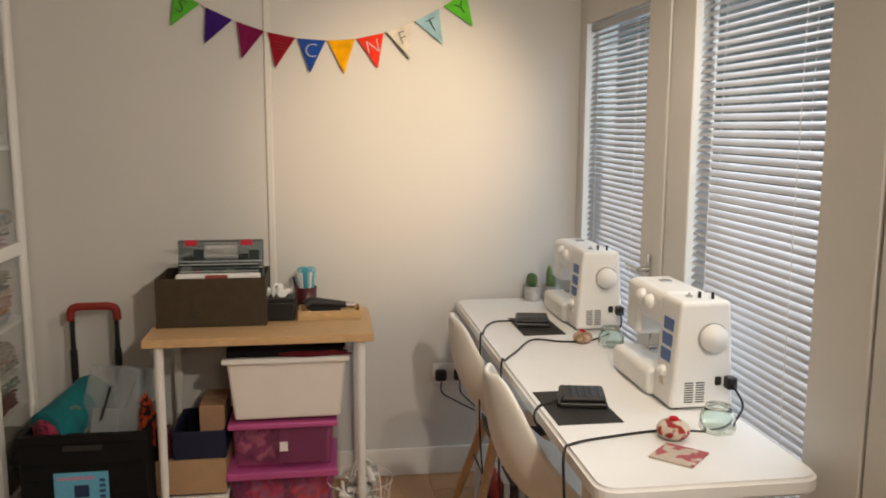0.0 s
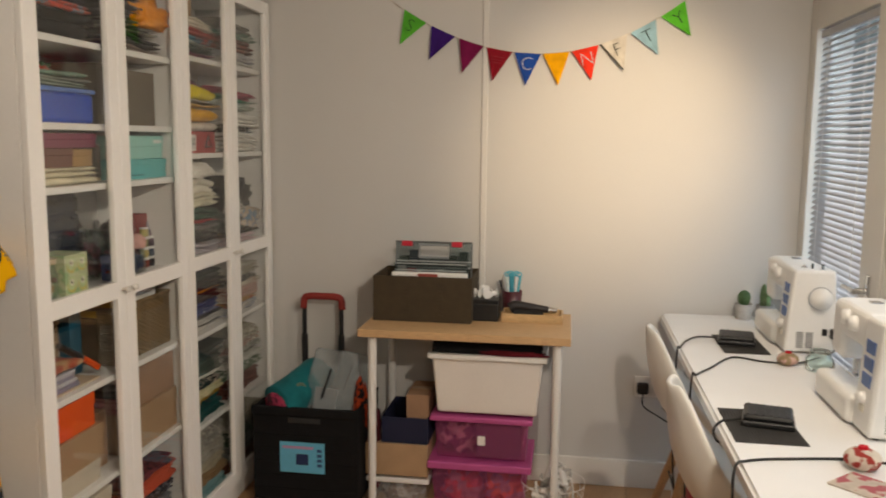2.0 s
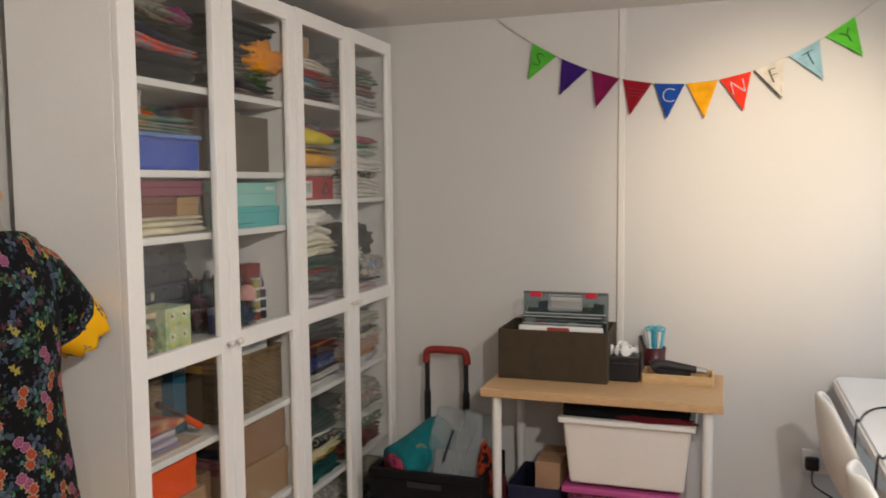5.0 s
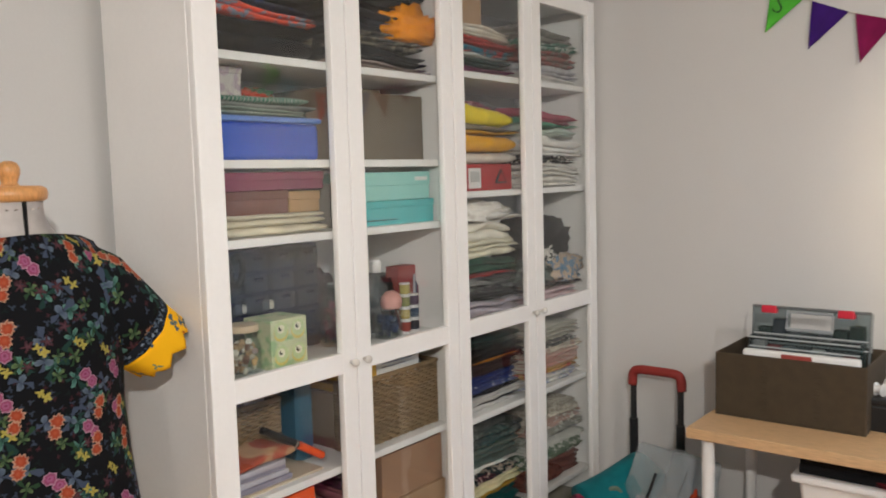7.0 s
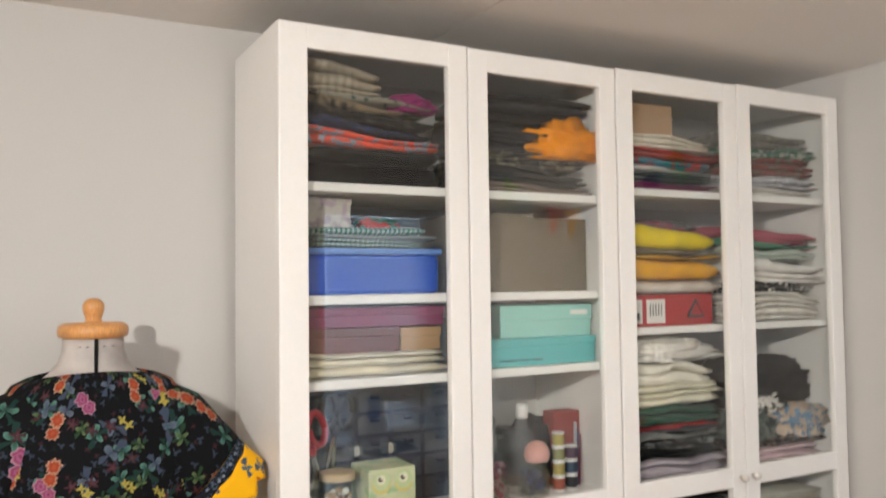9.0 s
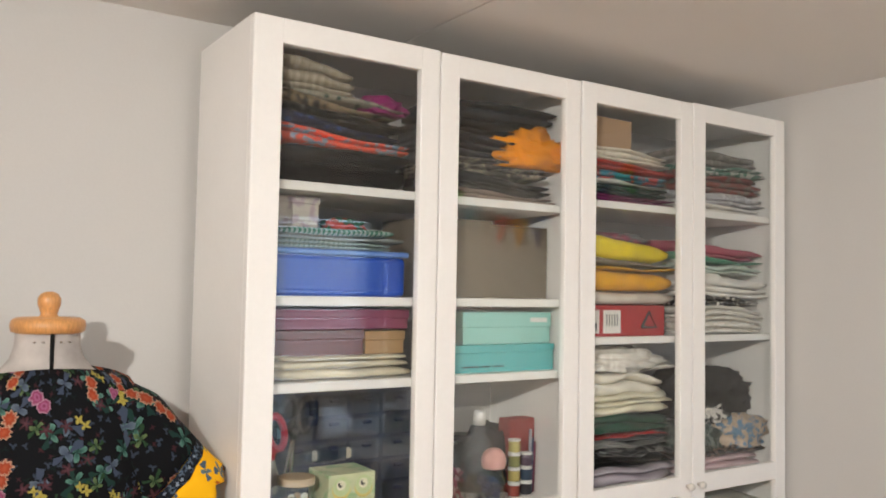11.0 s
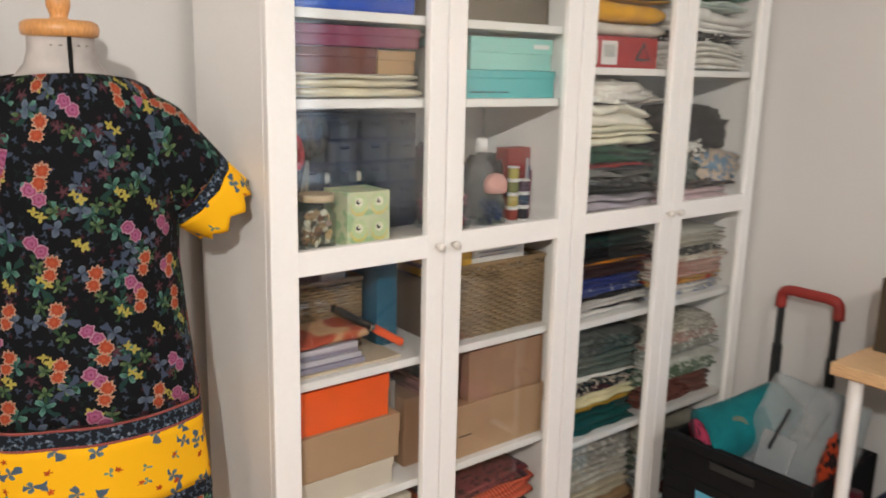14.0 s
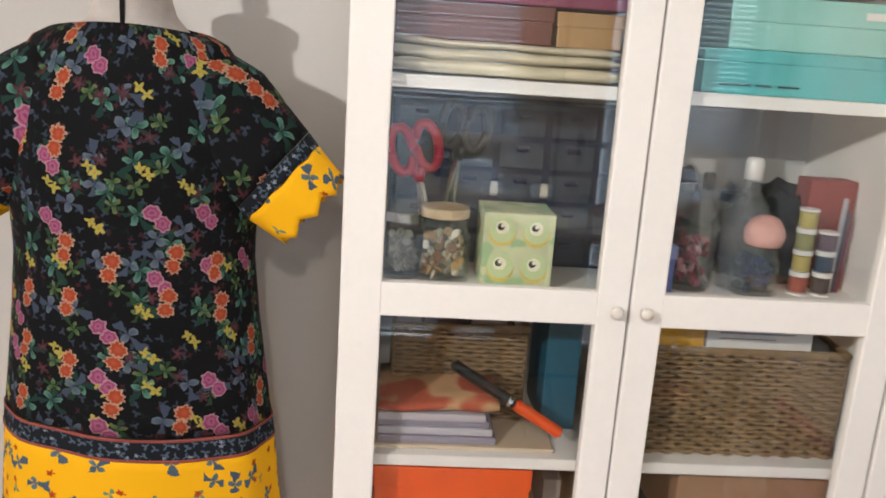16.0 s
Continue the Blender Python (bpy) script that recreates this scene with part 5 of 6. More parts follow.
z = pile(*Y3, SB[5], [("teal edged", "#3c8a92", "#a8c0c0", "stripe", 0.055, 2, 0), ("tan", "#9a7a58", None, "plain", 0.045, 2, 0), ("cream", "#b8ac94", None, "plain", 0.055, 3, 0), ("white", "#b4aea2", "#9a9488", "mottle", 0.060, 4, 0), ("grey lace", "#8f8a82", "#b4aea4", "mottle", 0.060, 4, 0.01)], rough=0.007)
z = pile(*Y4, SB[5], [("rust", "#6a3a2c", None, "plain", 0.060, 3, 0), ("grey", "#6c6c68", "#a0a098", "mottle", 0.060, 3, 0), ("green printed", "#4a5c48", "#9a9a8c", "mottle", 0.060, 4, 0), ("cream", "#a09a8c", None, "plain", 0.050, 3, 0)], rough=0.007)

# ---- sewing machines ----
TZ = 0.767


def tapered(bm, xc, z0, z1, k):
    """Narrows a shape towards its top."""
    for v in bm.verts:
        t = (v.co.z - z0) / (z1 - z0)
        v.co.x = xc + (v.co.x - xc) * (1 + (k - 1) * t)
    return bm


def sewing_machine(xc, y0, z0):
    s = thing("sewing_machine", (xc, y0 + 0.18, z0), "white electric sewing machine on a folding table", "sewing machine", "sewing machines")
    body = PLASTIC
    bm = rbox(xc - 0.088, xc + 0.085, y0, y0 + 0.118, z0 + 0.006, z0 + 0.283, 0.012, 3)
    part("column", tapered(bm, xc, z0, z0 + 0.283, 0.76), body, s)
    smooth_arm = rbox(xc - 0.068, xc + 0.064, y0 + 0.11, y0 + 0.365, z0 + 0.190, z0 + 0.284, 0.022, 4)
    part("arm", smooth_arm, body, s)
    part("head", rbox(xc - 0.070, xc + 0.055, y0 + 0.275, y0 + 0.368, z0 + 0.128, z0 + 0.282, 0.020, 4), body, s)
    part("bed", rbox(xc - 0.080, xc + 0.075, y0 + 0.10, y0 + 0.368, z0 + 0.006, z0 + 0.072, 0.014, 3), body, s)
    part("extension_table", rbox(xc - 0.102, xc - 0.010, y0 + 0.112, y0 + 0.385, z0 + 0.004, z0 + 0.078, 0.018, 4), body, s)
    part("needle_plate", rbox(xc - 0.03, xc + 0.03, y0 + 0.285, y0 + 0.35, z0 + 0.072, z0 + 0.080, 0.002), CHROME, s)
    w = rod((xc + 0.018, y0 + 0.004, z0 + 0.190), (xc + 0.018, y0 - 0.026, z0 + 0.190), 0.037, 32, r1=0.034, bevel=0.005)
    wheel = smooth(part("handwheel", w, body, s))
    # raised grey band; its colour stands for the shade in a groove
    part("wheel_groove_shade", rod((xc + 0.018, y0 - 0.001, z0 + 0.190), (xc + 0.018, y0 - 0.006, z0 + 0.190), 0.0385, 32), paint("grey_shadow_plastic", (0.35, 0.35, 0.35), 0.5, bump=0.0), wheel)
    for k in range(2):
        for r in range(9):
            a = xc - 0.050 + k * 0.030
            part("vent_slot", rbox(a, a + 0.023, y0 - 0.0006, y0 + 0.004, z0 + 0.022 + r * 0.0062, z0 + 0.025 + r * 0.0062, 0), DARK, s)
    part("power_socket", rbox(xc + 0.030, xc + 0.046, y0 - 0.006, y0 + 0.004, z0 + 0.066, z0 + 0.088, 0.002), BLACKP, s)
    part("plug", rbox(xc + 0.054, xc + 0.080, y0 - 0.026, y0 + 0.004, z0 + 0.058, z0 + 0.090, 0.005, 2), BLACKP, s, "black mains plug")
    bluep = mp("blue_stitch_card", "#3f62a0", 0.4)
    for i in range(3):
        xf = xc - 0.088 * (1 - 0.24 * (0.473 + 0.141 * i))
        part("stitch_panel", rbox(xf - 0.002, xf + 0.006, y0 + 0.030, y0 + 0.088, z0 + 0.118 + i * 0.040, z0 + 0.150 + i * 0.040, 0.001), bluep, s, "blue stitch chart")
    for y, zz, r in ((y0 + 0.19, z0 + 0.245, 0.021), (y0 + 0.245, z0 + 0.25, 0.021), (y0 + 0.06, z0 + 0.092, 0.015)):
        xf = xc - 0.066 if zz > z0 + 0.2 else xc - 0.078
        smooth(part("dial", rod((xf + 0.004, y, zz), (xf - 0.020, y, zz), r, 24, r1=r * 0.9, bevel=0.003), body, s))
    part("reverse_lever", rbox(xc - 0.088, xc - 0.076, y0 + 0.045, y0 + 0.075, z0 + 0.055, z0 + 0.075, 0.004, 2), paint("beige_plastic", (0.6, 0.56, 0.48), 0.4, bump=0.0), s)
    part("needle_bar", rod((xc - 0.01, y0 + 0.315, z0 + 0.14), (xc - 0.01, y0 + 0.315, z0 + 0.092), 0.003, 8), CHROME, s)
    part("presser_foot", rbox(xc - 0.02, xc + 0.005, y0 + 0.305, y0 + 0.325, z0 + 0.081, z0 + 0.086, 0.001), CHROME, s)
    part("presser_bar", rod((xc - 0.012, y0 + 0.324, z0 + 0.14), (xc - 0.012, y0 + 0.320, z0 + 0.084), 0.003, 8), CHROME, s)
    for dx, dy in ((0.0, 0.045), (0.028, 0.03)):
        part("spool_pin", rod((xc + dx, y0 + dy, z0 + 0.282), (xc + dx, y0 + dy, z0 + 0.300), 0.004, 10), BLACKP, s)
    part("bobbin_winder", lathe([(0.010, 0), (0.010, 0.005), (0.003, 0.006), (0.003, 0.012)], xc - 0.022, y0 + 0.06, z0 + 0.282, 16), CHROME, s)
    part("thread_guide", rbox(xc - 0.01, xc + 0.02, y0 + 0.255, y0 + 0.285, z0 + 0.282, z0 + 0.288, 0.002), CHROME, s)
    for dx in (-0.06, 0.06):
        for dy in (0.03, 0.34):
            part("rubber_foot", lathe([(0.011, 0), (0.011, 0.007)], xc + dx, y0 + dy, z0, 12), BLACKP, s)
    return s


m2 = sewing_machine(0.826, 1.972, TZ)
copy_thing(m2, pose(0.838, 2.80 + 0.18, TZ))

CORDS = "thin black power cord lying over a table edge"


def cord(pts, label=CORDS, r=0.0032, name="power_cord"):
    return smooth(solo(name, tube(curve_points(pts, 10), r, 8), CABLE, label, "cord", "power cords"))


cord([(0.893, 1.945, TZ + 0.072), (0.885, 1.88, TZ + 0.035), (0.80, 1.825, TZ + 0.0035), (0.68, 1.845, TZ + 0.0035), (0.54, 1.825, TZ + 0.0035), (0.435, 1.795, TZ + 0.0035), (0.402, 1.765, TZ - 0.006), (0.396, 1.735, TZ - 0.10), (0.40, 1.71, 0.45), (0.46, 1.75, 0.12), (0.60, 1.95, 0.004)])
cord([(0.905, 2.772, TZ + 0.072), (0.875, 2.71, TZ + 0.030), (0.76, 2.665, TZ + 0.0035), (0.66, 2.665, TZ + 0.0035), (0.57, 2.70, TZ + 0.0035), (0.48, 2.56, TZ + 0.0035), (0.425, 2.47, TZ + 0.0035), (0.403, 2.43, TZ - 0.015), (0.40, 2.42, 0.40), (0.45, 2.5, 0.004)])
cord([(0.56, 2.93, TZ + 0.014), (0.50, 2.97, TZ + 0.004), (0.45, 2.90, TZ + 0.0035), (0.418, 2.80, TZ + 0.0035), (0.402, 2.76, TZ - 0.02), (0.402, 2.74, 0.4), (0.45, 2.78, 0.004)])
cord([(0.485, 2.055, TZ + 0.018), (0.455, 2.065, TZ + 0.006), (0.425, 2.055, TZ + 0.0035), (0.402, 2.03, TZ - 0.01), (0.408, 2.02, TZ - 0.035), (0.44, 2.02, TZ - 0.05)])


def ribbed_mat(x0, x1, y0, y1):
    m = thing("ribbed_mat", ((x0 + x1) / 2, (y0 + y1) / 2, TZ), "dark grey ribbed rubber mat under a foot pedal", "mat", "ribbed mats")
    g = paint("dark_ribbed_rubber", (0.030, 0.028, 0.027), 0.7, var=0.2, scale=30)
    part("sheet", rbox(x0, x1, y0, y1, TZ, TZ + 0.002, 0.0006), g, m)
    bm = bmesh.new()
    n = int((x1 - x0) / 0.008)
    for i in range(n):
        a = x0 + 0.002 + i * 0.008
        rbox(a, a + 0.0045, y0 + 0.002, y1 - 0.002, TZ + 0.002, TZ + 0.0036, 0.0006, bm=bm)
    part("ribs", bm, g, m)
    return m


def foot_pedal(cx, cy, rz, z0):
    p = thing("foot_pedal", (cx, cy, z0), "black plastic sewing machine foot pedal on a mat", "foot pedal", "foot pedals")
    t = about(cx, cy, z0, 0, 0, rz)
    part("base", turned(rbox(cx - 0.045, cx + 0.045, cy - 0.062, cy + 0.062, z0, z0 + 0.016, 0.005, 2), t), BLACKP, p)
    bm = rbox(cx - 0.043, cx + 0.043, cy - 0.058, cy + 0.058, z0 + 0.016, z0 + 0.033, 0.007, 3)
    for v in bm.verts:
        if v.co.z > z0 + 0.025:
            v.co.z += 0.08 * (v.co.x - cx)
    part("treadle", turned(bm, t), BLACKP, p)
    bm = bmesh.new()
    for i in range(6):
        a = cy - 0.045 + i * 0.018
        rbox(cx - 0.036, cx + 0.036, a, a + 0.005, z0 + 0.0315, z0 + 0.0352, 0.001, bm=bm)
    for v in bm.verts:
        v.co.z += 0.08 * (v.co.x - cx)
    part("grip_ribs", turned(bm, t), BLACKP, p)
    return p


ribbed_mat(0.432, 0.598, 1.915, 2.165)
foot_pedal(0.535, 2.055, 78, TZ + 0.0036)
ribbed_mat(0.556, 0.706, 2.765, 3.025)
foot_pedal(0.620, 2.905, 80, TZ + 0.0036)

# small things on the sewing table
def pincushion(x, y, z0, r, label, c, c2):
    p = thing("pincushion", (x, y, z0), label, "pincushion", "pincushions")
    bm = bmesh.new()
    bmesh.ops.create_uvsphere(bm, u_segments=28, v_segments=14, radius=1)
    for v in bm.verts:
        a = math.atan2(v.co.y, v.co.x)
        k = 1 - 0.06 * abs(math.sin(3 * a))
        v.co = Vector((x + r * k * v.co.x, y + r * k * v.co.y, z0 + r * 0.58 + max(v.co.z, -0.95) * r * 0.6))
    smooth(part("cushion", bm, fabric("pincushion_" + c[1:], lin(c), lin(c2), "mottle", 45), p))
    part("button", lathe([(r * 0.28, 0), (r * 0.24, 0.006)], x, y, z0 + r * 1.15, 14), fabric("red_felt_top", lin("#c8202c")), p)
    return p


pincushion(0.672, 1.800, TZ, 0.040, "round red and cream patchwork pincushion", "#d8cdbf", "#9a3a34")
pincushion(0.728, 2.650, TZ, 0.034, "small tan and pink patchwork pincushion", "#a08a6a", "#c8a49a")


SEAGLASS, _n, _l, _b = nodes_of("pale_green_glass")
_b.inputs["Base Color"].default_value = (0.84, 0.95, 0.93, 1)
_b.inputs["Transmission Weight"].default_value, _b.inputs["Roughness"].default_value = 1.0, 0.04


def upturned_glass(x, y):
    j = thing("glass_dish", (x, y, TZ), "small pale green upturned glass dish", "dish", "glass dishes")
    p = smooth(part("glass", lathe([(0.041, 0), (0.043, 0.008), (0.041, 0.036), (0.032, 0.048), (0.029, 0.062), (0.025, 0.062), (0.028, 0.046), (0.036, 0.034), (0.038, 0.001)], x, y, TZ, 28), SEAGLASS, j))
    p.visible_shadow = False


upturned_glass(0.800, 1.838)
upturned_glass(0.812, 2.610)
bm = rbox(-0.05, 0.05, -0.05, 0.05, 0, 0.0045, 0.0015)
bm.transform(Matrix.Translation((0.643, 1.702, TZ)) @ pose(0, 0, 0, 0, 0, 44))
solo("fabric_coaster", bm, fabric("rose_print_cotton", lin("#c9bcae"), lin("#a85a60"), "mottle", 26), "square pink and cream printed fabric coaster", "coaster")


def potted_cactus(x, y, tall):
    p = thing("potted_cactus", (x, y, TZ), "tall green cactus in a small concrete pot" if tall else "round ribbed cactus in a small concrete pot", "plant", "potted cacti")
    smooth(part("pot", lathe([(0.026, 0), (0.031, 0.004), (0.034, 0.062), (0.031, 0.062), (0.028, 0.050), (0.001, 0.049)], x, y, TZ, 24), paint("grey_concrete", (0.42, 0.41, 0.40), 0.8, var=0.12, scale=40), p))
    part("soil", lathe([(0.029, 0.05), (0.020, 0.054), (0.001, 0.055)], x, y, TZ, 16), paint("dry_soil", (0.06, 0.045, 0.035), 0.95, var=0.3, scale=80), p)
    green = paint("cactus_skin", (0.06, 0.13, 0.05), 0.6, var=0.3, scale=40)
    if tall:
        green = paint("pale_cactus_skin", (0.17, 0.27, 0.11), 0.6, var=0.3, scale=40)
    stems = [(x, y, 0.022, 0.065)] if not tall else [(x - 0.008, y, 0.012, 0.095), (x + 0.012, y + 0.004, 0.009, 0.055), (x + 0.002, y - 0.014, 0.008, 0.042)]
    for sx, sy, r, h in stems:
        bm = bmesh.new()
        n, k = 40, 12
        rows = []
        for i in range(k + 1):
            t = i / k
            rr = r * math.sqrt(max(0.0004, 1 - (2 * t - 1) ** 2)) if not tall else r * min(1.0, math.sqrt(max(0.0004, (1 - t) * 3))) * (0.8 + 0.2 * math.sin(3 * t))
            rows.append([bm.verts.new((sx + rr * (1 + 0.14 * math.cos(10 * 6.2832 * j / n)) * math.cos(6.2832 * j / n), sy + rr * (1 + 0.14 * math.cos(10 * 6.2832 * j / n)) * math.sin(6.2832 * j / n), TZ + 0.052 + h * t)) for j in range(n)])
        for a, b in zip(rows, rows[1:]):
            for j in range(n):
                bm.faces.new((a[j], a[(j + 1) % n], b[(j + 1) % n], b[j]))
        smooth(part("stem", bm, green, p))
        sp = bmesh.new()
        for q in range(46):
            a, t = 6.2832 * (q % 10) / 10, 0.12 + 0.8 * (q // 10) / 5 + 0.03 * (q % 3)
            rr = r * math.sqrt(max(0.05, 1 - (2 * t - 1) ** 2)) if not tall else r
            b0 = Vector((sx + rr * 1.1 * math.cos(a), sy + rr * 1.1 * math.sin(a), TZ + 0.052 + h * t))
            tube([b0, b0 + Vector((math.cos(a), math.sin(a), 0.4)) * 0.006], 0.0004, 3, bm=sp)
        part("spines", sp, paint("cactus_spine", (0.5, 0.45, 0.35), 0.7, bump=0.0), p)


potted_cactus(0.728, 3.335, False)
potted_cactus(0.808, 3.330, True)

# ---- shell chairs ----
def shell_chair(x, y):
    c = thing("shell_chair", (x, y, 0), "white moulded shell chair on splayed beech legs", "chair", "chairs at the sewing table")
    prof = [(0.235, 0.415, 0.17), (0.215, 0.440, 0.200), (0.16, 0.450, 0.218), (0.09, 0.442, 0.226), (0.02, 0.438, 0.228), (-0.05, 0.446, 0.226), (-0.105, 0.472, 0.222), (-0.150, 0.512, 0.216), (-0.186, 0.562, 0.208), (-0.212, 0.622, 0.196), (-0.228, 0.690, 0.176), (-0.236, 0.760, 0.144), (-0.239, 0.808, 0.106), (-0.240, 0.832, 0.055)]
    arm = [0.0, 0.005, 0.02, 0.05, 0.08, 0.10, 0.10, 0.085, 0.06, 0.03, 0.01, 0.0, 0.0, 0.0]
    fwd = [0.0, 0.0, 0.0, 0.0, 0.01, 0.03, 0.055, 0.080, 0.095, 0.095, 0.080, 0.060, 0.040, 0.02]
    bm = bmesh.new()
    n = 14
    rows = []
    for (px, pz, w), a, f in zip(prof, arm, fwd):
        rows.append([bm.verts.new((x + px + f * abs(u) ** 2.2, y + w * u * (1 - 0.05 * abs(u) ** 4), pz + a * abs(u) ** 2.6)) for u in [2 * j / n - 1 for j in range(n + 1)]])
    for r, q in zip(rows, rows[1:]):
        for j in range(n):
            bm.faces.new((r[j], r[j + 1], q[j + 1], q[j]))
    sh = smooth(part("shell", bm, paint("cream_white_shell", (0.76, 0.74, 0.70), 0.45, var=0.02, bump=0.02), c))
    so = sh.modifiers.new("thick", "SOLIDIFY")
    so.thickness, so.offset = 0.016, -1
    sd = sh.modifiers.new("round", "SUBSURF")
    sd.levels = sd.render_levels = 1
    part("seat_mount", rbox(x - 0.10, x + 0.10, y - 0.10, y + 0.10, 0.385, 0.413, 0.006, 2), BLACKP, c)
    for sx in (-1, 1):
        for sy in (-1, 1):
            part("leg", rod((x + sx * 0.085, y + sy * 0.085, 0.405), (x + sx * 0.20, y + sy * 0.20, 0.0), 0.019, 16, r1=0.012), LEGWOOD, c)
    for sx in (-1, 1):
        part("brace", rod((x + sx * 0.125, y - 0.125, 0.265), (x + sx * 0.125, y + 0.125, 0.265), 0.004, 8), BLACKP, c)
    return c


shell_chair(0.555, 2.175)
shell_chair(0.545, 2.850)

# wall socket
def wall_socket():
    s = thing("wall_socket", (0.397, YN, 0.40), "white double wall socket with two black plugs", "socket")
    part("plate", rbox(0.324, 0.470, YN - 0.010, YN, 0.400, 0.488, 0.003, 2), PLASTIC, s)
    for x in (0.357, 0.436):
        bm = rbox(x - 0.024, x + 0.024, YN - 0.042, YN - 0.010, 0.418, 0.466, 0.010, 3)
        p = part("plug", bm, BLACKP, s, "black three-pin plug")
        part("switch", rbox(x - 0.006, x + 0.006, YN - 0.014, YN - 0.010, 0.472, 0.482, 0.001), PLASTIC, s)
    return s


wall_socket()
cord([(0.357, 3.385, 0.42), (0.362, 3.375, 0.37), (0.43, 3.36, 0.33), (0.53, 3.32, 0.27), (0.64, 3.2, 0.10), (0.70, 3.0, 0.004)], "black power cord hanging from a wall socket")
cord([(0.436, 3.385, 0.42), (0.44, 3.37, 0.37), (0.48, 3.35, 0.33), (0.60, 3.28, 0.20), (0.72, 3.1, 0.004)], "black power cord hanging from a wall socket")

# things on the floor under the sewing table
b = thing("storage_crate", (0.62, 2.96, 0), "low blue-grey plastic crate holding magazines", "crate")
g = mp("slate_blue_plastic", "#2c3a52", 0.5)
for x0, x1, y0, y1 in ((0.47, 0.78, 2.86, 2.868), (0.47, 0.78, 3.082, 3.09), (0.47, 0.478, 2.868, 3.082), (0.772, 0.78, 2.868, 3.082)):
    part("side", rbox(x0, x1, y0, y1, 0.006, 0.10, 0.002), g, b)
part("bottom", rbox(0.47, 0.78, 2.86, 3.09, 0, 0.006, 0.001), g, b)
for i, c in enumerate(("#b83a3c", "#e0dcd4", "#3a2c34", "#c8c4c0", "#8a9ab0")):
    solo("magazine", rbox(0.490 + i * 0.03, 0.512 + i * 0.03, 2.88, 3.07, 0.006, 0.19 - 0.012 * (i % 3), 0.001), mp("magazine_" + c[1:], c, 0.4), "glossy magazine standing in a low crate", "magazine", "magazines")

# ---- on the small desk ----
DZ = 0.742


def lidless_box(name, x0, x1, y0, y1, z0, z1, material, label, wall=0.006):
    b = thing(name, ((x0 + x1) / 2, (y0 + y1) / 2, z0), label, "box")
    part("bottom", rbox(x0, x1, y0, y1, z0, z0 + wall, 0.001), material, b)
    for a in ((x0, x1, y0, y0 + wall), (x0, x1, y1 - wall, y1), (x0, x0 + wall, y0 + wall, y1 - wall), (x1 - wall, x1, y0 + wall, y1 - wall)):
        part("side", rbox(*a, z0 + wall, z1, 0.002), material, b)
    return b


BROWN = paint("brown_woven_card", (0.054, 0.037, 0.019), 0.85, var=0.15, scale=30, fine=300, bump=0.25)
bb = lidless_box("storage_box", -0.735, -0.338, 3.135, 3.395, DZ, 0.925, BROWN, "dark brown open storage box on a desk")
for x in (-0.60, -0.46):
    for i in range(9):
        part("rib", rbox(x - 0.009, x + 0.009, 3.132, 3.1352, DZ + 0.025 + i * 0.016, DZ + 0.031 + i * 0.016, 0.0008), BROWN, bb)


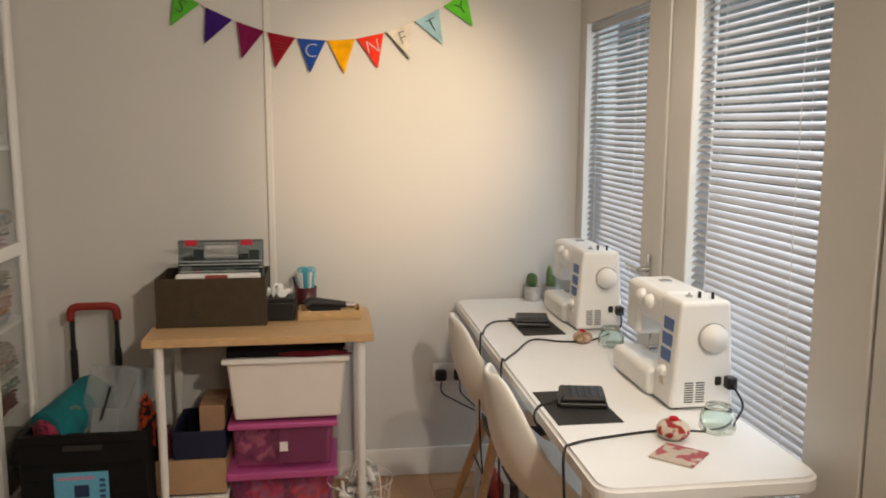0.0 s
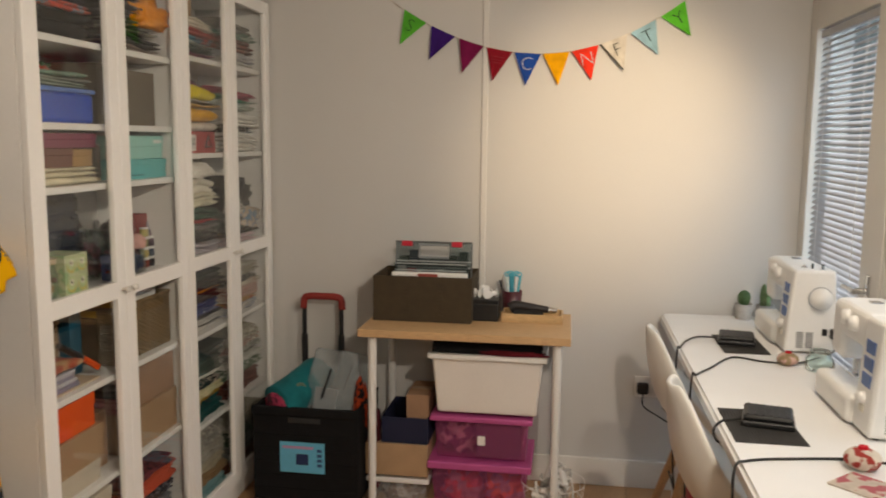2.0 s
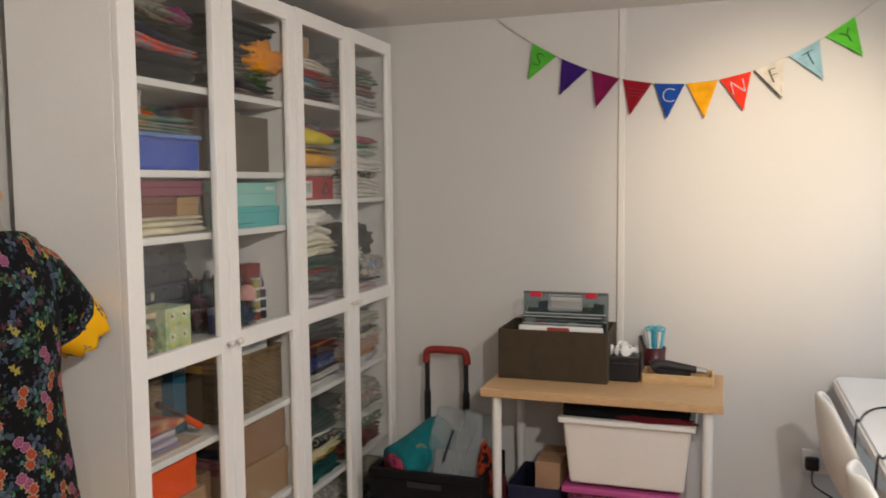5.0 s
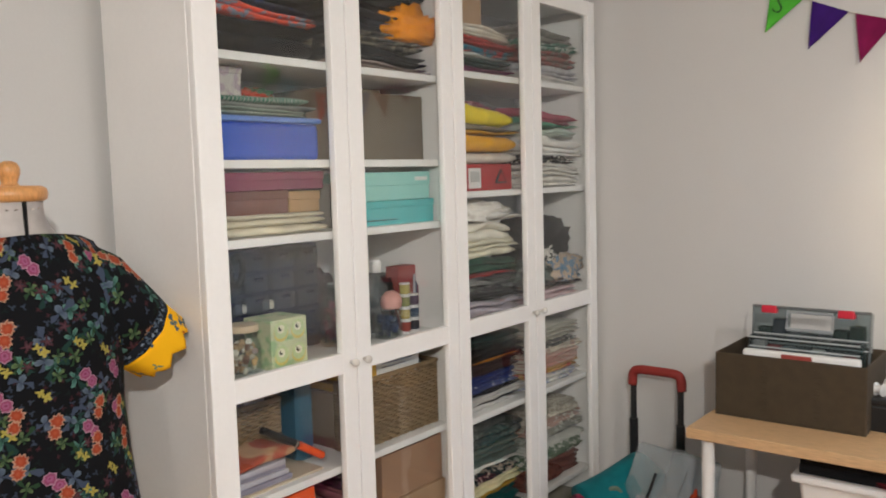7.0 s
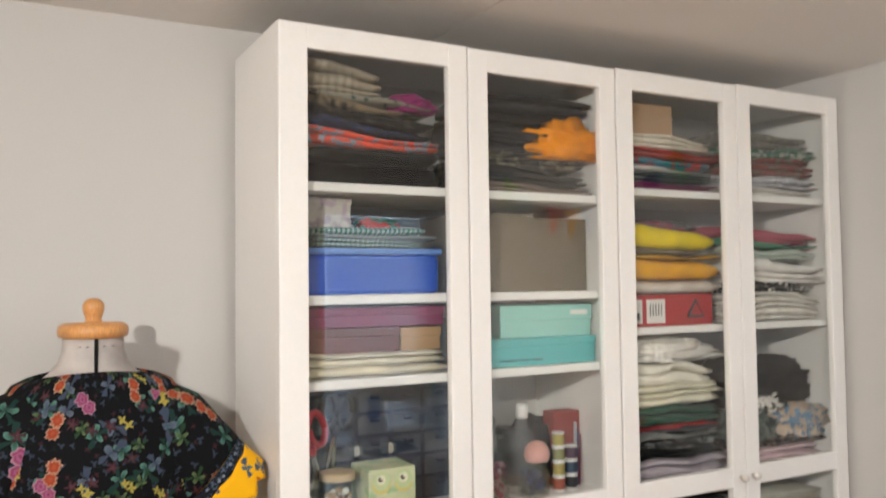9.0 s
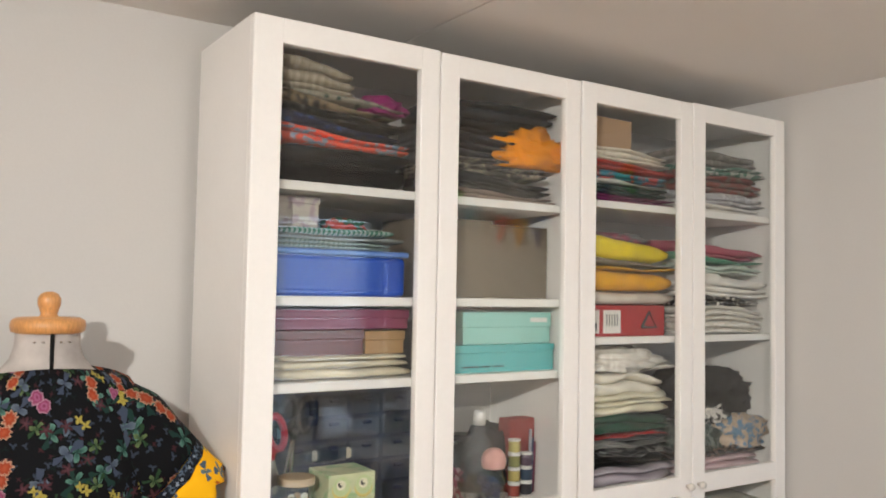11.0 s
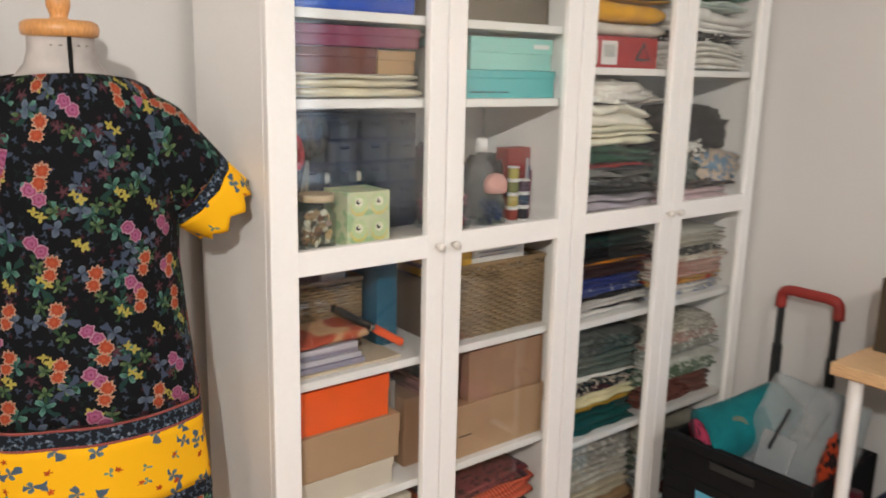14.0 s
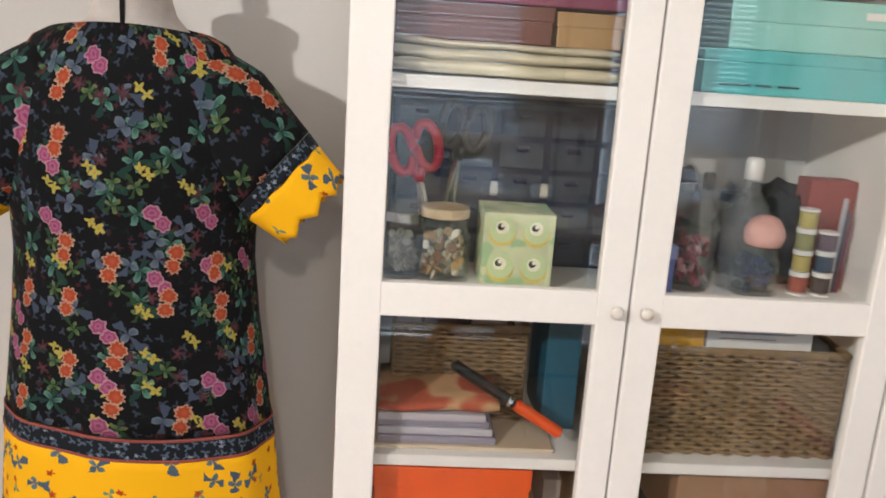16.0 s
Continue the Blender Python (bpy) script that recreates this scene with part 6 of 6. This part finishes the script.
def parts_case(x0, x1, y0, y1, z0, z1, label, bits, latches, lean, white=False):
    c = thing("organiser_case", ((x0 + x1) / 2, (y0 + y1) / 2, z0), label, "case", "organiser cases")
    t = about((x0 + x1) / 2, y1, z0, lean, 0, 0)
    cx = (x0 + x1) / 2
    if latches:
        bm = rbox(x0, cx - 0.062, y0, y1, z0, z1, 0.008, 3)
        rbox(cx + 0.062, x1, y0, y1, z0, z1, 0.008, 3, bm=bm)
        rbox(cx - 0.061, cx + 0.061, y0, y1, z0, z1 - 0.064, 0.006, 2, bm=bm)
        rbox(cx - 0.061, cx + 0.061, y0 + 0.012, y1 - 0.012, z1 - 0.016, z1, 0.006, 2, bm=bm)
    else:
        bm = rbox(x0, x1, y0, y1, z0, z1, 0.008, 3)
    p = part("shell", turned(bm, t), PLASTIC if white else clear("case_plastic", (0.62, 0.68, 0.69), 1.5, 0.08, cloud=0.05, body=(0.3, 0.34, 0.34)), c)
    if not white:
        p.visible_shadow = False
    if not white:
        for zz in ((z1 - 0.075, z1 - 0.100) if latches else (z1 - 0.004, z1 - 0.030)):
            part("lid_seam", turned(rbox(x0 + 0.004, x1 - 0.004, y0 - 0.003, y0 + 0.004, zz - 0.004, zz, 0.001), t), paint("frosted_seam_plastic", (0.42, 0.45, 0.45), 0.35, bump=0.0), c)
    rng = random.Random(int(z0 * 1000))
    n = 7
    for i in range(n if bits else 0):
        a = x0 + 0.012 + i * (x1 - x0 - 0.024) / n
        col = bits[i % len(bits)]
        h = rng.uniform(0.62, 0.88) * (z1 - z0)
        if latches and 2 <= i <= 4:
            h = min(h, z1 - z0 - 0.075)
        part("contents", turned(rbox(a, a + (x1 - x0) / n - 0.008, y0 + 0.006, y1 - 0.006, z0 + 0.005, z0 + 0.005 + h, 0.003), t), mp("bits_" + col[1:], col, 0.6), c)
    if latches:
        for x in (x0 + 0.045, x1 - 0.06):
            part("latch", turned(rbox(x - 0.022, x + 0.022, y0 - 0.006, y0 + 0.015, z1 - 0.018, z1 + 0.004, 0.004, 2), t), RED, c, "red plastic latch")
        hp = [(cx - 0.060, y0 - 0.002, z1 - 0.060), (cx - 0.060, y0 - 0.002, z1 - 0.010), (cx + 0.060, y0 - 0.002, z1 - 0.010), (cx + 0.060, y0 - 0.002, z1 - 0.060), (cx - 0.060, y0 - 0.002, z1 - 0.060)]
        part("handle", turned(tube(hp, 0.005, 8), t), paint("grey_handle_plastic", (0.30, 0.32, 0.33), 0.4, bump=0.0), c)
        part("rim", turned(tube([(x0, y0, z0 + 0.01), (x0, y0, z1), (x1, y0, z1), (x1, y0, z0 + 0.01)], 0.005, 8), t), paint("dark_grey_rim", (0.12, 0.13, 0.13), 0.4, bump=0.0), c)
    return c


parts_case(-0.662, -0.352, 3.225, 3.275, 0.86, 1.045, "clear organiser case with red latches and thread", ["#1c3028", "#28343e", "#5a5e62", "#2c3234", "#141e28", "#1c2c24"], True, -6)
parts_case(-0.660, -0.362, 3.180, 3.220, 0.85, 0.972, "flat clear organiser case with coloured bits", ["#8a8a8a", "#7a2a2c", "#5f6c72", "#343e40", "#a0a09a"], False, -4)
wc = parts_case(-0.664, -0.358, 3.146, 3.176, 0.80, 0.938, "white plastic case with a red handle", [], False, -2, white=True)
part("handle", rbox(-0.555, -0.475, 3.139, 3.1465, 0.922, 0.936, 0.003, 2), mp("brick_red_plastic", "#8f3a34", 0.4), wc, "red plastic handle")

k = thing("black_tin", (-0.292, 3.24, DZ), "black tin with white reels on top", "tin")
part("body", rbox(-0.352, -0.237, 3.195, 3.290, DZ, DZ + 0.072, 0.006, 2), BLACKP, k)
part("lid", rbox(-0.354, -0.235, 3.193, 3.292, DZ + 0.072, DZ + 0.090, 0.004, 2), BLACKP, k)
for i, (x, y, zz, a) in enumerate(((-0.325, 3.23, DZ + 0.108, 70), (-0.285, 3.225, DZ + 0.106, 20), (-0.262, 3.26, DZ + 0.104, 110), (-0.300, 3.265, DZ + 0.118, 50))):
    bm = lathe([(0.018, -0.012), (0.018, -0.009), (0.010, -0.009), (0.010, 0.009), (0.018, 0.009), (0.018, 0.012)], 0, 0, 0, 18)
    bm.transform(Matrix.Translation((x, y, zz)) @ pose(0, 0, 0, 90, 0, a))
    solo("white_reel", bm, PLASTIC, "small white plastic reel on a black tin", "reel", "white reels")


def wooden_tray():
    t = thing("wooden_tray", (-0.10, 3.26, DZ), "pale wooden tray on a small desk", "tray")
    m = wood("pale_pine", (0.60, 0.40, 0.20), (4, 40, 40), 0.5)
    part("bottom", rbox(-0.225, 0.018, 3.20, 3.33, DZ, DZ + 0.006, 0.001), m, t)
    for a in ((-0.225, 0.018, 3.20, 3.208), (-0.225, 0.018, 3.322, 3.33), (-0.225, -0.217, 3.208, 3.322), (0.010, 0.018, 3.208, 3.322)):
        part("side", rbox(*a, DZ + 0.006, DZ + 0.034, 0.002), m, t)


wooden_tray()
s = thing("lint_brush", (-0.10, 3.26, DZ + 0.006), "dark lint brush with steel tip in a tray", "brush")
bm = tube(curve_points([(-0.195, 3.26, DZ + 0.045), (-0.17, 3.26, DZ + 0.058), (-0.10, 3.258, DZ + 0.052), (-0.04, 3.255, DZ + 0.046)], 6), 0.022, 14, r1=0.013)
smooth(part("body", bm, paint("charcoal_rubber", (0.022, 0.018, 0.02), 0.55, var=0.2), s))
part("tip", rod((-0.04, 3.255, DZ + 0.046), (-0.005, 3.253, DZ + 0.043), 0.012, 14, r1=0.011), CHROME, s)
part("bristles", rbox(-0.18, -0.06, 3.247, 3.269, DZ + 0.006, DZ + 0.045, 0.003), paint("dark_bristle", (0.02, 0.02, 0.02), 0.9), s)

c = thing("pen_pot", (-0.195, 3.365, DZ), "burgundy pen pot full of pale blue scissors", "pen pot")
smooth(part("pot", lathe([(0.034, 0), (0.038, 0.004), (0.042, 0.10), (0.038, 0.10), (0.034, 0.010), (0.001, 0.008)], -0.195, 3.365, DZ, 24), mp("burgundy_plastic", "#4a1420", 0.4), c))
for i, (dx, dy, h, col) in enumerate(((-0.02, 0.0, 0.165, "#e8ecec"), (-0.005, 0.012, 0.172, "#48b0c8"), (0.012, -0.008, 0.168, "#f0f0ee"), (0.02, 0.010, 0.162, "#58bcd0"), (-0.012, -0.016, 0.158, "#d8e4e4"), (0.002, -0.002, 0.176, "#48b0c8"), (-0.03, 0.006, 0.14, "#2c2c30"))):
    solo("craft_scissor_pen", rod((-0.195 + dx * 0.6, 3.365 + dy, DZ + 0.012), (-0.195 + dx * 1.7, 3.365 + dy * 0.8, DZ + h), 0.0045, 8, r1=0.0055), mp("penbody_" + col[1:], col, 0.4), "slim pen standing in a burgundy pot", "pen", "pens in the pot")
for i in range(5):
    a = i * 1.26
    pts = [(-0.195 + 0.012 * i - 0.02 + 0.011 * math.cos(q), 3.352, DZ + 0.170 + 0.004 * (i % 2) + 0.009 * math.sin(q)) for q in [6.2832 * j / 12 for j in range(13)]]
    part("scissor_ring", tube(pts, 0.0028, 6), mp("aqua_plastic", "#48b0c8", 0.4), c, "aqua plastic ring")

# ---- under the small desk ----
def tub(name, x0, x1, y0, y1, z0, z1, material, rim, label, splay=0.92, lid=None):
    b = thing(name, ((x0 + x1) / 2, (y0 + y1) / 2, z0), label, "storage tub")
    cx, cy = (x0 + x1) / 2, (y0 + y1) / 2
    bm = rbox(x0, x1, y0, y1, z0, z1, 0.012, 3)
    for v in bm.verts:
        k = splay + (1 - splay) * (v.co.z - z0) / (z1 - z0)
        v.co.x, v.co.y = cx + (v.co.x - cx) * k, cy + (v.co.y - cy) * k
    p = part("body", bm, material, b)
    part("rim", rbox(x0 - 0.014, x1 + 0.014, y0 - 0.014, y1 + 0.010, z1 - 0.018, z1 + (0.004 if not lid else 0.012), 0.006, 2), rim, b)
    return b, p


PINK = clear("pink_tub_plastic", (0.86, 0.45, 0.66), 1.45, 0.15, cloud=0.34, body=lin("#b4588e"))
PINKR = mp("pink_plastic", "#b8508c", 0.45)
_, p = tub("white_storage_tub", -0.482, -0.048, 3.045, 3.36, 0.402, 0.640, paint("white_tub_plastic", (0.80, 0.76, 0.72), 0.45, var=0.03), PLASTIC, "white plastic storage tub stacked on a pink tub", 0.89)
_, p = tub("pink_storage_tub", -0.472, -0.098, 3.065, 3.36, 0.212, 0.385, PINK, PINKR, "translucent pink plastic tub full of fabric", 0.94)
p.visible_shadow = False
_, p = tub("pink_storage_tub", -0.482, -0.098, 3.060, 3.36, 0.0, 0.190, PINK, PINKR, "translucent pink plastic tub with a lid", 0.93, lid=True)
p.visible_shadow = False
folded(-0.46, -0.08, 0, 0.068, MATS["cloth_black_soft"], "black and red garment folded on a white tub", 3, 0.0, 0.006, 0.0, 0.30, "folded_garment", "garment", "").matrix_world = Matrix.Translation((-0.265, 3.20, 0.6445)) @ pose(0, 0, 0, 0, 0, 90) @ Matrix.Diagonal((1, 1.15, 1, 1))
scrunch(-0.17, 3.055, 0.6445, 0.26, 0.05, 0.022, fabric("cloth_wine", lin("#6a1a24")), "wine red fabric edge on a black garment", seed=5)
for i, (x, z, c) in enumerate(((-0.38, 0.216, "#6a3050"), (-0.20, 0.216, "#7a5a58"), (-0.37, 0.004, "#ee6a58"), (-0.20, 0.004, "#f8864c"))):
    scrunch(x, 3.2, z + 0.004, 0.15, 0.17, 0.13, fabric("tub_cloth_%s" % c[1:], lin(c), lin("#b89a90"), "mottle", 20), "bundled fabric inside a pink tub", seed=50 + i)
solo("white_label", rbox(-0.298, -0.268, 3.0625, 3.0635, 0.275, 0.312, 0), PAPER, "small white label stuck on a pink tub", "label")
solo("dark_red_pouch", rbox(-0.305, -0.125, 3.078, 3.10, 0.222, 0.362, 0.006, 2), mp("dark_plum_cloth", "#4a2440", 0.8), "dark plum pouch inside a pink tub", "pouch")
carton("kraft_carton", -0.748, -0.495, 3.06, 3.36, 0.127, 0.258, KRAFT, "kraft card carton under a small desk", lid=0.0)
lb = lidless_box("blue_card_box", -0.685, -0.495, 3.07, 3.34, 0.2595, 0.365, mp("dark_blue_card", "#101838", 0.6), "dark blue open card box on a kraft carton")
bm = bmesh.new()
for i in range(9):
    join(bm, lathe([(0.004, 0), (0.003, 0.004)], -0.675 + i * 0.021, 3.066, 0.2595, 8))
part("stud", bm, CHROME, lb, "row of pale studs")
carton("small_brown_box", -0.590, -0.499, 3.10, 3.30, 0.266, 0.452, KRAFTD, "small brown card box in a blue box")
_, p = tub("clear_storage_tub", -0.735, -0.505, 3.08, 3.36, 0.0, 0.110, CLEARP, PLASTIC, "clear plastic tub of scraps on the floor", 0.95)
p.visible_shadow = False
scrunch(-0.62, 3.20, 0.004, 0.19, 0.19, 0.09, fabric("scrap_mix", lin("#8a6a5a"), lin("#b8a8a0"), "mottle", 26), "mixed fabric scraps inside a clear tub", seed=77)


def cable_tangle():
    rng = random.Random(9)
    b = thing("wire_basket", (0.0, 3.09, 0), "round white wire basket full of tangled cables", "basket")
    bm = bmesh.new()
    for h, r in ((0.004, 0.10), (0.07, 0.115), (0.14, 0.125)):
        tube([(0.0 + r * math.cos(a), 3.09 + r * math.sin(a), h) for a in [6.2832 * i / 24 for i in range(25)]], 0.0015, 6, bm=bm)
    part("rings", bm, METALW, b)
    for i in range(14):
        a = 6.2832 * i / 14
        part("wire", tube([(0.10 * math.cos(a), 3.09 + 0.10 * math.sin(a), 0.004), (0.125 * math.cos(a), 3.09 + 0.125 * math.sin(a), 0.14)], 0.0011, 5), METALW, b)
    for i in range(16):
        pts = []
        for k in range(7):
            a, r = rng.uniform(0, 6.28), rng.uniform(0.02, 0.095)
            pts.append((r * math.cos(a), 3.09 + r * math.sin(a), rng.uniform(0.012, 0.17)))
        smooth(solo("cable", tube(curve_points(pts, 7), rng.choice((0.003, 0.004, 0.006)), 7), (PLASTIC, PLASTIC, paint("grey_cable_sleeve", (0.45, 0.44, 0.42), 0.5))[i % 3], "loose white cable tangled in a wire basket", "cable", "tangled cables"))
    for i in range(4):
        bm = rbox(-0.035, 0.035, -0.011, 0.011, -0.009, 0.009, 0.005, 2)
        bm.transform(Matrix.Translation((-0.05 + 0.03 * i, 3.05 + 0.02 * (i % 2), 0.085 + 0.025 * i)) @ pose(0, 0, 0, 20 * i - 30, 25 - 18 * i, 35 * i))
        solo("extension_adapter", bm, PLASTIC, "white plastic adapter among tangled cables", "adapter", "adapters")


cable_tangle()

# ---- trolley crate in the corner ----
def trolley():
    t = thing("trolley_crate", (-0.965, 3.12, 0), "black folding trolley crate with a red-topped handle", "trolley")
    x0, x1, y0, y1, z0, z1 = -1.178, -0.752, 2.955, 3.30, 0.045, 0.415
    blk = paint("black_crate_plastic", (0.005, 0.005, 0.006), 0.75, var=0.25, scale=25, bump=0.1, spec=0.25)
    for a in ((x0, x1, y0, y0 + 0.014), (x0, x1, y1 - 0.014, y1), (x0, x0 + 0.014, y0 + 0.014, y1 - 0.014), (x1 - 0.014, x1, y0 + 0.014, y1 - 0.014)):
        part("side", rbox(*a, z0, z1, 0.004, 2), blk, t)
    part("bottom", rbox(x0, x1, y0, y1, z0 - 0.01, z0, 0.002), blk, t)
    part("rim", rbox(x0 - 0.004, x1 + 0.004, y0 - 0.006, y0 + 0.018, z1 - 0.03, z1 + 0.003, 0.004, 2), blk, t)
    bm = bmesh.new()
    for i in range(5):
        zz = z0 + 0.04 + i * 0.055
        rbox(x0 + 0.01, x1 - 0.01, y0 - 0.0035, y0 + 0.001, zz, zz + 0.004, 0.001, bm=bm)
    part("rib", bm, blk, t)
    part("hand_hole", rbox(-1.03, -0.90, y0 - 0.0075, y0 - 0.004, z1 - 0.055, z1 - 0.034, 0.001), DARK, t)
    st = part("sticker", rbox(-1.066, -0.884, y0 - 0.0055, y0 - 0.0042, 0.158, 0.282, 0), mp("pale_blue_sticker", "#5fb0d0", 0.4), t, "pale blue printed sticker")
    part("picture", rbox(-1.00, -0.95, y0 - 0.0062, y0 - 0.0057, 0.19, 0.235, 0), mp("dark_blue_ink", "#20305a", 0.5), st)
    for i in range(4):
        part("print_bar", rbox(-0.915, -0.895, y0 - 0.0062, y0 - 0.0057, 0.185 + i * 0.02, 0.197 + i * 0.02, 0), mp("navy_print", "#2a4a78", 0.5), st)
    part("print_bar", rbox(-1.055, -0.93, y0 - 0.0062, y0 - 0.0057, 0.255, 0.266, 0), mp("pink_print", "#b888b0", 0.5), st)
    for x in (-1.088, -0.924):
        part("handle_tube", rod((x, 3.34, 0.05), (x, 3.34, 0.760), 0.010, 14), BLACKP, t)
        part("outer_tube", rod((x, 3.34, 0.05), (x, 3.34, 0.62), 0.014, 14), BLACKP, t)
    grip = tube(curve_points([(-1.092, 3.34, 0.735), (-1.088, 3.34, 0.775), (-1.065, 3.34, 0.788), (-1.006, 3.34, 0.789), (-0.947, 3.34, 0.788), (-0.924, 3.34, 0.775), (-0.920, 3.34, 0.735)], 6), 0.0155, 12)
    smooth(part("grip", grip, mp("dark_red_rubber", "#8e2a24", 0.6), t, "red rubber hand grip"))
    for x in (-1.15, -0.78):
        w = rod((x - 0.012, 3.31, 0.035), (x + 0.012, 3.31, 0.035), 0.035, 24, bevel=0.004)
        wh = part("wheel", w, BLACKP, t)
        part("hub", rod((x - 0.014, 3.31, 0.035), (x + 0.014, 3.31, 0.035), 0.016, 16), PLASTIC, wh)
        part("front_foot", lathe([(0.014, 0), (0.014, 0.036)], x, 2.99, 0, 12), BLACKP, t)
    return t


trolley()


def roll_bag(pts, r, material, label, name):
    bm = tube(curve_points(pts, 6), r, 20)
    for v in bm.verts:
        v.co += Vector((1, 1, 1)) * 0.010 * noise.noise(v.co * 16)
    return smooth(solo(name, bm, material, label, "bag"))


TB = fabric("teal_canvas", lin("#136c72"))
roll_bag([(-1.092, 3.000, 0.412), (-1.060, 3.05, 0.428), (-1.02, 3.13, 0.455), (-0.985, 3.22, 0.485)], 0.080, TB, "teal canvas bag rolled up in a trolley crate", "teal_bag")
roll_bag([(-1.100, 2.986, 0.408), (-1.076, 3.022, 0.418)], 0.056, fabric("pink_check_cotton", lin("#a83a58"), lin("#5a2438"), "mottle", 40), "pink patterned cloth roll end in a teal bag", "cloth_roll")
solo("bag_strap", tube(curve_points([(-1.030, 2.985, 0.41), (-1.028, 3.012, 0.47), (-1.005, 3.035, 0.49), (-0.975, 3.06, 0.45)], 6), 0.008, 8), fabric("grey_green_web", lin("#6a7a6a")), "grey-green webbing strap on a teal bag", "strap")


def plastic_wallet(cx, y, z0, w, h, lean, turn, label):
    p = thing("plastic_wallet", (cx, y, z0), label, "wallet", "plastic wallets")
    t = about(cx, y, z0, lean, turn, 0)
    bm = rbox(cx - w / 2, cx + w / 2, y - 0.018, y + 0.018, z0, z0 + h, 0.014, 3)
    bmesh.ops.subdivide_edges(bm, edges=bm.edges[:], cuts=4, use_grid_fill=True)
    for v in bm.verts:
        k = (v.co.z - z0) / h
        v.co.x = cx + (v.co.x - cx) * (1 - 0.28 * k)
        v.co.y += 0.020 * noise.noise(v.co * 13)
        v.co.x += 0.014 * noise.noise(v.co * 9 + Vector((5, 0, 0)))
    ob = smooth(part("pouch", turned(bm, t), clear("wallet_plastic", (0.78, 0.82, 0.84), 1.45, 0.18, cloud=0.26, body=(0.50, 0.53, 0.54)), p))
    ob.visible_shadow = False
    part("zip", turned(tube([(cx - 0.03, y - 0.026, z0 + 0.13), (cx - 0.008, y - 0.026, z0 + 0.25)], 0.0045, 6), t), BLACKP, p, "short dark zip")
    part("paper_insert", turned(rbox(cx - w * 0.28, cx + w * 0.10, y - 0.004, y + 0.002, z0 + 0.01, z0 + h * 0.52, 0.001), t), mp("grey_backing_card", "#8a8c8c", 0.7), p)
    return p


plastic_wallet(-0.905, 3.04, 0.30, 0.24, 0.325, -14, 5, "grey translucent plastic wallet standing in a trolley crate")
plastic_wallet(-0.850, 3.12, 0.30, 0.20, 0.30, -10, 9, "clear plastic wallet behind another in a crate")
scrunch(-0.775, 3.09, 0.30, 0.06, 0.10, 0.21, fabric("orange_print", lin("#a83c1a"), lin("#1c1416"), "mottle", 45), "orange and black printed fabric in a crate", seed=61)
roll_bag([(-0.722, 3.10, 0.06), (-0.722, 3.10, 0.20), (-0.725, 3.10, 0.38)], 0.030, fabric("maroon_nylon", lin("#4a1620")), "maroon nylon bag standing beside a crate", "maroon_bag")

# ---- floor planks ----
def plank_mesh(x0, x1, length):
    bm = rbox(x0, x1 - 0.001, 0, length - 0.001, -0.006, 0.0, 0.0012)
    me = bpy.data.meshes.new("plank")
    bm.transform(Matrix.Translation(-ORIGIN[floor]))
    bm.to_mesh(me)
    bm.free()
    me.materials.append(FLOORWOOD)
    return me


def planks():
    w, ln = 0.192, 1.285
    x, row = XW, 0
    while x < XE - 0.01:
        x1 = min(x + w, XE)
        whole = plank_mesh(x, x1, ln)
        y = YS - ((row * 0.43) % 1.0) * ln
        while y < YN - 0.01:
            a, b = max(y, YS), min(y + ln, YN)
            if b - a > 0.02:
                ob = new("plank", whole if b - a > ln - 0.001 else plank_mesh(x, x1, b - a))
                ob.parent = floor
                ob.location = (0, a, 0)
            y += ln
        x, row = x + w, row + 1


planks()
